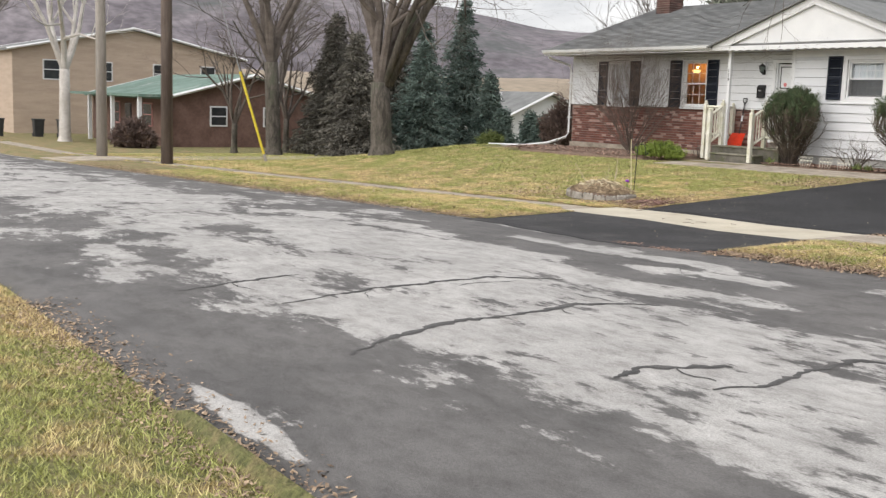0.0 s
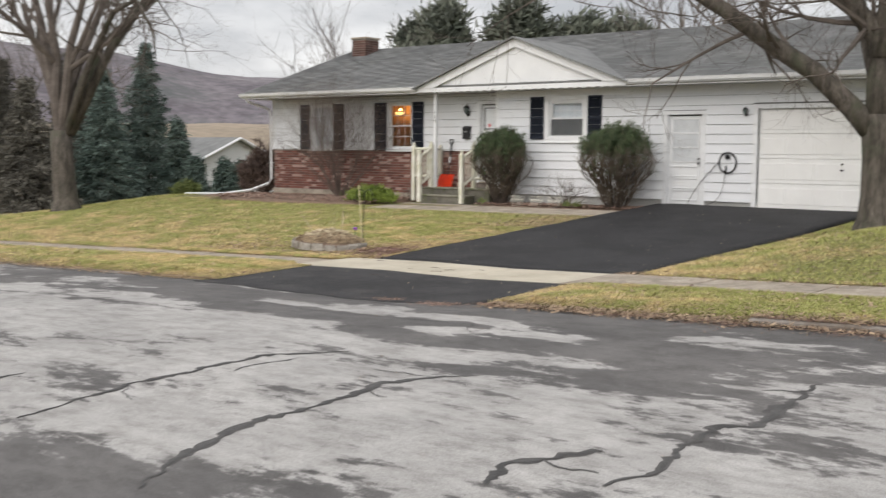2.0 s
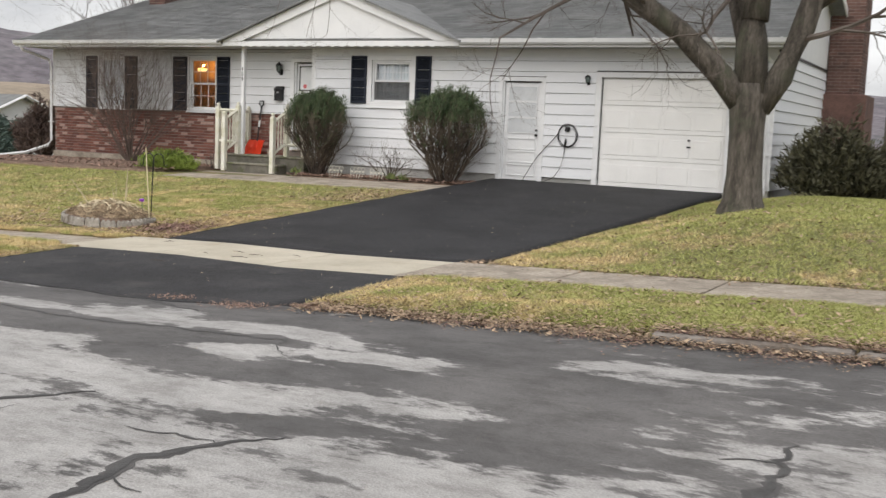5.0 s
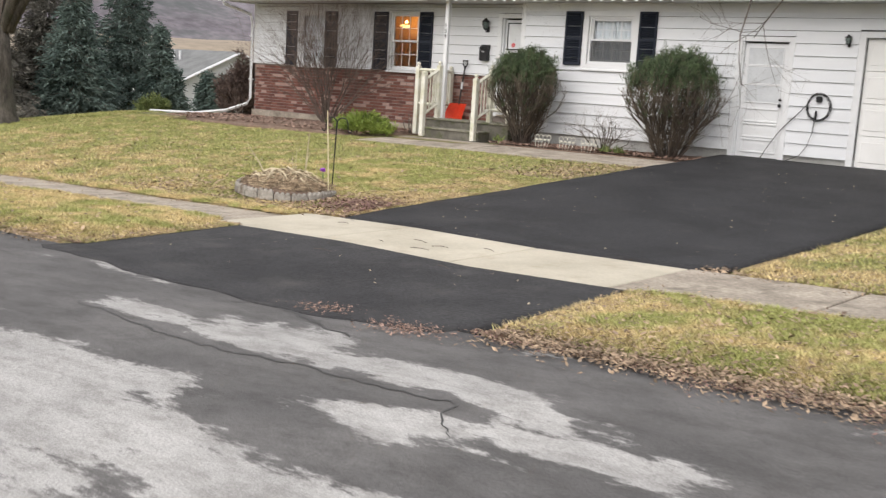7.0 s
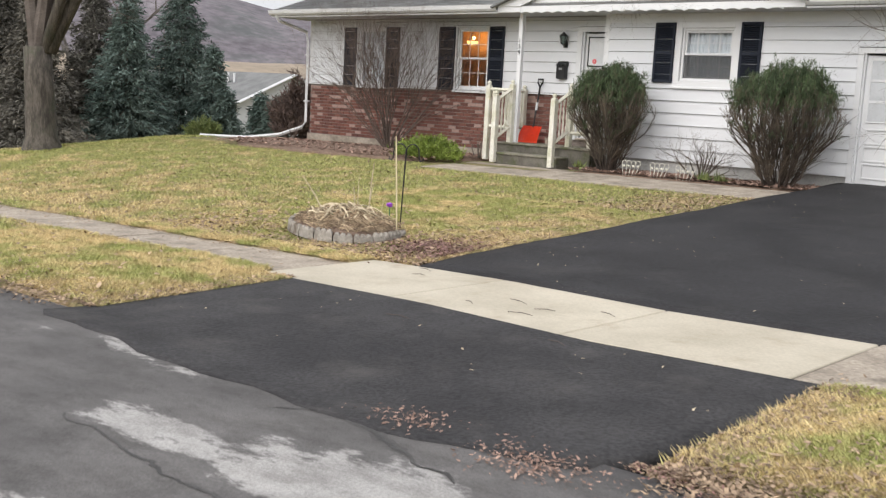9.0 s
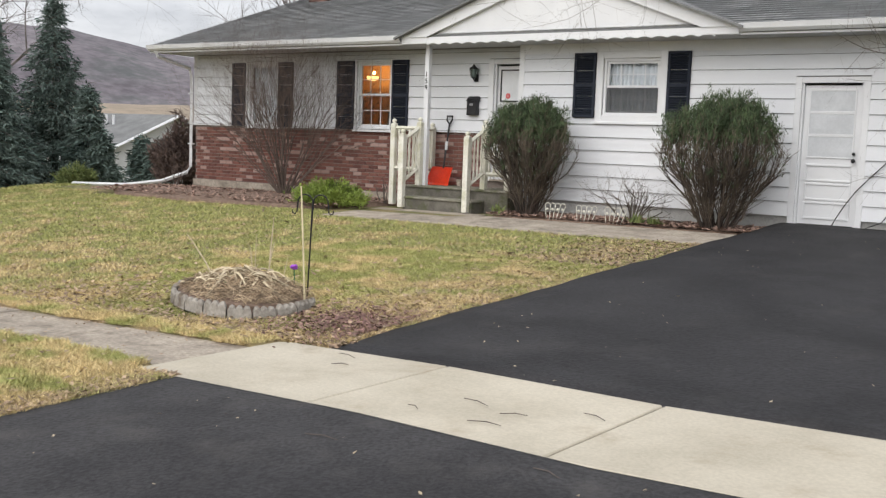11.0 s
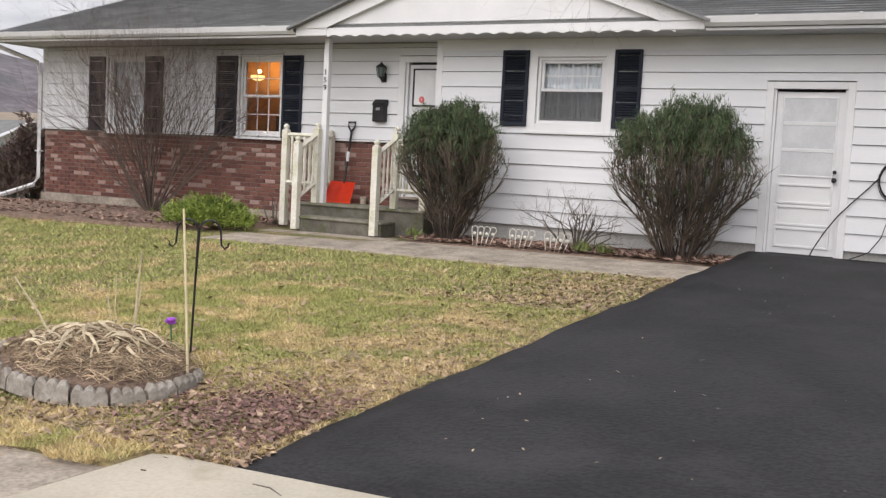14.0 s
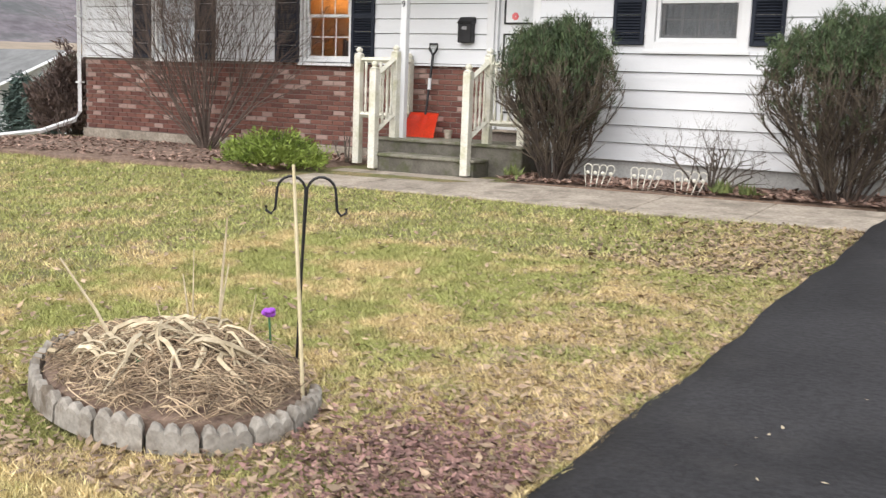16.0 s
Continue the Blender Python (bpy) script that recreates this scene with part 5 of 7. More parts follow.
low_evergreen(-19.35, 22.4, -0.02, 0.82, 0.46, 0.44, 4, "low spreading bright green juniper beside the steps", M_JUNIPER, size=0.06, n=1900)
low_evergreen(-28.6, 23.6, gz(-28.6, 23.6), 0.45, 0.4, 0.5, 14, "small yellow-green shrub at the lawn's end", M_SPROUT, n=500)
M_HEDGE = surface("dark_hedge_leaves", (0.055, 0.055, 0.03), (0.10, 0.095, 0.055), 5, 40, 0.7, 0.0, island=0.5)
low_evergreen(-4.95, 23.9, gz(-4.95, 23.9) - 0.02, 1.1, 0.8, 1.5, 24, "dense dark hedge bush at the house corner", M_HEDGE, size=0.12, n=2400)

low_evergreen(-3.85, 24.4, gz(-3.85, 24.4) - 0.02, 0.7, 0.6, 0.95, 64, "low brown-green bush behind the corner hedge", M_HEDGE, size=0.11, n=1300)

# ---- beds, walk and small garden things ----


def flat_bed(name, outline, z_add, material, label, category):
    """A low mound of mulch over the ground inside an outline."""
    bm = bmesh.new()
    cx, cy = sum(p[0] for p in outline) / len(outline), sum(p[1] for p in outline) / len(outline)
    rings = []
    for s, h in ((1.0, -0.04), (0.96, 0.5), (0.75, 0.9), (0.4, 1.0)):
        rings.append([bm.verts.new((cx + (x - cx) * s, cy + (y - cy) * s, float(ground_z(cx + (x - cx) * s, cy + (y - cy) * s)) + (z_add * h if h > 0 else h))) for x, y in outline])
    for r, q in zip(rings, rings[1:]):
        for i in range(len(r)):
            j = (i + 1) % len(r)
            bm.faces.new((r[i], r[j], q[j], q[i]))
    bm.faces.new(rings[-1])
    return solo(name, bm, material, label, category, (0, 0, 0), kind="structure")


def smooth_outline(pts, n=8, wob=0.05, seed=1):
    rng = random.Random(seed)
    out = []
    for i, p in enumerate(pts):
        q = pts[(i + 1) % len(pts)]
        for k in range(n):
            s = k / n
            out.append((p[0] + (q[0] - p[0]) * s + rng.uniform(-wob, wob), p[1] + (q[1] - p[1]) * s + rng.uniform(-wob, wob)))
    return out


flat_bed("mulch_bed", smooth_outline([(-26.1, 22.9), (-24.9, 21.85), (-22.0, 21.7), (-19.6, 21.8), (-18.85, 22.5), (-18.85, 24.05), (-25.4, 24.05)], seed=2), 0.11, M_MULCH, "reddish bark mulch bed under the brick wall", "mulch bed")
flat_bed("mulch_bed", smooth_outline([(-16.15, 22.66), (-14.0, 22.62), (-11.95, 22.7), (-11.75, 23.2), (-11.85, 23.86), (-16.15, 23.86)], seed=3, wob=0.03), 0.05, M_MULCH, "leaf-strewn mulch bed between walk and house", "mulch bed")
flat_bed("mulch_patch", smooth_outline([(-12.75, 14.95), (-12.2, 14.65), (-11.95, 14.9), (-12.15, 15.35), (-12.6, 15.5)], seed=4, wob=0.06), 0.02, M_MULCH, "patch of spilt bark beside the driveway", "mulch patch")

rng = random.Random(12)
BC, BRX, BRY, BZ = (-14.01, 15.33), 0.90, 0.58, -0.36


def bed_at(s, a):
    """A point of the bed's slanting oval, s of the way out at angle a."""
    u, w = BRX * s * math.cos(a), BRY * s * math.sin(a)
    return BC[0] + 0.903 * u + 0.43 * w, BC[1] - 0.43 * u + 0.903 * w


bed = thing("round_flower_bed", "raised round bed of soil and dead stalks", "flower bed", (BC[0], BC[1], BZ))
bm = bmesh.new()
rings = []


def bed_rise(q):
    return 0.05 + 0.16 * min(max(1 - q, -0.2), 0.75) / 0.75


for s, h in ((1.0, -0.03), (0.97, 0.045), (0.74, bed_rise(0.74) - 0.012), (0.5, bed_rise(0.5) - 0.012), (0.3, bed_rise(0.3) - 0.012)):
    rings.append([bm.verts.new((*bed_at(s, a), BZ + h + rng.uniform(-0.012, 0.012))) for a in np.linspace(0, 2 * math.pi, 33)[:-1]])
for r, q in zip(rings, rings[1:]):
    for i in range(32):
        bm.faces.new((r[i], r[(i + 1) % 32], q[(i + 1) % 32], q[i]))
bm.faces.new(rings[-1])
part("soil", bm, M_MULCH, bed, "brown soil and mulch")
nstone = 19
for k in range(nstone):
    a0, a1 = 2 * math.pi * k / nstone + 0.012, 2 * math.pi * (k + 1) / nstone - 0.012
    if bed_at(1.0, (a0 + a1) / 2)[1] > BC[1] + 0.32:
        continue
    bm = bmesh.new()
    tilt = rng.uniform(-0.018, 0.022)
    prof = []
    nseg = 12
    for i in range(nseg + 1):
        a = a0 + (a1 - a0) * i / nseg
        h = 0.04 + 0.03 * abs(math.sin(math.pi * 3 * i / nseg)) ** 0.7 + tilt - 0.012 * (i in (0, nseg))
        for rr2, zz in ((1.095, -0.06), (1.085, h * 0.65), (1.06, h), (1.005, h * 0.95), (0.98, -0.06)):
            prof.append(bm.verts.new((*bed_at(rr2, a), BZ + zz)))
    for i in range(nseg):
        for j in range(5):
            p, q = i * 5 + j, i * 5 + (j + 1) % 5
            bm.faces.new((prof[p], prof[q], prof[q + 5], prof[p + 5]))
    bm.faces.new(prof[:5])
    bm.faces.new(prof[-5:][::-1])
    part("edging_stone", bm, M_STONE, bed, "grey scalloped concrete edging")
pale_bm, dull_bm = bmesh.new(), bmesh.new()
for k in range(2300):
    fat = k < 90
    if fat:
        fx, fy = rng.choice(((-14.28, 15.12), (-13.98, 15.12), (-14.12, 15.5), (-13.82, 15.3)))
        x, y, t = fx + rng.gauss(0, 0.09), fy + rng.gauss(0, 0.09), rng.uniform(0, 6.28)
    else:
        x, y = bed_at(math.sqrt(rng.random()) * 0.97, rng.uniform(0, 6.28))
        t = rng.uniform(0, 6.28)
    ln = rng.uniform(0.15, 0.5) if fat else rng.uniform(0.06, 0.3)
    ex, ey = x + ln * math.cos(t), y + ln * math.sin(t)
    q, q2 = [math.hypot((0.903 * (u - BC[0]) - 0.43 * (w - BC[1])) / BRX, (0.43 * (u - BC[0]) + 0.903 * (w - BC[1])) / BRY) for u, w in ((x, y), (ex, ey))]
    if q > 0.97 or q2 > (1.15 if fat and ey > BC[1] else 1.02):
        continue
    za, zb = BZ + bed_rise(q), BZ + bed_rise(q2)
    up = rng.uniform(0.01, 0.09) if fat else rng.uniform(0.0, 0.05)
    r = rng.choice((0.003, 0.004, 0.006, 0.009, 0.014)) if fat else rng.uniform(0.0014, 0.0036)
    side = rng.gauss(0, 0.045)
    bow = []
    for u in np.linspace(0, 1, 6):
        w = math.sin(math.pi * u ** 0.7)
        bow.append((x + (ex - x) * u - side * w * math.sin(t), y + (ey - y) * u + side * w * math.cos(t), za + (zb - za) * u + up * w + 0.006))
    tube(pale_bm if fat else dull_bm, bow, [r * 0.8, r, r, r * 0.9, r * 0.7, r * 0.3], 4, caps=False)
M_DULLSTRAW = surface("brown_stalk_litter", (0.22, 0.155, 0.10), (0.46, 0.36, 0.24), 6, 40, 0.9, 0.1, island=0.6)
part("stalk_litter", pale_bm, M_STRAW, bed, "flattened straw-coloured stalks", kind="stuff")
part("fine_litter", dull_bm, M_DULLSTRAW, bed, "brown stalk crumbs", kind="stuff")
for (x, y), (dx, dy), h, r in (((-14.2, 15.18), (-0.36, -0.05), 0.43, 0.009), ((-14.20, 15.85), (0.04, 0.02), 0.60, 0.009), ((-14.16, 15.80), (0.03, 0.05), 0.36, 0.006), ((-14.28, 15.72), (-0.05, 0.0), 0.30, 0.006), ((-14.32, 15.78), (-0.03, 0.04), 0.42, 0.0045), ((-13.98, 15.83), (0.03, 0.03), 0.22, 0.0045), ((-14.36, 15.62), (-0.1, 0.03), 0.16, 0.0045)):
    bm = bmesh.new()
    tube(bm, [(x, y, BZ + 0.1), (x + dx * 0.4, y + dy * 0.4, BZ + 0.1 + h * 0.5), (x + dx, y + dy, BZ + 0.12 + h)], [r, r * 0.85, r * 0.5], 5, caps=False)
    part("stalk", bm, M_STRAW, bed, "upright dry stalk")
solo("bamboo_stake", tubed([(-13.24, 15.37, -0.40), (-13.28, 15.37, 0.2), (-13.31, 15.36, 0.72)], [0.009, 0.0085, 0.007], 8), M_BAMBOO, "pale bamboo stake upright at the bed's edge", "stake", (-13.24, 15.37, -0.35))
hook = thing("shepherd_hook", "black iron double shepherd's hook in the bed", "garden hook", (-13.66, 15.87, -0.3))
part("pole", tubed([(-13.69, 15.87, -0.42), (-13.66, 15.87, 0.2), (-13.64, 15.87, 0.56)], [0.007, 0.008, 0.011], 8), M_BLACK, hook)
for s in (-1, 1):
    ux, uy = 0.86 * s, 0.5 * s
    pts = []
    for a in np.linspace(0, math.pi, 10):
        pts.append((-13.64 + ux * 0.075 * (1 - math.cos(a)), 15.87 + uy * 0.075 * (1 - math.cos(a)), 0.53 + 0.085 * math.sin(a) - (0.02 if a > 3 else 0)))
    e = Vector(pts[-1])
    pts += [(e.x + ux * 0.005, e.y + uy * 0.005, e.z - 0.06), (e.x + ux * 0.025, e.y + uy * 0.025, e.z - 0.085), (e.x + ux * 0.05, e.y + uy * 0.05, e.z - 0.07), (e.x + ux * 0.052, e.y + uy * 0.052, e.z - 0.045)]
    part("hook", tubed(pts, 0.0075, 6), M_BLACK, hook)
fl = thing("plastic_flower", "purple plastic flower on a green stem", "flower", (-13.86, 15.86, -0.24))
part("stem", tubed([(-13.85, 15.86, -0.27), (-13.87, 15.87, -0.13)], 0.006, 6), M_GREENSTEM, fl)
bm = bmesh.new()
for k in range(9):
    a = k * 2.4
    bmesh.ops.create_uvsphere(bm, u_segments=8, v_segments=6, radius=0.021, matrix=Matrix.Translation((-13.875 + 0.018 * math.cos(a) * (k > 0), 15.87 + 0.018 * math.sin(a) * (k > 0), -0.115 + 0.010 * (k % 3))) @ Matrix.Diagonal((1, 1, 0.8, 1)))
part("blossom", bm, M_PURPLE, fl, "purple petals", smooth=True)
solo("green_ornament", tubed([(-13.90, 15.02, -0.27), (-13.90, 15.02, -0.22), (-13.91, 15.02, -0.19), (-13.91, 15.02, -0.175)], [0.012, 0.020, 0.018, 0.005], 10), M_GREENSTEM, "small dark green glazed ornament in the bed", "ornament", (-13.90, 15.02, -0.27))

M_FENCE = surface("off_white_wire", (0.62, 0.60, 0.52), (0.74, 0.72, 0.64), 8, 60, 0.5, 0.0)
for i, (x, y) in enumerate(((-15.0, 22.72), (-14.45, 22.72), (-13.95, 22.70))):
    z = 0.06
    fence = thing("wire_flower_edging", "off-white wire garden edging shaped like flowers", "garden edging", (x, y, z), "wire edgings along the walk")
    for k in range(4):
        px2 = x - 0.09 + 0.055 * k
        lean = (k - 1.5) * 0.035 + 0.03
        pts = [(px2, y, z - 0.06)] + [(px2 + lean + 0.04 - 0.045 * math.cos(a), y, z + 0.17 + 0.045 * math.sin(a)) for a in np.linspace(0, math.pi, 7)] + [(px2 + 0.06, y, z - 0.06)]
        part("wire_loop", tubed(pts, 0.0055, 5), M_FENCE, fence)
        bm = bmesh.new()
        bmesh.ops.create_uvsphere(bm, u_segments=7, v_segments=5, radius=0.022, matrix=Matrix.Translation((px2 + lean + 0.04, y - 0.01, z + 0.12)))
        part("wire_flower", bm, M_FENCE, fence)
for i, (x, y, c) in enumerate(((-16.05, 22.75, M_SPROUT), (-13.55, 22.7, M_SPROUT), (-13.25, 22.72, M_SPROUT))):
    v, f = needles([(x + random.uniform(-0.1, 0.1), y + random.uniform(-0.06, 0.06), 0.08) for _ in range(40)], [(0, 0, 1)] * 40, 0.12, i)
    w = new("sprout", blob_mesh("sprout", v - np.array((x, y, 0.08)), f, c))
    w.location = (x, y, 0.08)
    tagged(w, "small green sprout in the mulch", "plant", "sprouts in the bed")

# ---- maple beside the driveway ----
TX, TY = -5.48, 18.65
TZ = float(ground_z(TX, TY))
maple = thing("maple_tree", "large bare maple with mossy limbs beside the driveway", "tree", (TX, TY, TZ))
rng = random.Random(21)
bm = bmesh.new()
tube(bm, [(TX, TY, TZ - 0.2), (TX, TY, TZ + 0.02), (TX, TY, TZ + 0.15), (TX, TY, TZ + 0.5), (TX - 0.01, TY, TZ + 1.1), (TX - 0.02, TY, TZ + 1.55), (TX - 0.02, TY, TZ + 1.75)], [0.38, 0.34, 0.28, 0.245, 0.235, 0.26, 0.23], 16)
part("trunk", bm, M_BARK, maple, "grey fissured trunk", smooth=True)
RIGHT, AHEAD = Vector((0.93, 0.37, 0)), Vector((-0.37, 0.93, 0))


def limb(path, radii, depth, kids, seed, twig_len):
    """A main limb along (sideways, depth, height) steps from the trunk's foot, with its own branchwork."""
    g = random.Random(seed)
    pts = [Vector((TX, TY, TZ)) + RIGHT * u + AHEAD * w + Vector((0, 0, h)) for u, w, h in path]
    bm = bmesh.new()
    radii = [r * 1.08 for r in radii]
    tube(bm, pts, radii, 10)
    lb = part("limb", bm, M_BARK, maple, smooth=True)
    bm = bmesh.new()
    for k in range(kids):
        s = g.uniform(0.3, 1.0) * (len(pts) - 1)
        i = min(int(s), len(pts) - 2)
        p = pts[i].lerp(pts[i + 1], s - i)
        d = (pts[i + 1] - pts[i]).normalized()
        side = Vector((g.gauss(0, 1), g.gauss(0, 1), g.gauss(0.25, 0.7))).normalized()
        grow(bm, p, d * 0.45 + side * 0.75, twig_len * g.uniform(0.6, 1.2), radii[i] * 0.26, depth, g, 0.5, 0.08, 4, 5, 0.14, 0.62)
    part("branchwork", bm, M_TWIG, lb, kind="stuff")


limb([(-0.08, 0, 1.45), (-0.42, -0.05, 1.85), (-1.0, -0.15, 2.4), (-1.55, -0.25, 2.75), (-2.3, -0.4, 3.3), (-2.95, -0.6, 3.7), (-3.7, -0.7, 3.9), (-4.4, -0.9, 3.75), (-5.1, -1.0, 3.7)], [0.17, 0.155, 0.14, 0.13, 0.11, 0.09, 0.07, 0.05, 0.025], 4, 17, 1, 1.5)
limb([(0.0, 0, 1.6), (-0.02, 0.05, 2.3), (-0.05, 0.1, 2.9), (-0.4, 0.15, 3.35), (-0.95, 0.1, 3.9), (-1.7, 0.2, 4.6), (-2.5, 0.3, 5.6)], [0.22, 0.2, 0.18, 0.14, 0.12, 0.09, 0.05], 4, 15, 2, 1.6)
limb([(0.0, 0.02, 2.6), (0.05, 0.1, 3.4), (0.1, 0.3, 4.3), (0.0, 0.6, 5.4), (-0.2, 0.7, 7.0)], [0.17, 0.15, 0.12, 0.09, 0.04], 4, 12, 3, 1.7)
limb([(0.1, 0.0, 1.45), (0.38, 0.0, 1.85), (0.62, -0.05, 2.5), (0.78, -0.05, 3.1), (0.9, -0.1, 4.0), (1.0, -0.2, 5.4)], [0.19, 0.165, 0.15, 0.13, 0.1, 0.05], 4, 13, 4, 1.6)
limb([(0.72, 0, 2.8), (1.1, -0.1, 3.1), (1.6, -0.2, 3.3), (2.2, -0.4, 3.6), (3.0, -0.5, 4.1), (4.0, -0.7, 4.3)], [0.11, 0.09, 0.08, 0.07, 0.055, 0.03], 4, 13, 5, 1.5)
limb([(0.0, 0, 2.0), (-0.15, 0.5, 2.8), (-0.3, 1.2, 3.7), (-0.5, 2.0, 5.0)], [0.14, 0.12, 0.09, 0.05], 4, 10, 6, 1.5)

# ---- poles on the right ----
PX, PY = -2.5, 12.68
pz = gz(PX, PY)
pole = thing("utility_pole", "new pale wooden utility pole on the verge", "utility pole", (PX, PY, pz))
part("shaft", tubed([(PX, PY, pz - 0.25), (PX, PY, 1.5), (PX + 0.01, PY, 5), (PX + 0.02, PY + 0.01, 11)], [0.148, 0.139, 0.13, 0.107], 18), M_POLE, pole, smooth=True)
part("tag", boxed(PX - 0.03, PX + 0.02, PY - 0.148, PY - 0.14, 1.55, 1.72), M_WIRE, pole)
part("ground_wire", tubed([(PX - 0.08, PY - 0.125, pz), (PX - 0.07, PY - 0.12, 3)], 0.006, 5), M_WIRE, pole)
mk = thing("marker_post", "short white and green utility marker post in the lawn", "marker post", (-1.95, 15.35, -0.2))
zz = float(ground_z(-1.95, 15.35))
part("post", boxed(-2.0, -1.9, 15.31, 15.39, zz - 0.1, zz + 0.9, bevel=0.01), M_WHITE, mk)
part("band", boxed(-2.004, -1.896, 15.306, 15.394, zz + 0.15, zz + 0.4), M_JUNIPER, mk)

# ---- the left end of the street ----


def spruce(base, height, radius, seed, label, mat, layers=0, group="spruces behind the lawn"):
    """Tapered stem, whorls of drooping boughs, needle sprays along each."""
    rs = np.random.RandomState(seed)
    layers = layers or int(8 + 2.2 * height)
    t = thing("spruce_tree", label, "tree", base, group)
    x, y, z = base
    part("trunk", tubed([(x, y, z - 0.3), (x, y, z + height * 0.5), (x, y, z + height)], [height * 0.02, height * 0.012, 0.01], 7), M_BARK, t)
    bm = bmesh.new()
    c, n = [], []
    for k in range(layers):
        s = k / layers
        zz = z + height * (0.05 + 0.95 * s)
        nb = int(14 - 6 * s)
        for j in range(nb):
            a = 2 * math.pi * (j + rs.uniform(-0.3, 0.3)) / nb + k
            r = radius * 0.86 * (1 - s) ** 0.9 * rs.uniform(0.45, 1.2) + 0.06
            z1 = zz + rs.uniform(-0.15, 0.15)
            e = (x + r * math.cos(a), y + r * math.sin(a), z1 - 0.22 * r)
            tube(bm, [(x, y, z1 + 0.05), e], [0.025, 0.006], 3, caps=False)
            m = max(4, int(r * 9))
            for i in range(m):
                q = 0.2 + 0.8 * (i + rs.rand()) / m
                w = 0.10 + 0.24 * r * (1 - abs(q - 0.55))
                for _ in range(3):
                    u = rs.uniform(-w, w)
                    c.append((x + r * q * math.cos(a) - u * math.sin(a), y + r * q * math.sin(a) + u * math.cos(a), z1 + 0.05 - (0.27 * r + 0.0) * q + rs.uniform(-0.08, 0.05)))
                    n.append((math.cos(a), math.sin(a), -0.25))
    part("boughwork", bm, M_STEM, t, kind="stuff")
    v, f = needles(c, n, 0.17, seed, droop=0.1, count=4)
    leaf_part("needles", v, f, mat, t)


for i, (x, y, h, r, m) in enumerate((
    (-42.6, 32.3, 8.3, 2.7, M_SPRUCE), (-39.0, 27.6, 5.3, 2.0, M_SPRUCE), (-40.6, 28.6, 6.4, 2.2, M_SPRUCE), (-39.5, 24.4, 5.4, 2.2, M_SPRUCEDULL),
    (-43.6, 25.4, 6.2, 2.3, M_SPRUCEDULL),
    (-38.6, 31.0, 4.4, 1.5, M_SPRUCE), (-44.5, 29.5, 7.4, 2.6, M_SPRUCEDULL), (-46.0, 27.0, 7.0, 2.4, M_SPRUCEDULL))):
    spruce((x, y, gz(x, y)), h, r, 40 + i, "blue-green spruce with drooping boughs" if m is M_SPRUCE else "dull brown-green spruce behind the lawn", m)
for i, (x, y, h, r) in enumerate(((-32.6, 27.2, 2.0, 0.75), (-31.6, 28.4, 1.7, 0.7), (-33.6, 29.4, 2.3, 0.85))):
    spruce((x, y, gz(x, y)), h, r, 60 + i, "young green spruce near the downspout", M_SPRUCE, 9)

LX, LY = -28.1, 18.9
LZ = gz(LX, LY)
lawn_maple = bare_tree("maple_tree", (LX, LY, LZ), 11.5, 0.35, 31, "large bare maple on the lawn", limbs=5, fork=0.2, depth=4, spread=0.4, flare=0.3)
for sd, path, rad in ((1, [(0.1, 0, 2.2), (0.7, 0.3, 4.0), (1.6, 0.6, 5.6), (2.4, 0.8, 5.9), (3.0, 0.9, 5.0), (3.1, 0.9, 4.2)], [0.13, 0.11, 0.08, 0.06, 0.04, 0.015]), (2, [(0.1, 0.1, 2.2), (0.8, 1.0, 4.6), (1.6, 2.6, 7.2), (3.0, 4.6, 8.6), (4.6, 6.4, 9.0)], [0.16, 0.13, 0.09, 0.06, 0.03]), (3, [(0.0, 0.2, 2.2), (0.1, 1.2, 4.8), (0.4, 3.4, 6.8), (1.2, 6.0, 7.6), (1.8, 7.6, 7.4)], [0.15, 0.11, 0.08, 0.05, 0.02])):
    path = [(LX + u, LY + v, LZ + h) for u, v, h in path]
    g = random.Random(300 + sd)
    pts = [Vector(p) for p in path]
    bm = bmesh.new()
    tube(bm, pts, rad, 8)
    lb = part("limb", bm, M_BARK, lawn_maple, smooth=True)
    bm = bmesh.new()
    for k in range(20):
        s = g.uniform(0.25, 1.0) * (len(pts) - 1)
        i = min(int(s), len(pts) - 2)
        d = (pts[i + 1] - pts[i]).normalized()
        grow(bm, pts[i].lerp(pts[i + 1], s - i), d * 0.5 + Vector((g.gauss(0, 0.6), g.gauss(0, 0.6), g.gauss(0.1, 0.5))), g.uniform(1.0, 2.2), rad[i] * 0.28, 3, g, 0.5, 0.05, 4, 5, 0.15, 0.62)
    part("branchwork", bm, M_TWIG, lb, kind="stuff")
bare_tree("maple_tree", (-41.6, 21.5, gz(-41.6, 21.5)), 13.5, 0.34, 32, "tall bare tree among the spruces", limbs=6, fork=0.3, depth=4, twig_mat=M_TWIG, flare=0.35)
for i, (x, y, h) in enumerate(((-43.8, 22.6, 9.5), (-46.0, 24.2, 8.0), (-44.8, 21.0, 7.0))):
    bare_tree("maple_tree", (x, y, gz(x, y)), h, 0.15, 54 + i, "slender bare tree in the thicket by the side street", limbs=6, fork=0.2, depth=4, flare=0.4, group="thicket trees")
M_PALEBARK = surface("pale_bark", (0.42, 0.39, 0.36), (0.58, 0.55, 0.52), 2, 14, 0.9, 0.4)
bare_tree("sycamore_tree", (-58.5, 17.0, gz(-58.5, 17)), 13, 0.32, 33, "pale-barked bare tree before the brick house", limbs=5, fork=0.3, depth=4, twig_mat=M_PALEBARK, bark=M_PALEBARK)
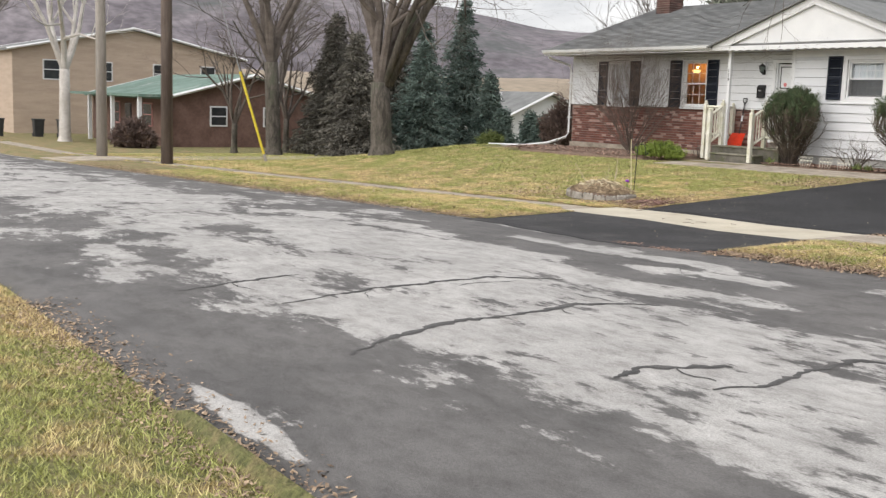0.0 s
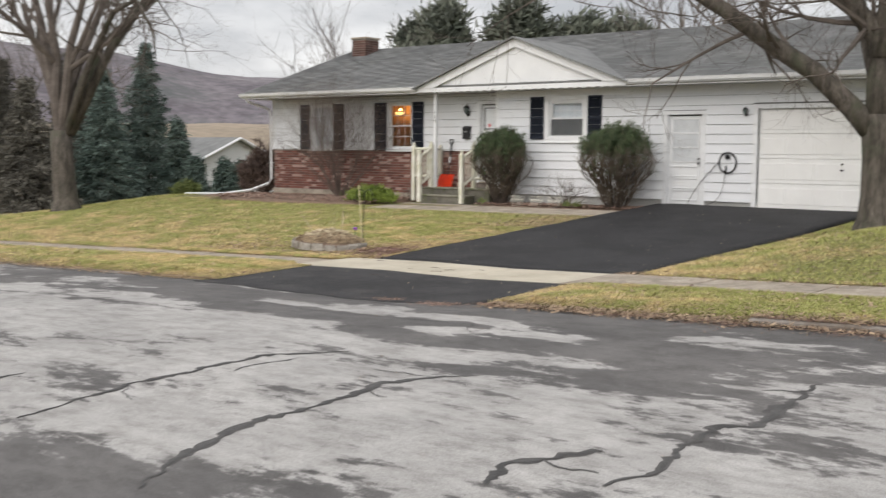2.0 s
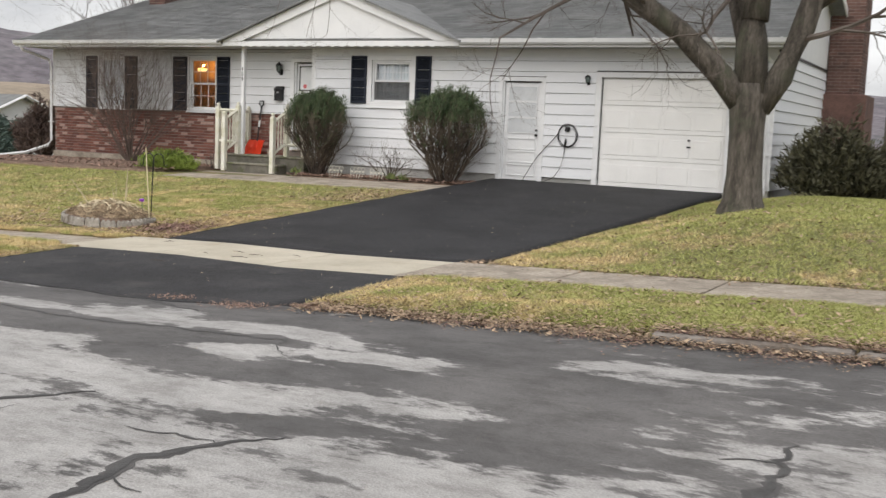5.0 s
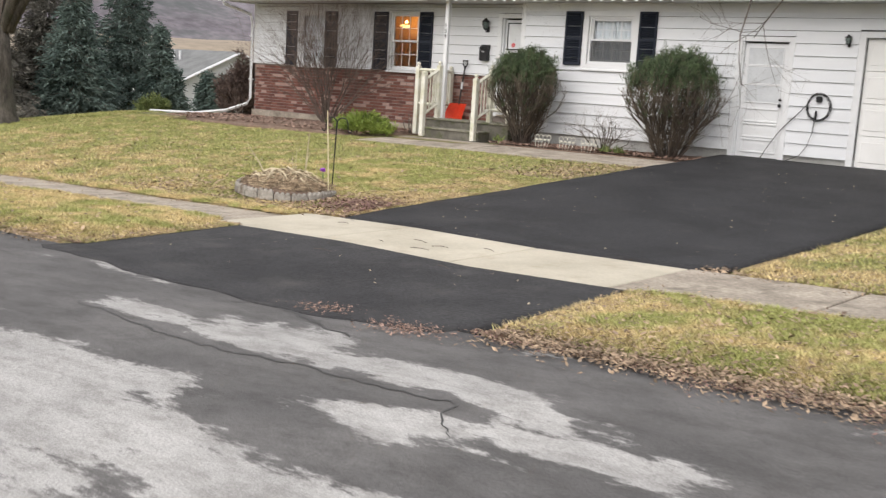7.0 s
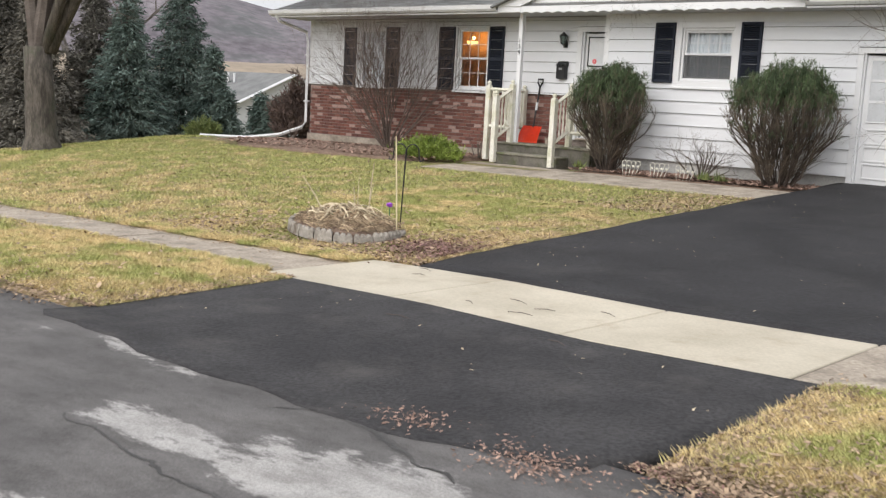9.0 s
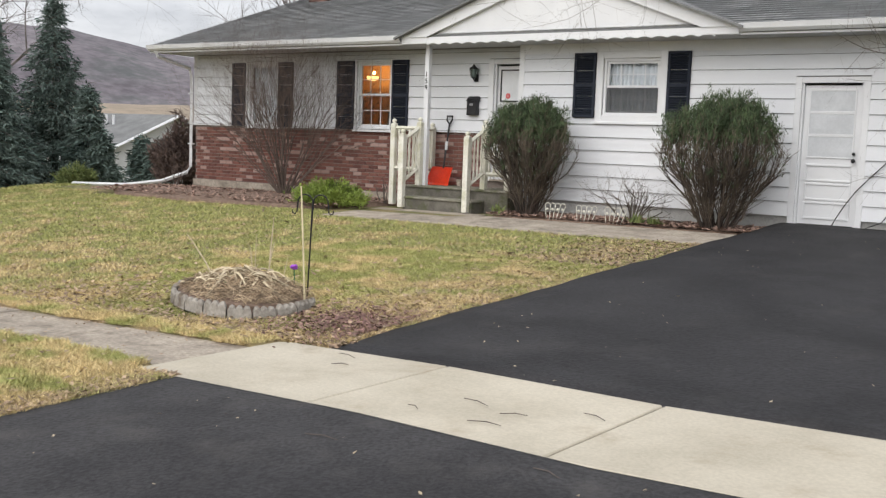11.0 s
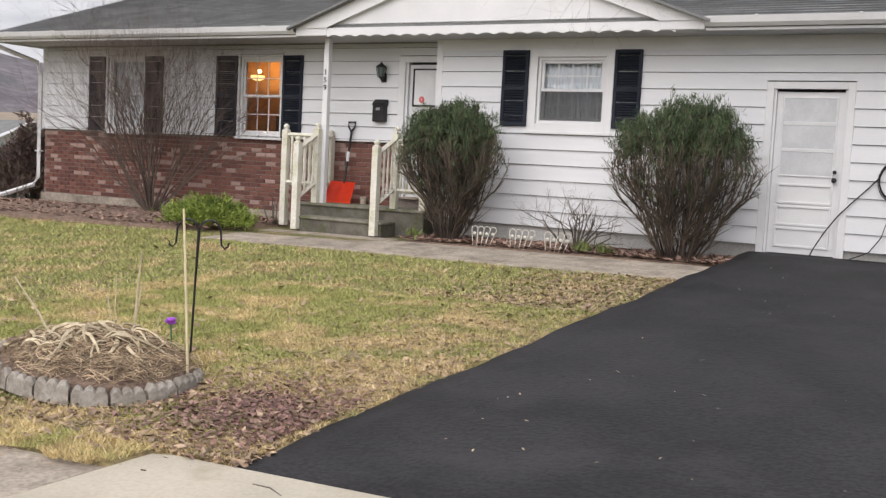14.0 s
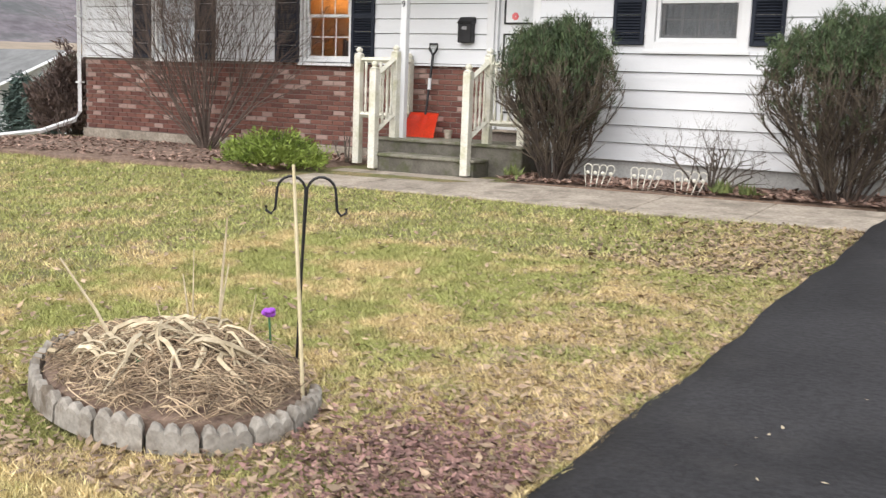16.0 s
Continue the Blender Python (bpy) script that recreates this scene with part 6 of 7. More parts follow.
for i, (x, y, h) in enumerate(((-66, 33, 15), (-57, 36, 14), (-30.5, 52, 15), (-37, 56, 16), (-22.5, 48, 14), (2.5, 42, 11), (6.5, 46, 12), (-62, 12.5, 14), (-70, 14, 15), (-37.4, 40.0, 13))):
    bare_tree("bare_tree", (x, y, gz(x, y) - 0.3), h, 0.24, 70 + i, "bare grey deciduous tree in the distance", limbs=5, fork=0.28, depth=3, twig_mat=M_TWIGFAR, group="bare trees in the distance", kids=4)


M_PINE = surface("pine_needles", (0.075, 0.09, 0.07), (0.155, 0.165, 0.13), 0.7, 12, 0.85, 0.0, island=0.5)


def pine(base, height, radius, seed):
    rs = np.random.RandomState(seed)
    t = thing("pine_tree", "tall dark pine behind the house roof", "tree", base, "pines behind the house")
    x, y, z = base
    part("trunk", tubed([(x, y, z - 0.3), (x + 0.2, y, z + height * 0.5), (x + 0.1, y, z + height * 0.96)], [0.28, 0.18, 0.03], 7), M_BARK, t)
    bm = bmesh.new()
    c, n = [], []
    for k in range(70):
        s = rs.uniform(0.3, 1)
        a = rs.uniform(0, 2 * math.pi)
        r = radius * (1.05 - s) ** 0.6 * rs.uniform(0.4, 1.1)
        p = Vector((x + 0.1, y, z + height * s))
        e = p + Vector((r * math.cos(a), r * math.sin(a), r * rs.uniform(0.05, 0.3)))
        tube(bm, [p, e], [0.06, 0.015], 4, caps=False)
        for _ in range(26):
            q = p.lerp(e, rs.uniform(0.35, 1.05))
            c.append((q.x + rs.normal(0, 0.3), q.y + rs.normal(0, 0.3), q.z + rs.normal(0.1, 0.18)))
            n.append((math.cos(a) * 0.5, math.sin(a) * 0.5, 0.6))
    part("boughwork", bm, M_BARK, t, kind="stuff")
    v, f = needles(c, n, 0.42, seed, count=5)
    leaf_part("needles", v, f, M_PINE, t)


for i, (x, y, h, r) in enumerate(((-32.0, 41.5, 11.5, 3.4), (-29.4, 44.0, 11.4, 3.6), (-34.8, 43.5, 10.8, 3.6), (-36.6, 45.0, 12.4, 3.2), (-31.2, 46.5, 11.8, 3.6), (-27.0, 45.5, 9.6, 3.4), (-24.8, 46.5, 8.4, 3.2))):
    pine((x, y, gz(x, y) - 0.3), h, r, 90 + i)

# poles and guy wire
p1 = thing("utility_pole", "weathered grey utility pole by the side street", "utility pole", (-40.2, 13.6, gz(-40.2, 13.6)))
part("shaft", tubed([(-40.2, 13.6, -1.6), (-40.2, 13.6, 4), (-40.15, 13.6, 11)], [0.21, 0.19, 0.15], 14), M_GREYPOLE, p1, smooth=True)
p2 = thing("utility_pole", "dark brown utility pole on the verge", "utility pole", (-33.0, 13.55, gz(-33.0, 13.55)))
part("shaft", tubed([(-33.0, 13.6, -1.6), (-33.0, 13.6, 4), (-32.95, 13.6, 11)], [0.20, 0.18, 0.14], 14), M_OLDPOLE, p2, smooth=True)
part("cross_arm", boxed(-33.05, -32.9, 12.5, 14.7, 9.6, 9.75, bevel=0.01), M_OLDPOLE, p2)
gw = thing("guy_wire", "steel guy wire with a yellow plastic guard", "guy wire", (-31.4, 16.45, gz(-31.4, 16.45)))
g0, g1 = Vector((-31.4, 16.45, gz(-31.4, 16.45) - 0.1)), Vector((-32.95, 13.75, 9.5))
part("wire", tubed([g0, g1], 0.02, 5), M_WIRE, gw)
part("guard", tubed([g0.lerp(g1, 0.03), g0.lerp(g1, 0.29)], 0.045, 8), M_YELLOW, gw, "yellow plastic guard")
part("anchor", tubed([g0, g0.lerp(g1, 0.035)], 0.055, 8), M_GREYPOLE, gw)
for i, (za, zb, yy) in enumerate(((9.8, 9.8, 12.6), (9.8, 9.8, 14.5), (8.2, 8.4, 13.6))):
    bm = bmesh.new()
    pts = [(-33 + s * 30.5, yy + (12.68 - yy) * s, za + (zb - za) * s - 4 * 0.5 * s * (1 - s)) for s in np.linspace(0, 1, 16)]
    tube(bm, pts, 0.012, 4)
    solo("power_line", bm, M_BLACK, "black overhead cable slung between the poles", "cable", pts[0], "overhead cables")

# side street and far pavement
side = sheet("side_street", np.linspace(-39.8, -35.8, 6), np.linspace(11.2, 60, 40), lambda x, y: ground_z(x, y) + 0.03, M_OLDCON, "pale concrete side street", "road", thick=0.06)

M_TAN = surface("tan_siding", (0.42, 0.33, 0.26), (0.5, 0.40, 0.32), 0.6, 14, 0.8, 0.1, stretch=(1, 1, 6))
M_DARKGLASS = surface("dark_window", (0.03, 0.032, 0.035), (0.05, 0.052, 0.056), 2, 20, 0.12, 0.0)
M_GREENROOF = surface("green_roof_shingle", (0.10, 0.17, 0.14), (0.17, 0.25, 0.215), 0.8, 8, 0.8, 0.3, dirt=(0.36, 0.38, 0.36), dirt_scale=0.7, dirt_at=(0.55, 0.75))
M_FARBRICK = surface("dull_red_brick", (0.13, 0.075, 0.06), (0.19, 0.115, 0.095), 1.2, 9, 0.9, 0.2)
M_PALEPINK = surface("pink_shutter", (0.42, 0.20, 0.19), (0.5, 0.26, 0.25), 2, 20, 0.7, 0.0)


def far_house(name, x0, x1, y0, y1, z0, z1, zr, axis, wall_m, roof_m, label, over=0.4):
    """A gabled house; axis: the way its ridge runs."""
    h = thing(name, label, "house", ((x0 + x1) / 2, (y0 + y1) / 2, z0))
    part("wall", boxed(x0, x1, y0, y1, z0 - 0.5, z1), wall_m, h)
    bm = bmesh.new()
    if axis == "x":
        ym = (y0 + y1) / 2
        s = [(y0 - over, z1 - 0.1), (ym, zr), (y1 + over, z1 - 0.1), (y1 + over, z1 - 0.25), (ym, zr - 0.18), (y0 - over, z1 - 0.25)]
        a, b = [bm.verts.new((x0 - over, *p)) for p in s], [bm.verts.new((x1 + over, *p)) for p in s]
    else:
        xm = (x0 + x1) / 2
        s = [(x0 - over, z1 - 0.1), (xm, zr), (x1 + over, z1 - 0.1), (x1 + over, z1 - 0.25), (xm, zr - 0.18), (x0 - over, z1 - 0.25)]
        a, b = [bm.verts.new((p[0], y0 - over, p[1])) for p in s], [bm.verts.new((p[0], y1 + over, p[1])) for p in s]
    for i in range(6):
        j = (i + 1) % 6
        bm.faces.new((a[i], a[j], b[j], b[i]))
    for q in (a, b):
        bm.faces.new((q[0], q[1], q[4], q[5]))
        bm.faces.new((q[1], q[2], q[3], q[4]))
    part("roof", bm, roof_m, h)
    for e in (0, 1):
        bm = bmesh.new()
        if axis == "x":
            xx = (x0, x1)[e]
            t = [(xx, y0, z1), (xx, y1, z1), (xx, (y0 + y1) / 2, zr - 0.2)]
            off = Vector((-0.03 if e == 0 else 0.03, 0, 0))
            trim = [((x0 - over - 0.03, x1 + over)[e], ya, za, yb, zb) for ya, za, yb, zb in ((y0 - over, z1 - 0.1, (y0 + y1) / 2, zr), (y1 + over, z1 - 0.1, (y0 + y1) / 2, zr))]
        else:
            yy = (y0, y1)[e]
            t = [(x0, yy, z1), (x1, yy, z1), ((x0 + x1) / 2, yy, zr - 0.2)]
            off = Vector((0, -0.03 if e == 0 else 0.03, 0))
            trim = []
        vs = [bm.verts.new(p) for p in t] + [bm.verts.new(Vector(p) + off) for p in t]
        for q in ((0, 1, 2), (5, 4, 3), (0, 3, 4, 1), (1, 4, 5, 2), (2, 5, 3, 0)):
            bm.faces.new([vs[i] for i in q])
        part("gable", bm, wall_m, h)
        for xx, ya, za, yb, zb in trim:
            bm = bmesh.new()
            tube(bm, [(xx + 0.02, ya, za - 0.07), (xx + 0.02, yb, zb - 0.07)], 0.09, 4)
            part("rake_board", bm, M_WHITE, h)
    return h


def far_window(h, face, u0, u1, z0, z1, at, frame_m=None, glass=None):
    """A framed window on a face: 'x' looks along +x at x = at, 'y' along -y at y = at."""
    if face == "x":
        w = part("window", boxed(at + 0.0, at + 0.05, u0 - 0.08, u1 + 0.08, z0 - 0.08, z1 + 0.08), frame_m or M_WHITE, h)
        part("pane", boxed(at + 0.05, at + 0.06, u0, u1, z0, z1), glass or M_DARKGLASS, w)
        part("bar", boxed(at + 0.06, at + 0.07, u0, u1, (z0 + z1) / 2 - 0.03, (z0 + z1) / 2 + 0.03), frame_m or M_WHITE, w)
    else:
        w = part("window", boxed(u0 - 0.08, u1 + 0.08, at - 0.05, at, z0 - 0.08, z1 + 0.08), frame_m or M_WHITE, h)
        part("pane", boxed(u0, u1, at - 0.06, at - 0.05, z0, z1), glass or M_DARKGLASS, w)
        part("bar", boxed(u0, u1, at - 0.07, at - 0.06, (z0 + z1) / 2 - 0.03, (z0 + z1) / 2 + 0.03), frame_m or M_WHITE, w)


gh = far_house("brick_house", -65, -51.5, 20.4, 29.4, -1.5, 1.15, 2.35, "x", M_FARBRICK, M_GREENROOF, "low red brick house with a green roof")
for u in (22.6, 25.6):
    far_window(gh, "x", u, u + 0.8, -0.35, 0.55, -51.5)
part("corner_post", boxed(-51.48, -51.3, 20.2, 20.42, -1.5, 1.1), M_WHITE, gh)
for u in (-63.5, -61.0, -55.5):
    far_window(gh, "y", u, u + 1.3, -0.5, 0.6, 20.4, M_PALEPINK)
part("porch_roof", boxed(-65, -51, 18.6, 20.4, 1.0, 1.14), M_GREENROOF, gh)
for x in (-64.5, -60, -55.8, -51.4):
    part("porch_post", boxed(x - 0.09, x + 0.09, 18.7, 18.88, -1.5, 1.0), M_WHITE, gh)
part("front_door", boxed(-58.6, -57.6, 20.33, 20.4, -1.4, 0.6), M_DARKGLASS, gh)
th = far_house("tan_house", -88, -73, 17.5, 33.5, -2.0, 3.9, 5.6, "x", M_TAN, M_ROOF, "two-storey tan house behind the brick one")
for u in (19.5, 23.0, 27.0, 30.5):
    far_window(th, "x", u, u + 1.0, 1.9, 3.1, -73)
far_house("grey_house", -100, -90, 8, 20, -2.2, 2.2, 4.0, "x", M_OLDCON, M_ROOF, "pale grey house far down the street")
wh = far_house("white_house", -66, -50.8, 41.2, 48.4, -4.6, 0.45, 2.05, "x", M_WHITE, M_ROOF, "white gabled house down the slope")
far_window(wh, "x", 44.3, 45.3, -0.7, 0.4, -50.8)
for x in (-54.0, -54.6, -59.0):
    part("vent_pipe", tubed([(x, 43.4, 1.0), (x, 43.4, 1.95)], 0.07, 8), M_WHITE, wh)
far_house("grey_roof_house", -75, -58, 44, 52, -5, -0.4, 1.9, "x", M_TAN, M_ROOF, "long low house with a grey roof in the valley")

M_BIN = surface("dark_bin_plastic", (0.02, 0.022, 0.024), (0.035, 0.037, 0.04), 3, 40, 0.6, 0.1)
binn = thing("wheelie_bin", "black wheeled rubbish bin at the kerb", "bin", (-66.5, 15.2, gz(-66.5, 15.2)), "bins at the kerb")
bz = gz(-66.5, 15.2)
bm = bmesh.new()
box(bm, -66.8, -66.2, 14.9, 15.5, bz, bz + 1.0)
for v in bm.verts:
    if v.co.z < bz + 0.5:
        v.co.x, v.co.y = -66.5 + (v.co.x + 66.5) * 0.8, 15.2 + (v.co.y - 15.2) * 0.8
part("body", bm, M_BIN, binn)
part("lid", boxed(-66.84, -66.16, 14.86, 15.54, bz + 1.0, bz + 1.08, bevel=0.02), M_BIN, binn)
for s in (-0.25, 0.25):
    part("wheel", tubed([(-66.78, 15.2 + s - 0.03, bz + 0.12), (-66.78, 15.2 + s + 0.03, bz + 0.12)], 0.12, 12), M_BIN, binn)
for x, y in ((-66.0, 17.4), (-65.0, 18.6)):
    copy_thing(binn, Matrix.Translation((x, y, gz(x, y))))
M_BROWNBUSH = surface("brown_bush_twigs", (0.10, 0.07, 0.06), (0.16, 0.11, 0.095), 5, 40, 0.9, 0.0, island=0.4)
low_evergreen(-50.5, 18.2, gz(-50.5, 18.2), 1.1, 1.0, 1.5, 34, "rounded brown bush at the house corner", M_BROWNBUSH, size=0.2, n=1500)

# fence and hedge at the right back
M_FENCEWOOD = surface("dark_fence_wood", (0.04, 0.035, 0.032), (0.075, 0.065, 0.058), 2, 20, 0.9, 0.3, vary=0.2)
fn = thing("board_fence", "dark weathered board fence at the back of the plot", "fence", (-1, 36, 0.0))
for i in range(44):
    x = -5.4 + i * 0.31
    part("board", boxed(x, x + 0.28, 36.0, 36.03, -0.1, 2.55 + 0.03 * math.sin(i * 1.7)), M_FENCEWOOD, fn)
part("rail", boxed(-5.4, 8.3, 36.03, 36.08, 0.5, 0.6), M_FENCEWOOD, fn)
part("rail", boxed(-5.4, 8.3, 36.03, 36.08, 1.5, 1.6), M_FENCEWOOD, fn)
low_evergreen(-27.5, 26.0, gz(-27.5, 26.0), 0.8, 0.8, 1.9, 44, "tall brown vine-covered bush beyond the brick corner", M_BROWNBUSH, size=0.13, n=1800)

# hills and fields
# bluish distance haze is mixed into the woodland colour of both ridges
M_HILL = surface("hazy_winter_wood", (0.115, 0.102, 0.118), (0.20, 0.18, 0.195), 0.012, 0.08, 0.98, 0.0, grain_by=0.35, dirt=(0.075, 0.085, 0.085), dirt_scale=0.006, dirt_at=(0.5, 0.68))
M_FIELD = surface("dry_field", (0.25, 0.205, 0.155), (0.32, 0.26, 0.195), 0.01, 0.2, 0.98, 0.0)


def ridge(name, dist, centre, width, heights, material, label, category, foot=-12.0, depth=200.0):
    """A long hill at a distance; heights: its skyline, evenly spaced from one end to the other; centre, width: degrees from +y, turning to -x."""
    bm = bmesh.new()
    n = 90
    rows = []
    for i in range(n + 1):
        s = i / n
        a = radians(centre - width / 2 + width * s)
        k = s * (len(heights) - 1)
        j = min(int(k), len(heights) - 2)
        u = k - j
        u = u * u * (3 - 2 * u)
        h = heights[j] * (1 - u) + heights[j + 1] * u + noise.noise((i * 0.35, dist, 0)) * 0.018 * abs(heights[j] - foot) + noise.noise((i * 1.3, dist, 5)) * 0.012 * abs(heights[j] - foot)
        row = []
        for m in range(7):
            w = m / 6
            r = dist + depth * w
            row.append(bm.verts.new((-5 - r * math.sin(a), 8 + r * math.cos(a), foot + (h - foot) * math.sin(w * math.pi / 2) ** 1.1 + noise.noise((i * 0.5, w * 4, dist)) * 0.03 * (h - foot) * (0 < m < 6))))
        rows.append(row)
    for r, q in zip(rows, rows[1:]):
        for m in range(6):
            bm.faces.new((r[m], q[m], q[m + 1], r[m + 1]))
    return solo(name, bm, material, label, category, kind="structure", smooth=True)


ridge("hill", 900, 62, 80, [80, 84, 88, 93, 122, 138, 150, 160, 165, 165], M_HILL, "wooded grey-purple winter hillside", "hill", depth=500)
ridge("hill_far", 1700, 30, 100, [70, 85, 110, 130, 150, 170, 190], M_HILL, "far wooded ridge under the cloud", "hill", depth=600)
ridge("field", 330, 60, 70, [10, 12, 13, 12, 13, 13, 12], M_FIELD, "dry straw-coloured field at the foot of the hill", "field", foot=-12, depth=160)


# ---- pieces: boards, bricks, slabs, kerbs ----
def wedge(length, height, thick, thin):
    """One clapboard: thick at its lower edge, thin above."""
    me = bpy.data.meshes.new("siding_board")
    l, h = length, height
    # slit under the board where the dark wall stands in for shadow
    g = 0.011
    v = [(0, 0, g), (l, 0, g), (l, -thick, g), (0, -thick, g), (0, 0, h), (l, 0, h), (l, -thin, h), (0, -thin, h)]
    me.from_pydata(v, [], [(3, 2, 6, 7), (3, 0, 1, 2), (4, 7, 6, 5), (0, 3, 7, 4), (1, 5, 6, 2), (0, 4, 5, 1)])
    me.materials.append(M_SIDING)
    return me


BOARD = {}


def clad(wall, x0, x1, y, z0, z1, step, holes, rot=0.0, origin=None):
    z = z0
    while z < z1 - 0.02:
        top = min(z + step, z1)
        strips = [(x0, x1, z, top)]
        for a, b, c, d in holes:
            cut = []
            for p, q, lo, hi in strips:
                if a >= q or b <= p or c >= hi - 0.01 or d <= lo + 0.01:
                    cut.append((p, q, lo, hi))
                    continue
                cut += [(p, min(q, a), lo, hi), (max(p, b), q, lo, hi), (max(p, a), min(q, b), max(d, lo), hi), (max(p, a), min(q, b), lo, min(c, hi))]
            strips = [r for r in cut if r[1] - r[0] > 0.03 and r[3] - r[2] > 0.025]
        for p, q, lo, hi in strips:
            key = (round(q - p, 3), round(hi - lo, 3))
            if key not in BOARD:
                BOARD[key] = wedge(q - p, hi - lo + 0.004, 0.036, 0.012)
            ob = new("siding_board", BOARD[key])
            ob.parent = wall
            if rot:
                ob.location = Vector((origin, p, lo)) - BASE[wall.name]
                ob.rotation_euler = (0, 0, rot)
            else:
                ob.location = Vector((p, y, lo)) - BASE[wall.name]
        z = top


def grown(h, m, top=None):
    return (h[0] - m, h[1] + m, h[2] - m, h[3] + (m if top is None else top))


clad(wall_r, -16.30, HX1 - 0.09, R, 0.255, 2.68, 0.2125, [grown(WIN_R, 0.11), grown(SIDE_DOOR, 0.09), grown(GARAGE, 0.11)])
clad(wall_l, HX0 + 0.09, -16.38, L, 1.36, 2.84, 0.2, [grown(WIN_LIT, 0.03), grown(WIN_FAR, 0.03), (FRONT_DOOR[0] - 0.11, -16.1, 0, FRONT_DOOR[3] + 0.09)])
clad(wall_e, R + 0.02, HBACK, 0, 0.25, 2.80, 0.2125, [], rot=radians(90), origin=HX1)
part("water_table", boxed(HX0 - 0.02, -17.22, L - 0.035, L, 1.335, 1.362, bevel=0.004), M_WHITE, house)

# bricks: the stretch nearest the steps piece by piece, the rest in one mesh
BW, BH, BJ = 0.196, 0.059, 0.0125
brick_me = finish(boxed(0, BW, -0.012, 0.03, 0, BH, bevel=0.004), "brick")
brick_me.materials.append(M_BRICK)
half_me = finish(boxed(0, BW / 2 - 0.006, -0.012, 0.03, 0, BH, bevel=0.004), "brick_half")
half_me.materials.append(M_BRICK)
far_bricks = bmesh.new()
row, z, count = 0, 0.165, 0
rng = random.Random(77)
while z < 1.30:
    x = -17.24 - (BW / 2 if row % 2 else 0) - BW
    if row % 2:
        ob = new("brick", half_me)
        ob.parent, ob.location = brick_wall, Vector((x + BW + BJ * 0.5, L + 0.03, z)) - BASE[brick_wall.name]
    while x > HX0 - 0.05:
        xa = max(x, HX0 + 0.002)
        if x > -20.9 and count < 290 and xa == x:
            ob = new("brick", brick_me)
            ob.parent = brick_wall
            ob.location = Vector((x, L + 0.03 + rng.uniform(-0.002, 0.002), z)) - BASE[brick_wall.name]
            count += 1
        elif x + BW > HX0 + 0.05:
            box(far_bricks, xa, x + BW, L + 0.018, L + 0.06, z, z + BH)
        x -= BW + BJ
    z += BH + BJ
    row += 1
part("bricks", far_bricks, M_BRICKS, brick_wall, kind="stuff")
x = -17.3
while x > HX0:
    ob = new("brick", half_me)
    ob.parent, ob.location = brick_wall, Vector((x - 0.07, L + 0.03, z - 0.0)) - BASE[brick_wall.name]
    ob.rotation_euler = (0, 0, 0)
    ob.scale = (0.68, 1.5, 0.62)
    x -= 0.0735
    if x < -20.9:
        break

# pavement slabs
pave = sheet("pavement", np.linspace(-60, 28, 90), np.array([WALK_NEAR + 0.02, WALK_FAR - 0.02]), lambda x, y: ground_z(x, 13.6) - 0.075, M_OLDCON, "concrete pavement of square slabs, new and pale across the driveway", "pavement")
rng = random.Random(5)
NEW0, NEWW = -12.45, 1.6
slab_x = [NEW0 + NEWW * k for k in range(4)]
x = NEW0
while x > -58:
    x -= 1.52
    slab_x.insert(0, x)
x = slab_x[-1]
while x < 26:
    x += 1.52
    slab_x.append(x)
for xa, xb in zip(slab_x, slab_x[1:]):
    fresh = NEW0 - 0.1 < xa < NEW0 + NEWW * 2.5
    bm = bmesh.new()
    g = 0.008 if fresh else 0.012
    zc = lambda xx: float(-0.362 - drop(xx) + climb(xx, 13.6))
    tilt, lift = (0.0, 0.0) if fresh else (rng.uniform(-0.008, 0.008), rng.uniform(-0.012, 0.004))
    old = xa < NEW0 - 0.1
    box(bm, xa + g, xb - g, OLD_NEAR if old else WALK_NEAR, OLD_FAR if old else WALK_FAR, -0.09, 0, bevel=0.008)
    for v in bm.verts:
        v.co.z += zc(v.co.x) + lift + tilt * (v.co.y - 13.6)
    part("slab", bm, M_NEWCON if fresh else M_OLDCON, pave, "pale new concrete" if fresh else "")

# garden walk to the steps
gw2 = sheet("garden_walk", np.linspace(-18.55, -11.85, 12), np.array([21.42, 22.62]), lambda x, y: ground_z(x, y) - 0.06, M_OLDCON, "worn grey concrete garden walk to the steps", "garden path")
x = -18.6
while x < -11.9:
    xb = min(x + 1.13, -11.78)
    bm = bmesh.new()
    last = x < -16.4
    box(bm, x + 0.006, xb - 0.006, 21.36 + 0.06 * math.sin(x), 22.9 if last else 22.6, -0.08, 0.02, bevel=0.008)
    for v in bm.verts:
        v.co.z += gz(v.co.x, min(v.co.y, 22.4))
    part("slab", bm, M_OLDCON, gw2)
    x = xb

# kerb stones
kerb = sheet("kerb", np.linspace(-60, 28, 60), np.array([ROAD_FAR + 0.01, ROAD_FAR + 0.12]), lambda x, y: ground_z(x, 11.5) - 0.10, M_KERB, "low worn stone kerb half buried in leaves", "kerb")
rng = random.Random(9)
x = -58.0
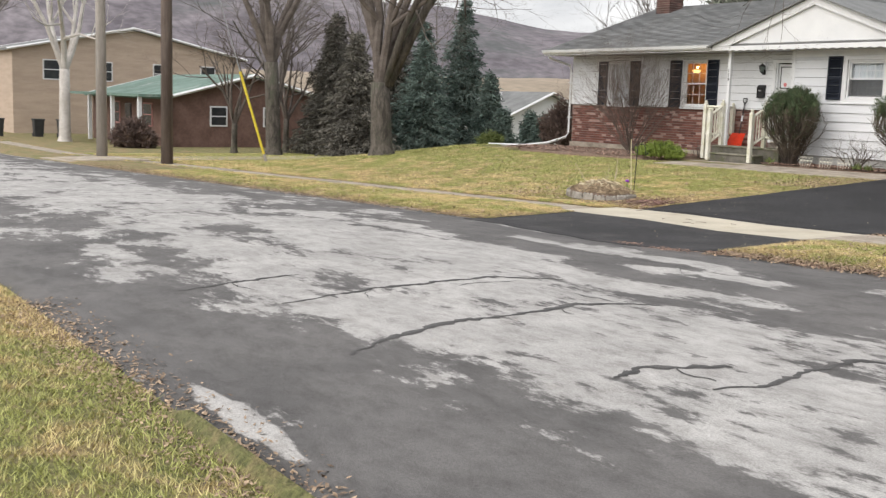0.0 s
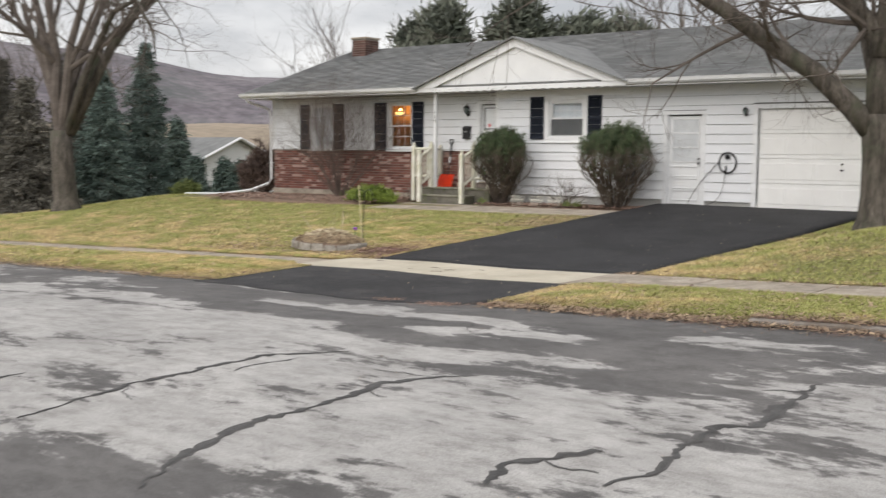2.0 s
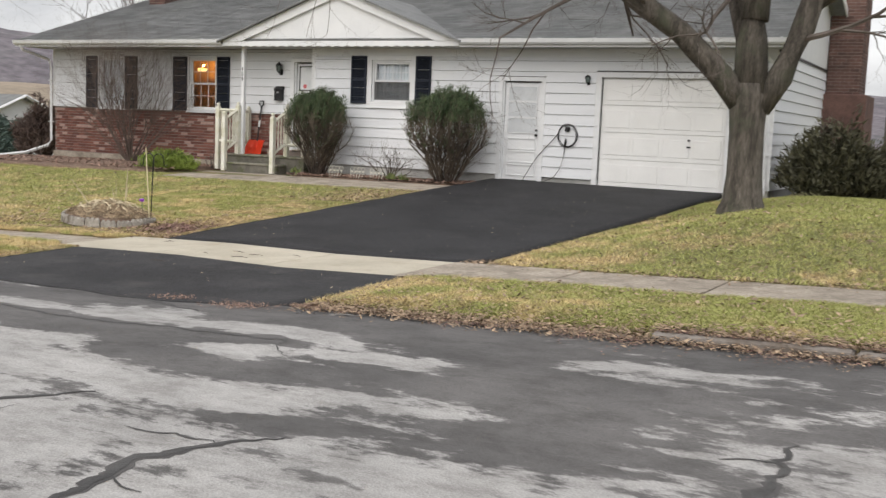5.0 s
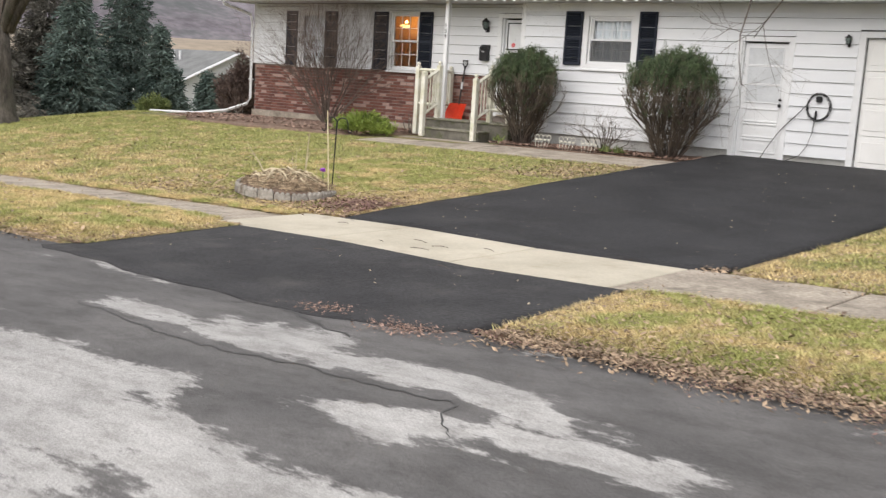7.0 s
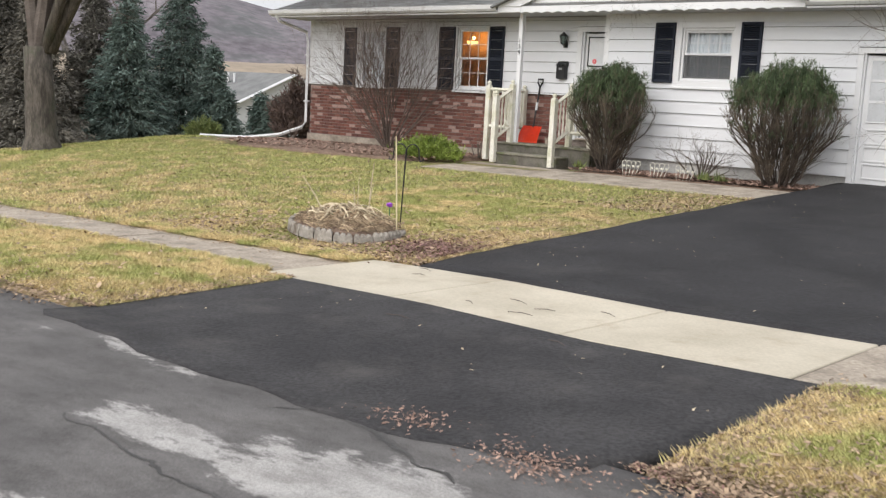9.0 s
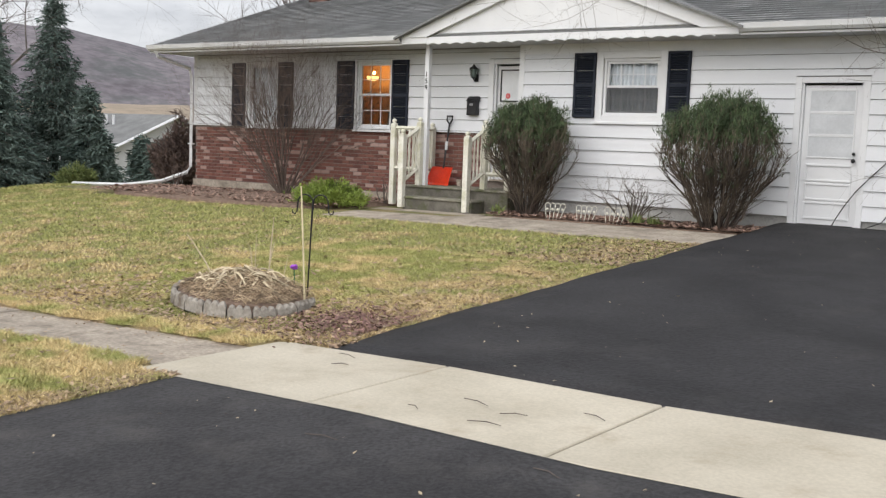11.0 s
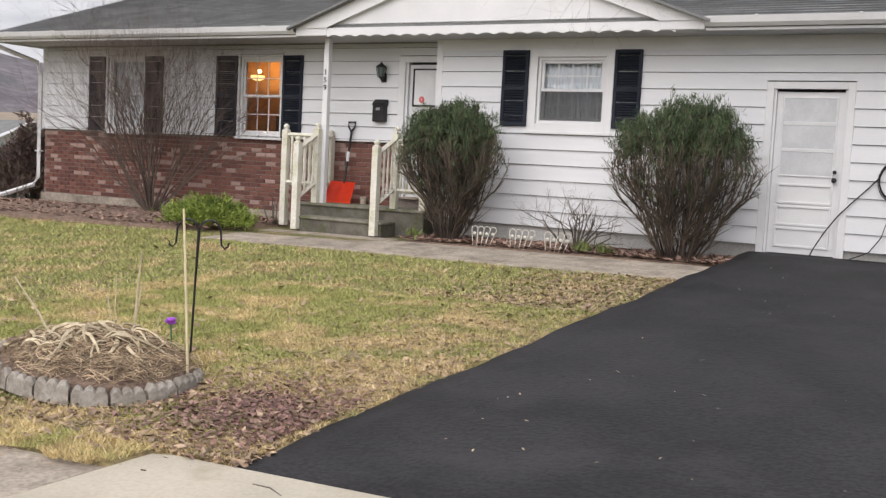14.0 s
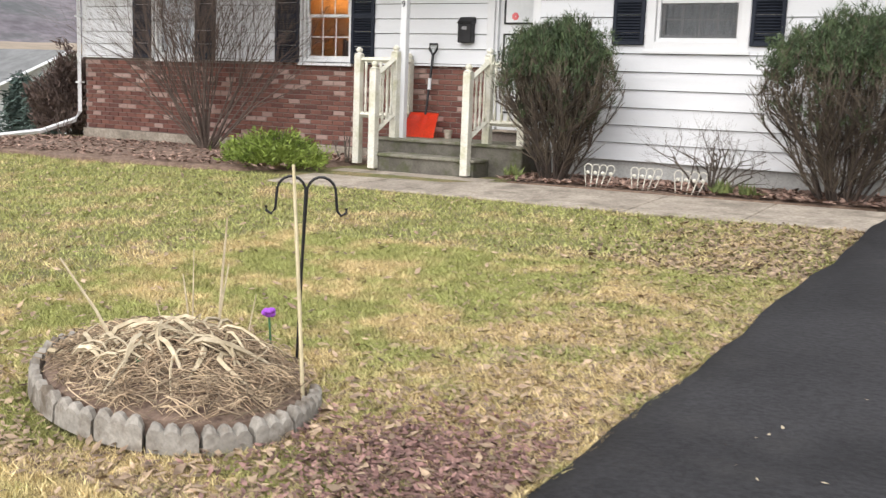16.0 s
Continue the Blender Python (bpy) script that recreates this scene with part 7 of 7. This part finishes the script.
while x < 26:
    w = rng.uniform(1.1, 1.5)
    if not (-12.6 < x + w and x < -7.2):
        bm = bmesh.new()
        box(bm, x + 0.006, x + w - 0.006, ROAD_FAR - 0.005, ROAD_FAR + 0.13, -0.16, 0.075, bevel=0.02)
        lift = rng.uniform(-0.025, -0.005) - (0.055 if x < -4.6 else 0.0)
        for v in bm.verts:
            v.co.z += float(road_z(v.co.x, ROAD_FAR)) + lift
        part("kerb_stone", bm, M_KERB, kerb)
    x += w


# ---- cracks in the road ----
def crack(name, pts, w, seed, lift=0.004, material=None, ragged=(0.45, 1.35), label="dark crack in the worn asphalt"):
    g = random.Random(seed)
    path = []
    ox = oy = 0.0
    for (xa, ya), (xb, yb) in zip(pts, pts[1:]):
        n = max(2, int(math.hypot(xb - xa, yb - ya) / 0.045))
        for i in range(n):
            s = i / n
            ox, oy = ox * 0.8 + g.gauss(0, 0.014), oy * 0.8 + g.gauss(0, 0.014)
            path.append((xa + (xb - xa) * s + ox, ya + (yb - ya) * s + oy))
    path.append(pts[-1])
    bm = bmesh.new()
    pair = []
    wide = 1.0
    for i, (x, y) in enumerate(path):
        a, b = path[max(i - 1, 0)], path[min(i + 1, len(path) - 1)]
        dx, dy = b[0] - a[0], b[1] - a[1]
        q = math.hypot(dx, dy) or 1
        end = min(1.0, 0.25 + 3.0 * min(i, len(path) - 1 - i) / len(path))
        wide = 0.45 * wide + 0.55 * g.uniform(*ragged)
        ww = w * end * wide
        pair.append([bm.verts.new((x + s * ww * -dy / q, y + s * ww * dx / q, float(road_z(x, y)) + lift)) for s in (1, -1)])
    for p, q in zip(pair, pair[1:]):
        bm.faces.new((p[0], p[1], q[1], q[0]))
    ob = solo(name, bm, material or M_TAR, label, "crack", kind="structure")


CRACKS = [
    (0.018, [(-6.75, 5.13), (-6.91, 6.01), (-6.95, 6.71), (-7.01, 7.37), (-6.58, 7.97)]), (0.01, [(-6.72, 6.79), (-6.69, 7.56)]),
    (0.024, [(-5.04, 4.84), (-5.48, 5.78), (-5.47, 6.41), (-5.58, 7.27), (-5.24, 7.88)]), (0.03, [(-3.72, 5.89), (-3.78, 6.27), (-3.52, 6.76)]),
    (0.024, [(-3.21, 6.24), (-3.14, 6.62), (-3.19, 7.18), (-3.24, 7.68), (-3.09, 7.9), (-3.08, 9.08)]), (0.01, [(-5.96, 7.57), (-5.44, 7.61)]),
    (0.012, [(-9.61, 9.56), (-8.57, 9.47), (-7.79, 9.49), (-7.11, 9.53), (-6.58, 9.63), (-6.26, 9.2)]), (0.016, [(-8.92, 10.57), (-8.41, 10.42), (-7.83, 10.24)]),
    (0.018, [(-7.7, 4.61), (-7.77, 5.11), (-7.86, 5.85)]),
]
for i, (w, pts) in enumerate(CRACKS):
    crack("road_crack", pts, w * 0.8, 200 + i, ragged=(0.2, 1.6))
    if w > 0.015:
        crack("crack_stain", pts, w * 1.5, 200 + i, 0.002, M_DARKASPHALT, (0.0, 2.2), "ragged dark stain along a crack")
        g = random.Random(260 + i)
        j = g.randrange(len(pts) - 1)
        u = g.random()
        x, y = pts[j][0] + (pts[j + 1][0] - pts[j][0]) * u, pts[j][1] + (pts[j + 1][1] - pts[j][1]) * u
        t = g.choice((0.2, 2.9, 3.5, 5.9)) + g.gauss(0, 0.3)
        ln = g.uniform(0.2, 0.55)
        crack("road_crack", [(x, y), (x + ln * 0.5 * math.cos(t), y + ln * 0.5 * math.sin(t)), (x + ln * math.cos(t + 0.3), y + ln * math.sin(t + 0.3))], w * 0.4, 280 + 5 * i, ragged=(0.2, 1.6))


# ---- grass, leaves and chips ----
def scatter(n, x0, x1, y0, y1, keep, seed):
    rs = np.random.RandomState(seed)
    x, y = rs.uniform(x0, x1, n), rs.uniform(y0, y1, n)
    m = keep(x, y)
    return x[m], y[m], rs


def open_lawn(x, y):
    drive = (x > -11.96 + 0.02 * (y - 14.3)) & (x < -7.25 + 0.035 * (y - 14.2)) & (y > WALK_FAR - 0.1) & (y < 24)
    apron = (x > -12.0) & (x < -7.43) & (y < WALK_NEAR + 0.1) & (y > ROAD_FAR - 0.2)
    fray = 0.03 * np.sin(x * 3.1) + 0.025 * np.sin(x * 8.7 + 1) + 0.02 * np.sin(x * 19 + 2)
    new_part = (x > -12.5) & (x < -7.6)
    inset = np.where(new_part, 0.0, 0.05)
    grown_in = x < -12.46
    walk = (y > np.where(grown_in, OLD_NEAR, WALK_NEAR) + inset + fray * ~new_part) & (y < np.where(grown_in, OLD_FAR, WALK_FAR) - inset + fray * ~new_part)
    street = (y > ROAD_NEAR - 0.02) & (y < ROAD_FAR + 0.12)
    path = (y > 21.36) & (x > -18.7) & (x < -11.7)
    bedl = (y > 21.85) & (x > -25.6) & (x < -18.6)
    hs = (y > 23.8) & (x > HX0 - 0.1) & (x < HX1 + 0.1)
    bu, bv = 0.903 * (x - BC[0]) - 0.43 * (y - BC[1]), 0.43 * (x - BC[0]) + 0.903 * (y - BC[1])
    rb = (bu / (BRX * 1.1)) ** 2 + (bv / (BRY * 1.1)) ** 2 < 1
    return ~(drive | apron | walk | street | path | bedl | hs | rb)


def blades(name, n, x0, x1, y0, y1, h, w, seed, label):
    x, y, rs = scatter(n, x0, x1, y0, y1, open_lawn, seed)
    k = len(x)
    z = ground_z(x, y)
    a = rs.uniform(0, 2 * math.pi, k)
    ln = h * rs.uniform(0.4, 1.3, k)
    bend = rs.uniform(0.5, 1.6, k)
    c, s = np.cos(a), np.sin(a)
    b = rs.uniform(0, 2 * math.pi, k)
    p0 = np.stack([x - w * c, y - w * s, z - 0.004], 1)
    p1 = np.stack([x + w * c, y + w * s, z - 0.004], 1)
    p2 = np.stack([x + ln * bend * np.cos(b), y + ln * bend * np.sin(b), z + ln], 1)
    v = np.stack([p0, p1, p2], 1).reshape(-1, 3)
    ob = new(name, blob_mesh(name, v, np.arange(3 * k).reshape(-1, 3), M_BLADE))
    return tagged(ob, label, "grass", "", "stuff")


blades("grass", 520000, -16.5, -11.5, 11.1, 19.0, 0.032, 0.0028, 1, "short straw and green winter grass blades")
blades("grass", 260000, -28, -11.5, 11.1, 22.2, 0.038, 0.006, 2, "short straw and green winter grass blades")
blades("grass", 110000, -44, -27.5, 13.0, 23.5, 0.05, 0.012, 5, "short straw and green winter grass blades")
blades("grass", 230000, -9.5, 0.5, 11.1, 23.6, 0.038, 0.0055, 3, "short straw and green winter grass blades")
blades("grass", 130000, -7.6, -2.5, 11.15, 13.0, 0.034, 0.004, 6, "short straw and green winter grass blades")
blades("grass", 150000, -9.0, 2.0, -1.0, 3.5, 0.036, 0.0045, 4, "short straw and green winter grass blades")


def litter(name, n, pick, size, material, label, category, seed, lift=0.012):
    rs = np.random.RandomState(seed)
    x, y, z = pick(rs, n)
    k = len(x)
    a, t1, t2 = rs.uniform(0, 2 * math.pi, k), rs.normal(0, 0.45, k), rs.normal(0, 0.45, k)
    ln = size * rs.uniform(0.5, 1.5, k)
    c, s = np.cos(a), np.sin(a)
    up = z + lift * rs.uniform(0.3, 1.5, k)
    pts = []
    for u, w in ((-1, 0), (0, -0.45), (1, 0), (0, 0.45)):
        pts.append(np.stack([x + ln * (u * c - w * s), y + ln * (u * s + w * c), up + ln * (u * t1 + w * t2) * 0.6], 1))
    v = np.stack(pts, 1).reshape(-1, 3)
    ob = new(name, blob_mesh(name, v, np.arange(4 * k).reshape(-1, 4), material))
    return tagged(ob, label, category, "", "stuff")


def along_kerb(rs, n):
    x = np.r_[rs.uniform(-7.3, 1.5, n // 2), rs.uniform(-34, -12.2, n - n // 2)]
    y = ROAD_FAR + 0.12 + np.abs(rs.normal(0, 0.22, n)) * rs.choice([1, 1, -0.9], n)
    return x, y, np.where(y < ROAD_FAR, road_z(x, y), np.maximum(ground_z(x, y), road_z(x, 11.1) + np.where(x < -4.4, 0.0, 0.06)))


def kerb_drift(rs, n):
    x = np.r_[rs.uniform(-7.3, 2, n * 2 // 3), rs.uniform(-30, -12.1, n - n * 2 // 3)]
    y = ROAD_FAR + rs.normal(0.04, 0.1, n)
    return x, y, np.where(y < ROAD_FAR, road_z(x, y), np.minimum(road_z(x, 11.1) + 0.02 + (y - ROAD_FAR) * 0.5, ground_z(x, y) + 0.01))


def drive_edge(rs, n):
    y = rs.uniform(14.4, 21.4, n)
    x = -11.97 + 0.02 * (y - 14.3) - np.abs(rs.normal(0, 0.85, n))
    return x, y, ground_z(x, y)


def gutter_leaves(rs, n):
    near = rs.rand(n) < 0.7
    x, y = np.where(near, rs.normal(-7.78, 0.17, n), rs.normal(-8.6, 0.12, n)), np.where(near, rs.normal(10.68, 0.11, n), rs.normal(10.8, 0.1, n))
    return x, y, np.maximum(road_z(x, y) + 0.008, drive_z(x, y) + 0.013)


def lawn_leaves(rs, n):
    x, y = np.r_[rs.uniform(-24, -11.9, n // 2), rs.uniform(-9, 0.5, n - n // 2)], rs.uniform(11.3, 21.3, n)
    m = open_lawn(x, y)
    return x[m], y[m], ground_z(x[m], y[m])


def verge_edge(rs, n):
    x = np.r_[rs.uniform(-7.6, 1, n // 2), rs.uniform(-14.5, -11.9, n - n // 2)]
    y = WALK_FAR + np.abs(rs.normal(0, 0.12, n))
    return x, y, ground_z(x, y)


def apron_edge(rs, n):
    side = rs.rand(n) < 0.5
    x = np.where(side, -12.03 - np.abs(rs.normal(0, 0.11, n)), -7.40 + np.abs(rs.normal(0, 0.11, n)))
    y = rs.uniform(11.05, 12.95, n)
    return x, y, np.maximum(ground_z(x, y), drive_z(x, y))


def walk_scraps(rs, n):
    x = np.r_[rs.uniform(-7.5, 1, n // 2), rs.uniform(-26, -12.6, n - n // 2)]
    y = np.where(rs.rand(n) < 0.5, np.where(x < -12.46, OLD_NEAR, WALK_NEAR) + np.abs(rs.normal(0, 0.16, n)), np.where(x < -12.46, OLD_FAR, WALK_FAR) - np.abs(rs.normal(0, 0.16, n)))
    return x, y, -0.362 - drop(x) + climb(x, y) + 0.004


def front_leaves(rs, n):
    x, y = rs.uniform(-16.5, -11.98, n), 14.3 + np.abs(rs.normal(0, 0.9, n))
    m = open_lawn(x, y)
    return x[m], y[m], ground_z(x[m], y[m])


def bed_chips(rs, n):
    x = np.r_[rs.uniform(-25.7, -18.9, n // 2), rs.uniform(-16.2, -11.8, n - n // 2)]
    y = np.where(x < -18, rs.uniform(21.85, 24.0, n), rs.uniform(22.66, 23.8, n))
    return x, y, ground_z(x, y) + np.where(x < -18, 0.085, 0.045)


def patch_chips(rs, n):
    x, y = rs.normal(-12.45, 0.33, n), rs.normal(15.05, 0.3, n)
    x = np.minimum(x, -12.0 - np.abs(rs.normal(0, 0.1, n)) * (x > -12.0))
    return x, y, ground_z(x, y) + 0.012


def drive_scraps(rs, n):
    x, y = rs.uniform(-11.6, -7.6, n), rs.uniform(11.3, 22.5, n)
    m = (y < WALK_NEAR) | (y > WALK_FAR)
    return x[m], y[m], drive_z(x[m], y[m]) + 0.012


def near_verge(rs, n):
    x, y = rs.uniform(-8, 1.5, n), ROAD_NEAR + rs.normal(-0.08, 0.16, n)
    return x, y, np.where(y > ROAD_NEAR, road_z(x, y), ground_z(x, y))


def gutter_crumbs(rs, n):
    x = rs.uniform(-7.5, 2.0, n)
    reach = 0.1 + 0.14 * np.clip((x + 7.3) / 3.0, 0, 1)
    y = ROAD_FAR + 0.1 - np.abs(rs.normal(0, 1, n)) * reach * (0.75 + 0.3 * np.sin(x * 5.1) + 0.2 * np.sin(x * 13.7))
    return x, y, np.where(y < ROAD_FAR, road_z(x, y), np.maximum(ground_z(x, y), road_z(x, 11.1))) + 0.004


def verge_leaves(rs, n):
    x, y = rs.uniform(-7.5, 1.0, n), rs.uniform(11.15, 12.9, n)
    m = open_lawn(x, y)
    return x[m], y[m], ground_z(x[m], y[m])


litter("dead_leaves", 9000, gutter_crumbs, 0.009, M_LEAF, "small brown leaf crumbs washed along the gutter", "leaves", 24, 0.012)
litter("bark_chips", 9000, gutter_crumbs, 0.009, M_REDCHIP, "reddish bark crumbs washed along the gutter", "mulch", 25, 0.012)
litter("dead_leaves", 7000, verge_leaves, 0.015, M_LEAF, "small dead leaves lying in the verge grass", "leaves", 26, 0.03)
litter("dead_leaves", 26000, along_kerb, 0.016, M_LEAF, "dead brown leaves drifted along the kerb", "leaves", 11, 0.02)
litter("dead_leaves", 15000, drive_edge, 0.029, M_LEAF, "dead leaves along the driveway's edge", "leaves", 12)
litter("dead_leaves", 10000, kerb_drift, 0.017, M_LEAF, "drift of dead leaves against the kerb", "leaves", 20, 0.03)
litter("dead_leaves", 800, gutter_leaves, 0.011, M_CHIP, "dead leaves caught in the gutter", "leaves", 13, 0.006)
litter("dead_leaves", 9000, lawn_leaves, 0.028, M_LEAF, "scattered dead leaves on the lawn", "leaves", 14, 0.03)
litter("dead_leaves", 3600, verge_edge, 0.026, M_LEAF, "dead leaves along the pavement", "leaves", 15)
litter("dead_leaves", 7000, apron_edge, 0.02, M_LEAF, "leaf crumbs along the apron's edges", "leaves", 23, 0.012)
litter("dead_leaves", 2600, walk_scraps, 0.016, M_LEAF, "small leaf scraps along the old pavement", "leaves", 21, 0.006)
litter("dead_leaves", 3200, front_leaves, 0.026, M_LEAF, "dead leaves in the grass before the flower bed", "leaves", 22, 0.03)
litter("bark_chips", 12000, bed_chips, 0.04, M_CHIP, "reddish bark chips on the beds", "mulch", 16, 0.02)
litter("bark_chips", 3800, patch_chips, 0.018, M_REDCHIP, "spilt reddish bark chips", "mulch", 17, 0.02)
litter("leaf_scraps", 150, drive_scraps, 0.014, M_STRAW, "small pale leaf scraps on the blacktop", "leaves", 19, 0.004)
litter("dead_leaves", 6500, near_verge, 0.017, M_LEAF, "leaf crumbs along the near verge", "leaves", 18)


def twigs(name, spots, label):
    g = random.Random(8)
    for x, y, z, ln in spots:
        a = g.uniform(-0.5, 0.5)
        bm = bmesh.new()
        tube(bm, [(x, y, z), (x + ln * 0.5 * math.cos(a), y + ln * 0.5 * math.sin(a) + 0.02, z + 0.004), (x + ln * math.cos(a), y + ln * math.sin(a), z)], [0.0025, 0.0035, 0.002], 5)
        solo(name, bm, M_TWIG, label, "twig", (x, y, z), "fallen twigs")


twigs("fallen_twig", [(-10.2, 13.55, -0.352, 0.22), (-9.85, 13.4, -0.352, 0.16), (-9.5, 13.75, -0.352, 0.18), (-9.9, 13.15, -0.352, 0.2), (-10.35, 13.2, -0.352, 0.12), (-11.6, 14.0, -0.352, 0.2), (-11.4, 13.7, -0.352, 0.12), (-9.2, 12.7, -0.362, 0.18), (-10.4, 12.4, -0.37, 0.2), (-7.1, 10.6, -0.33, 0.5)], "broken dark twig lying on the concrete")
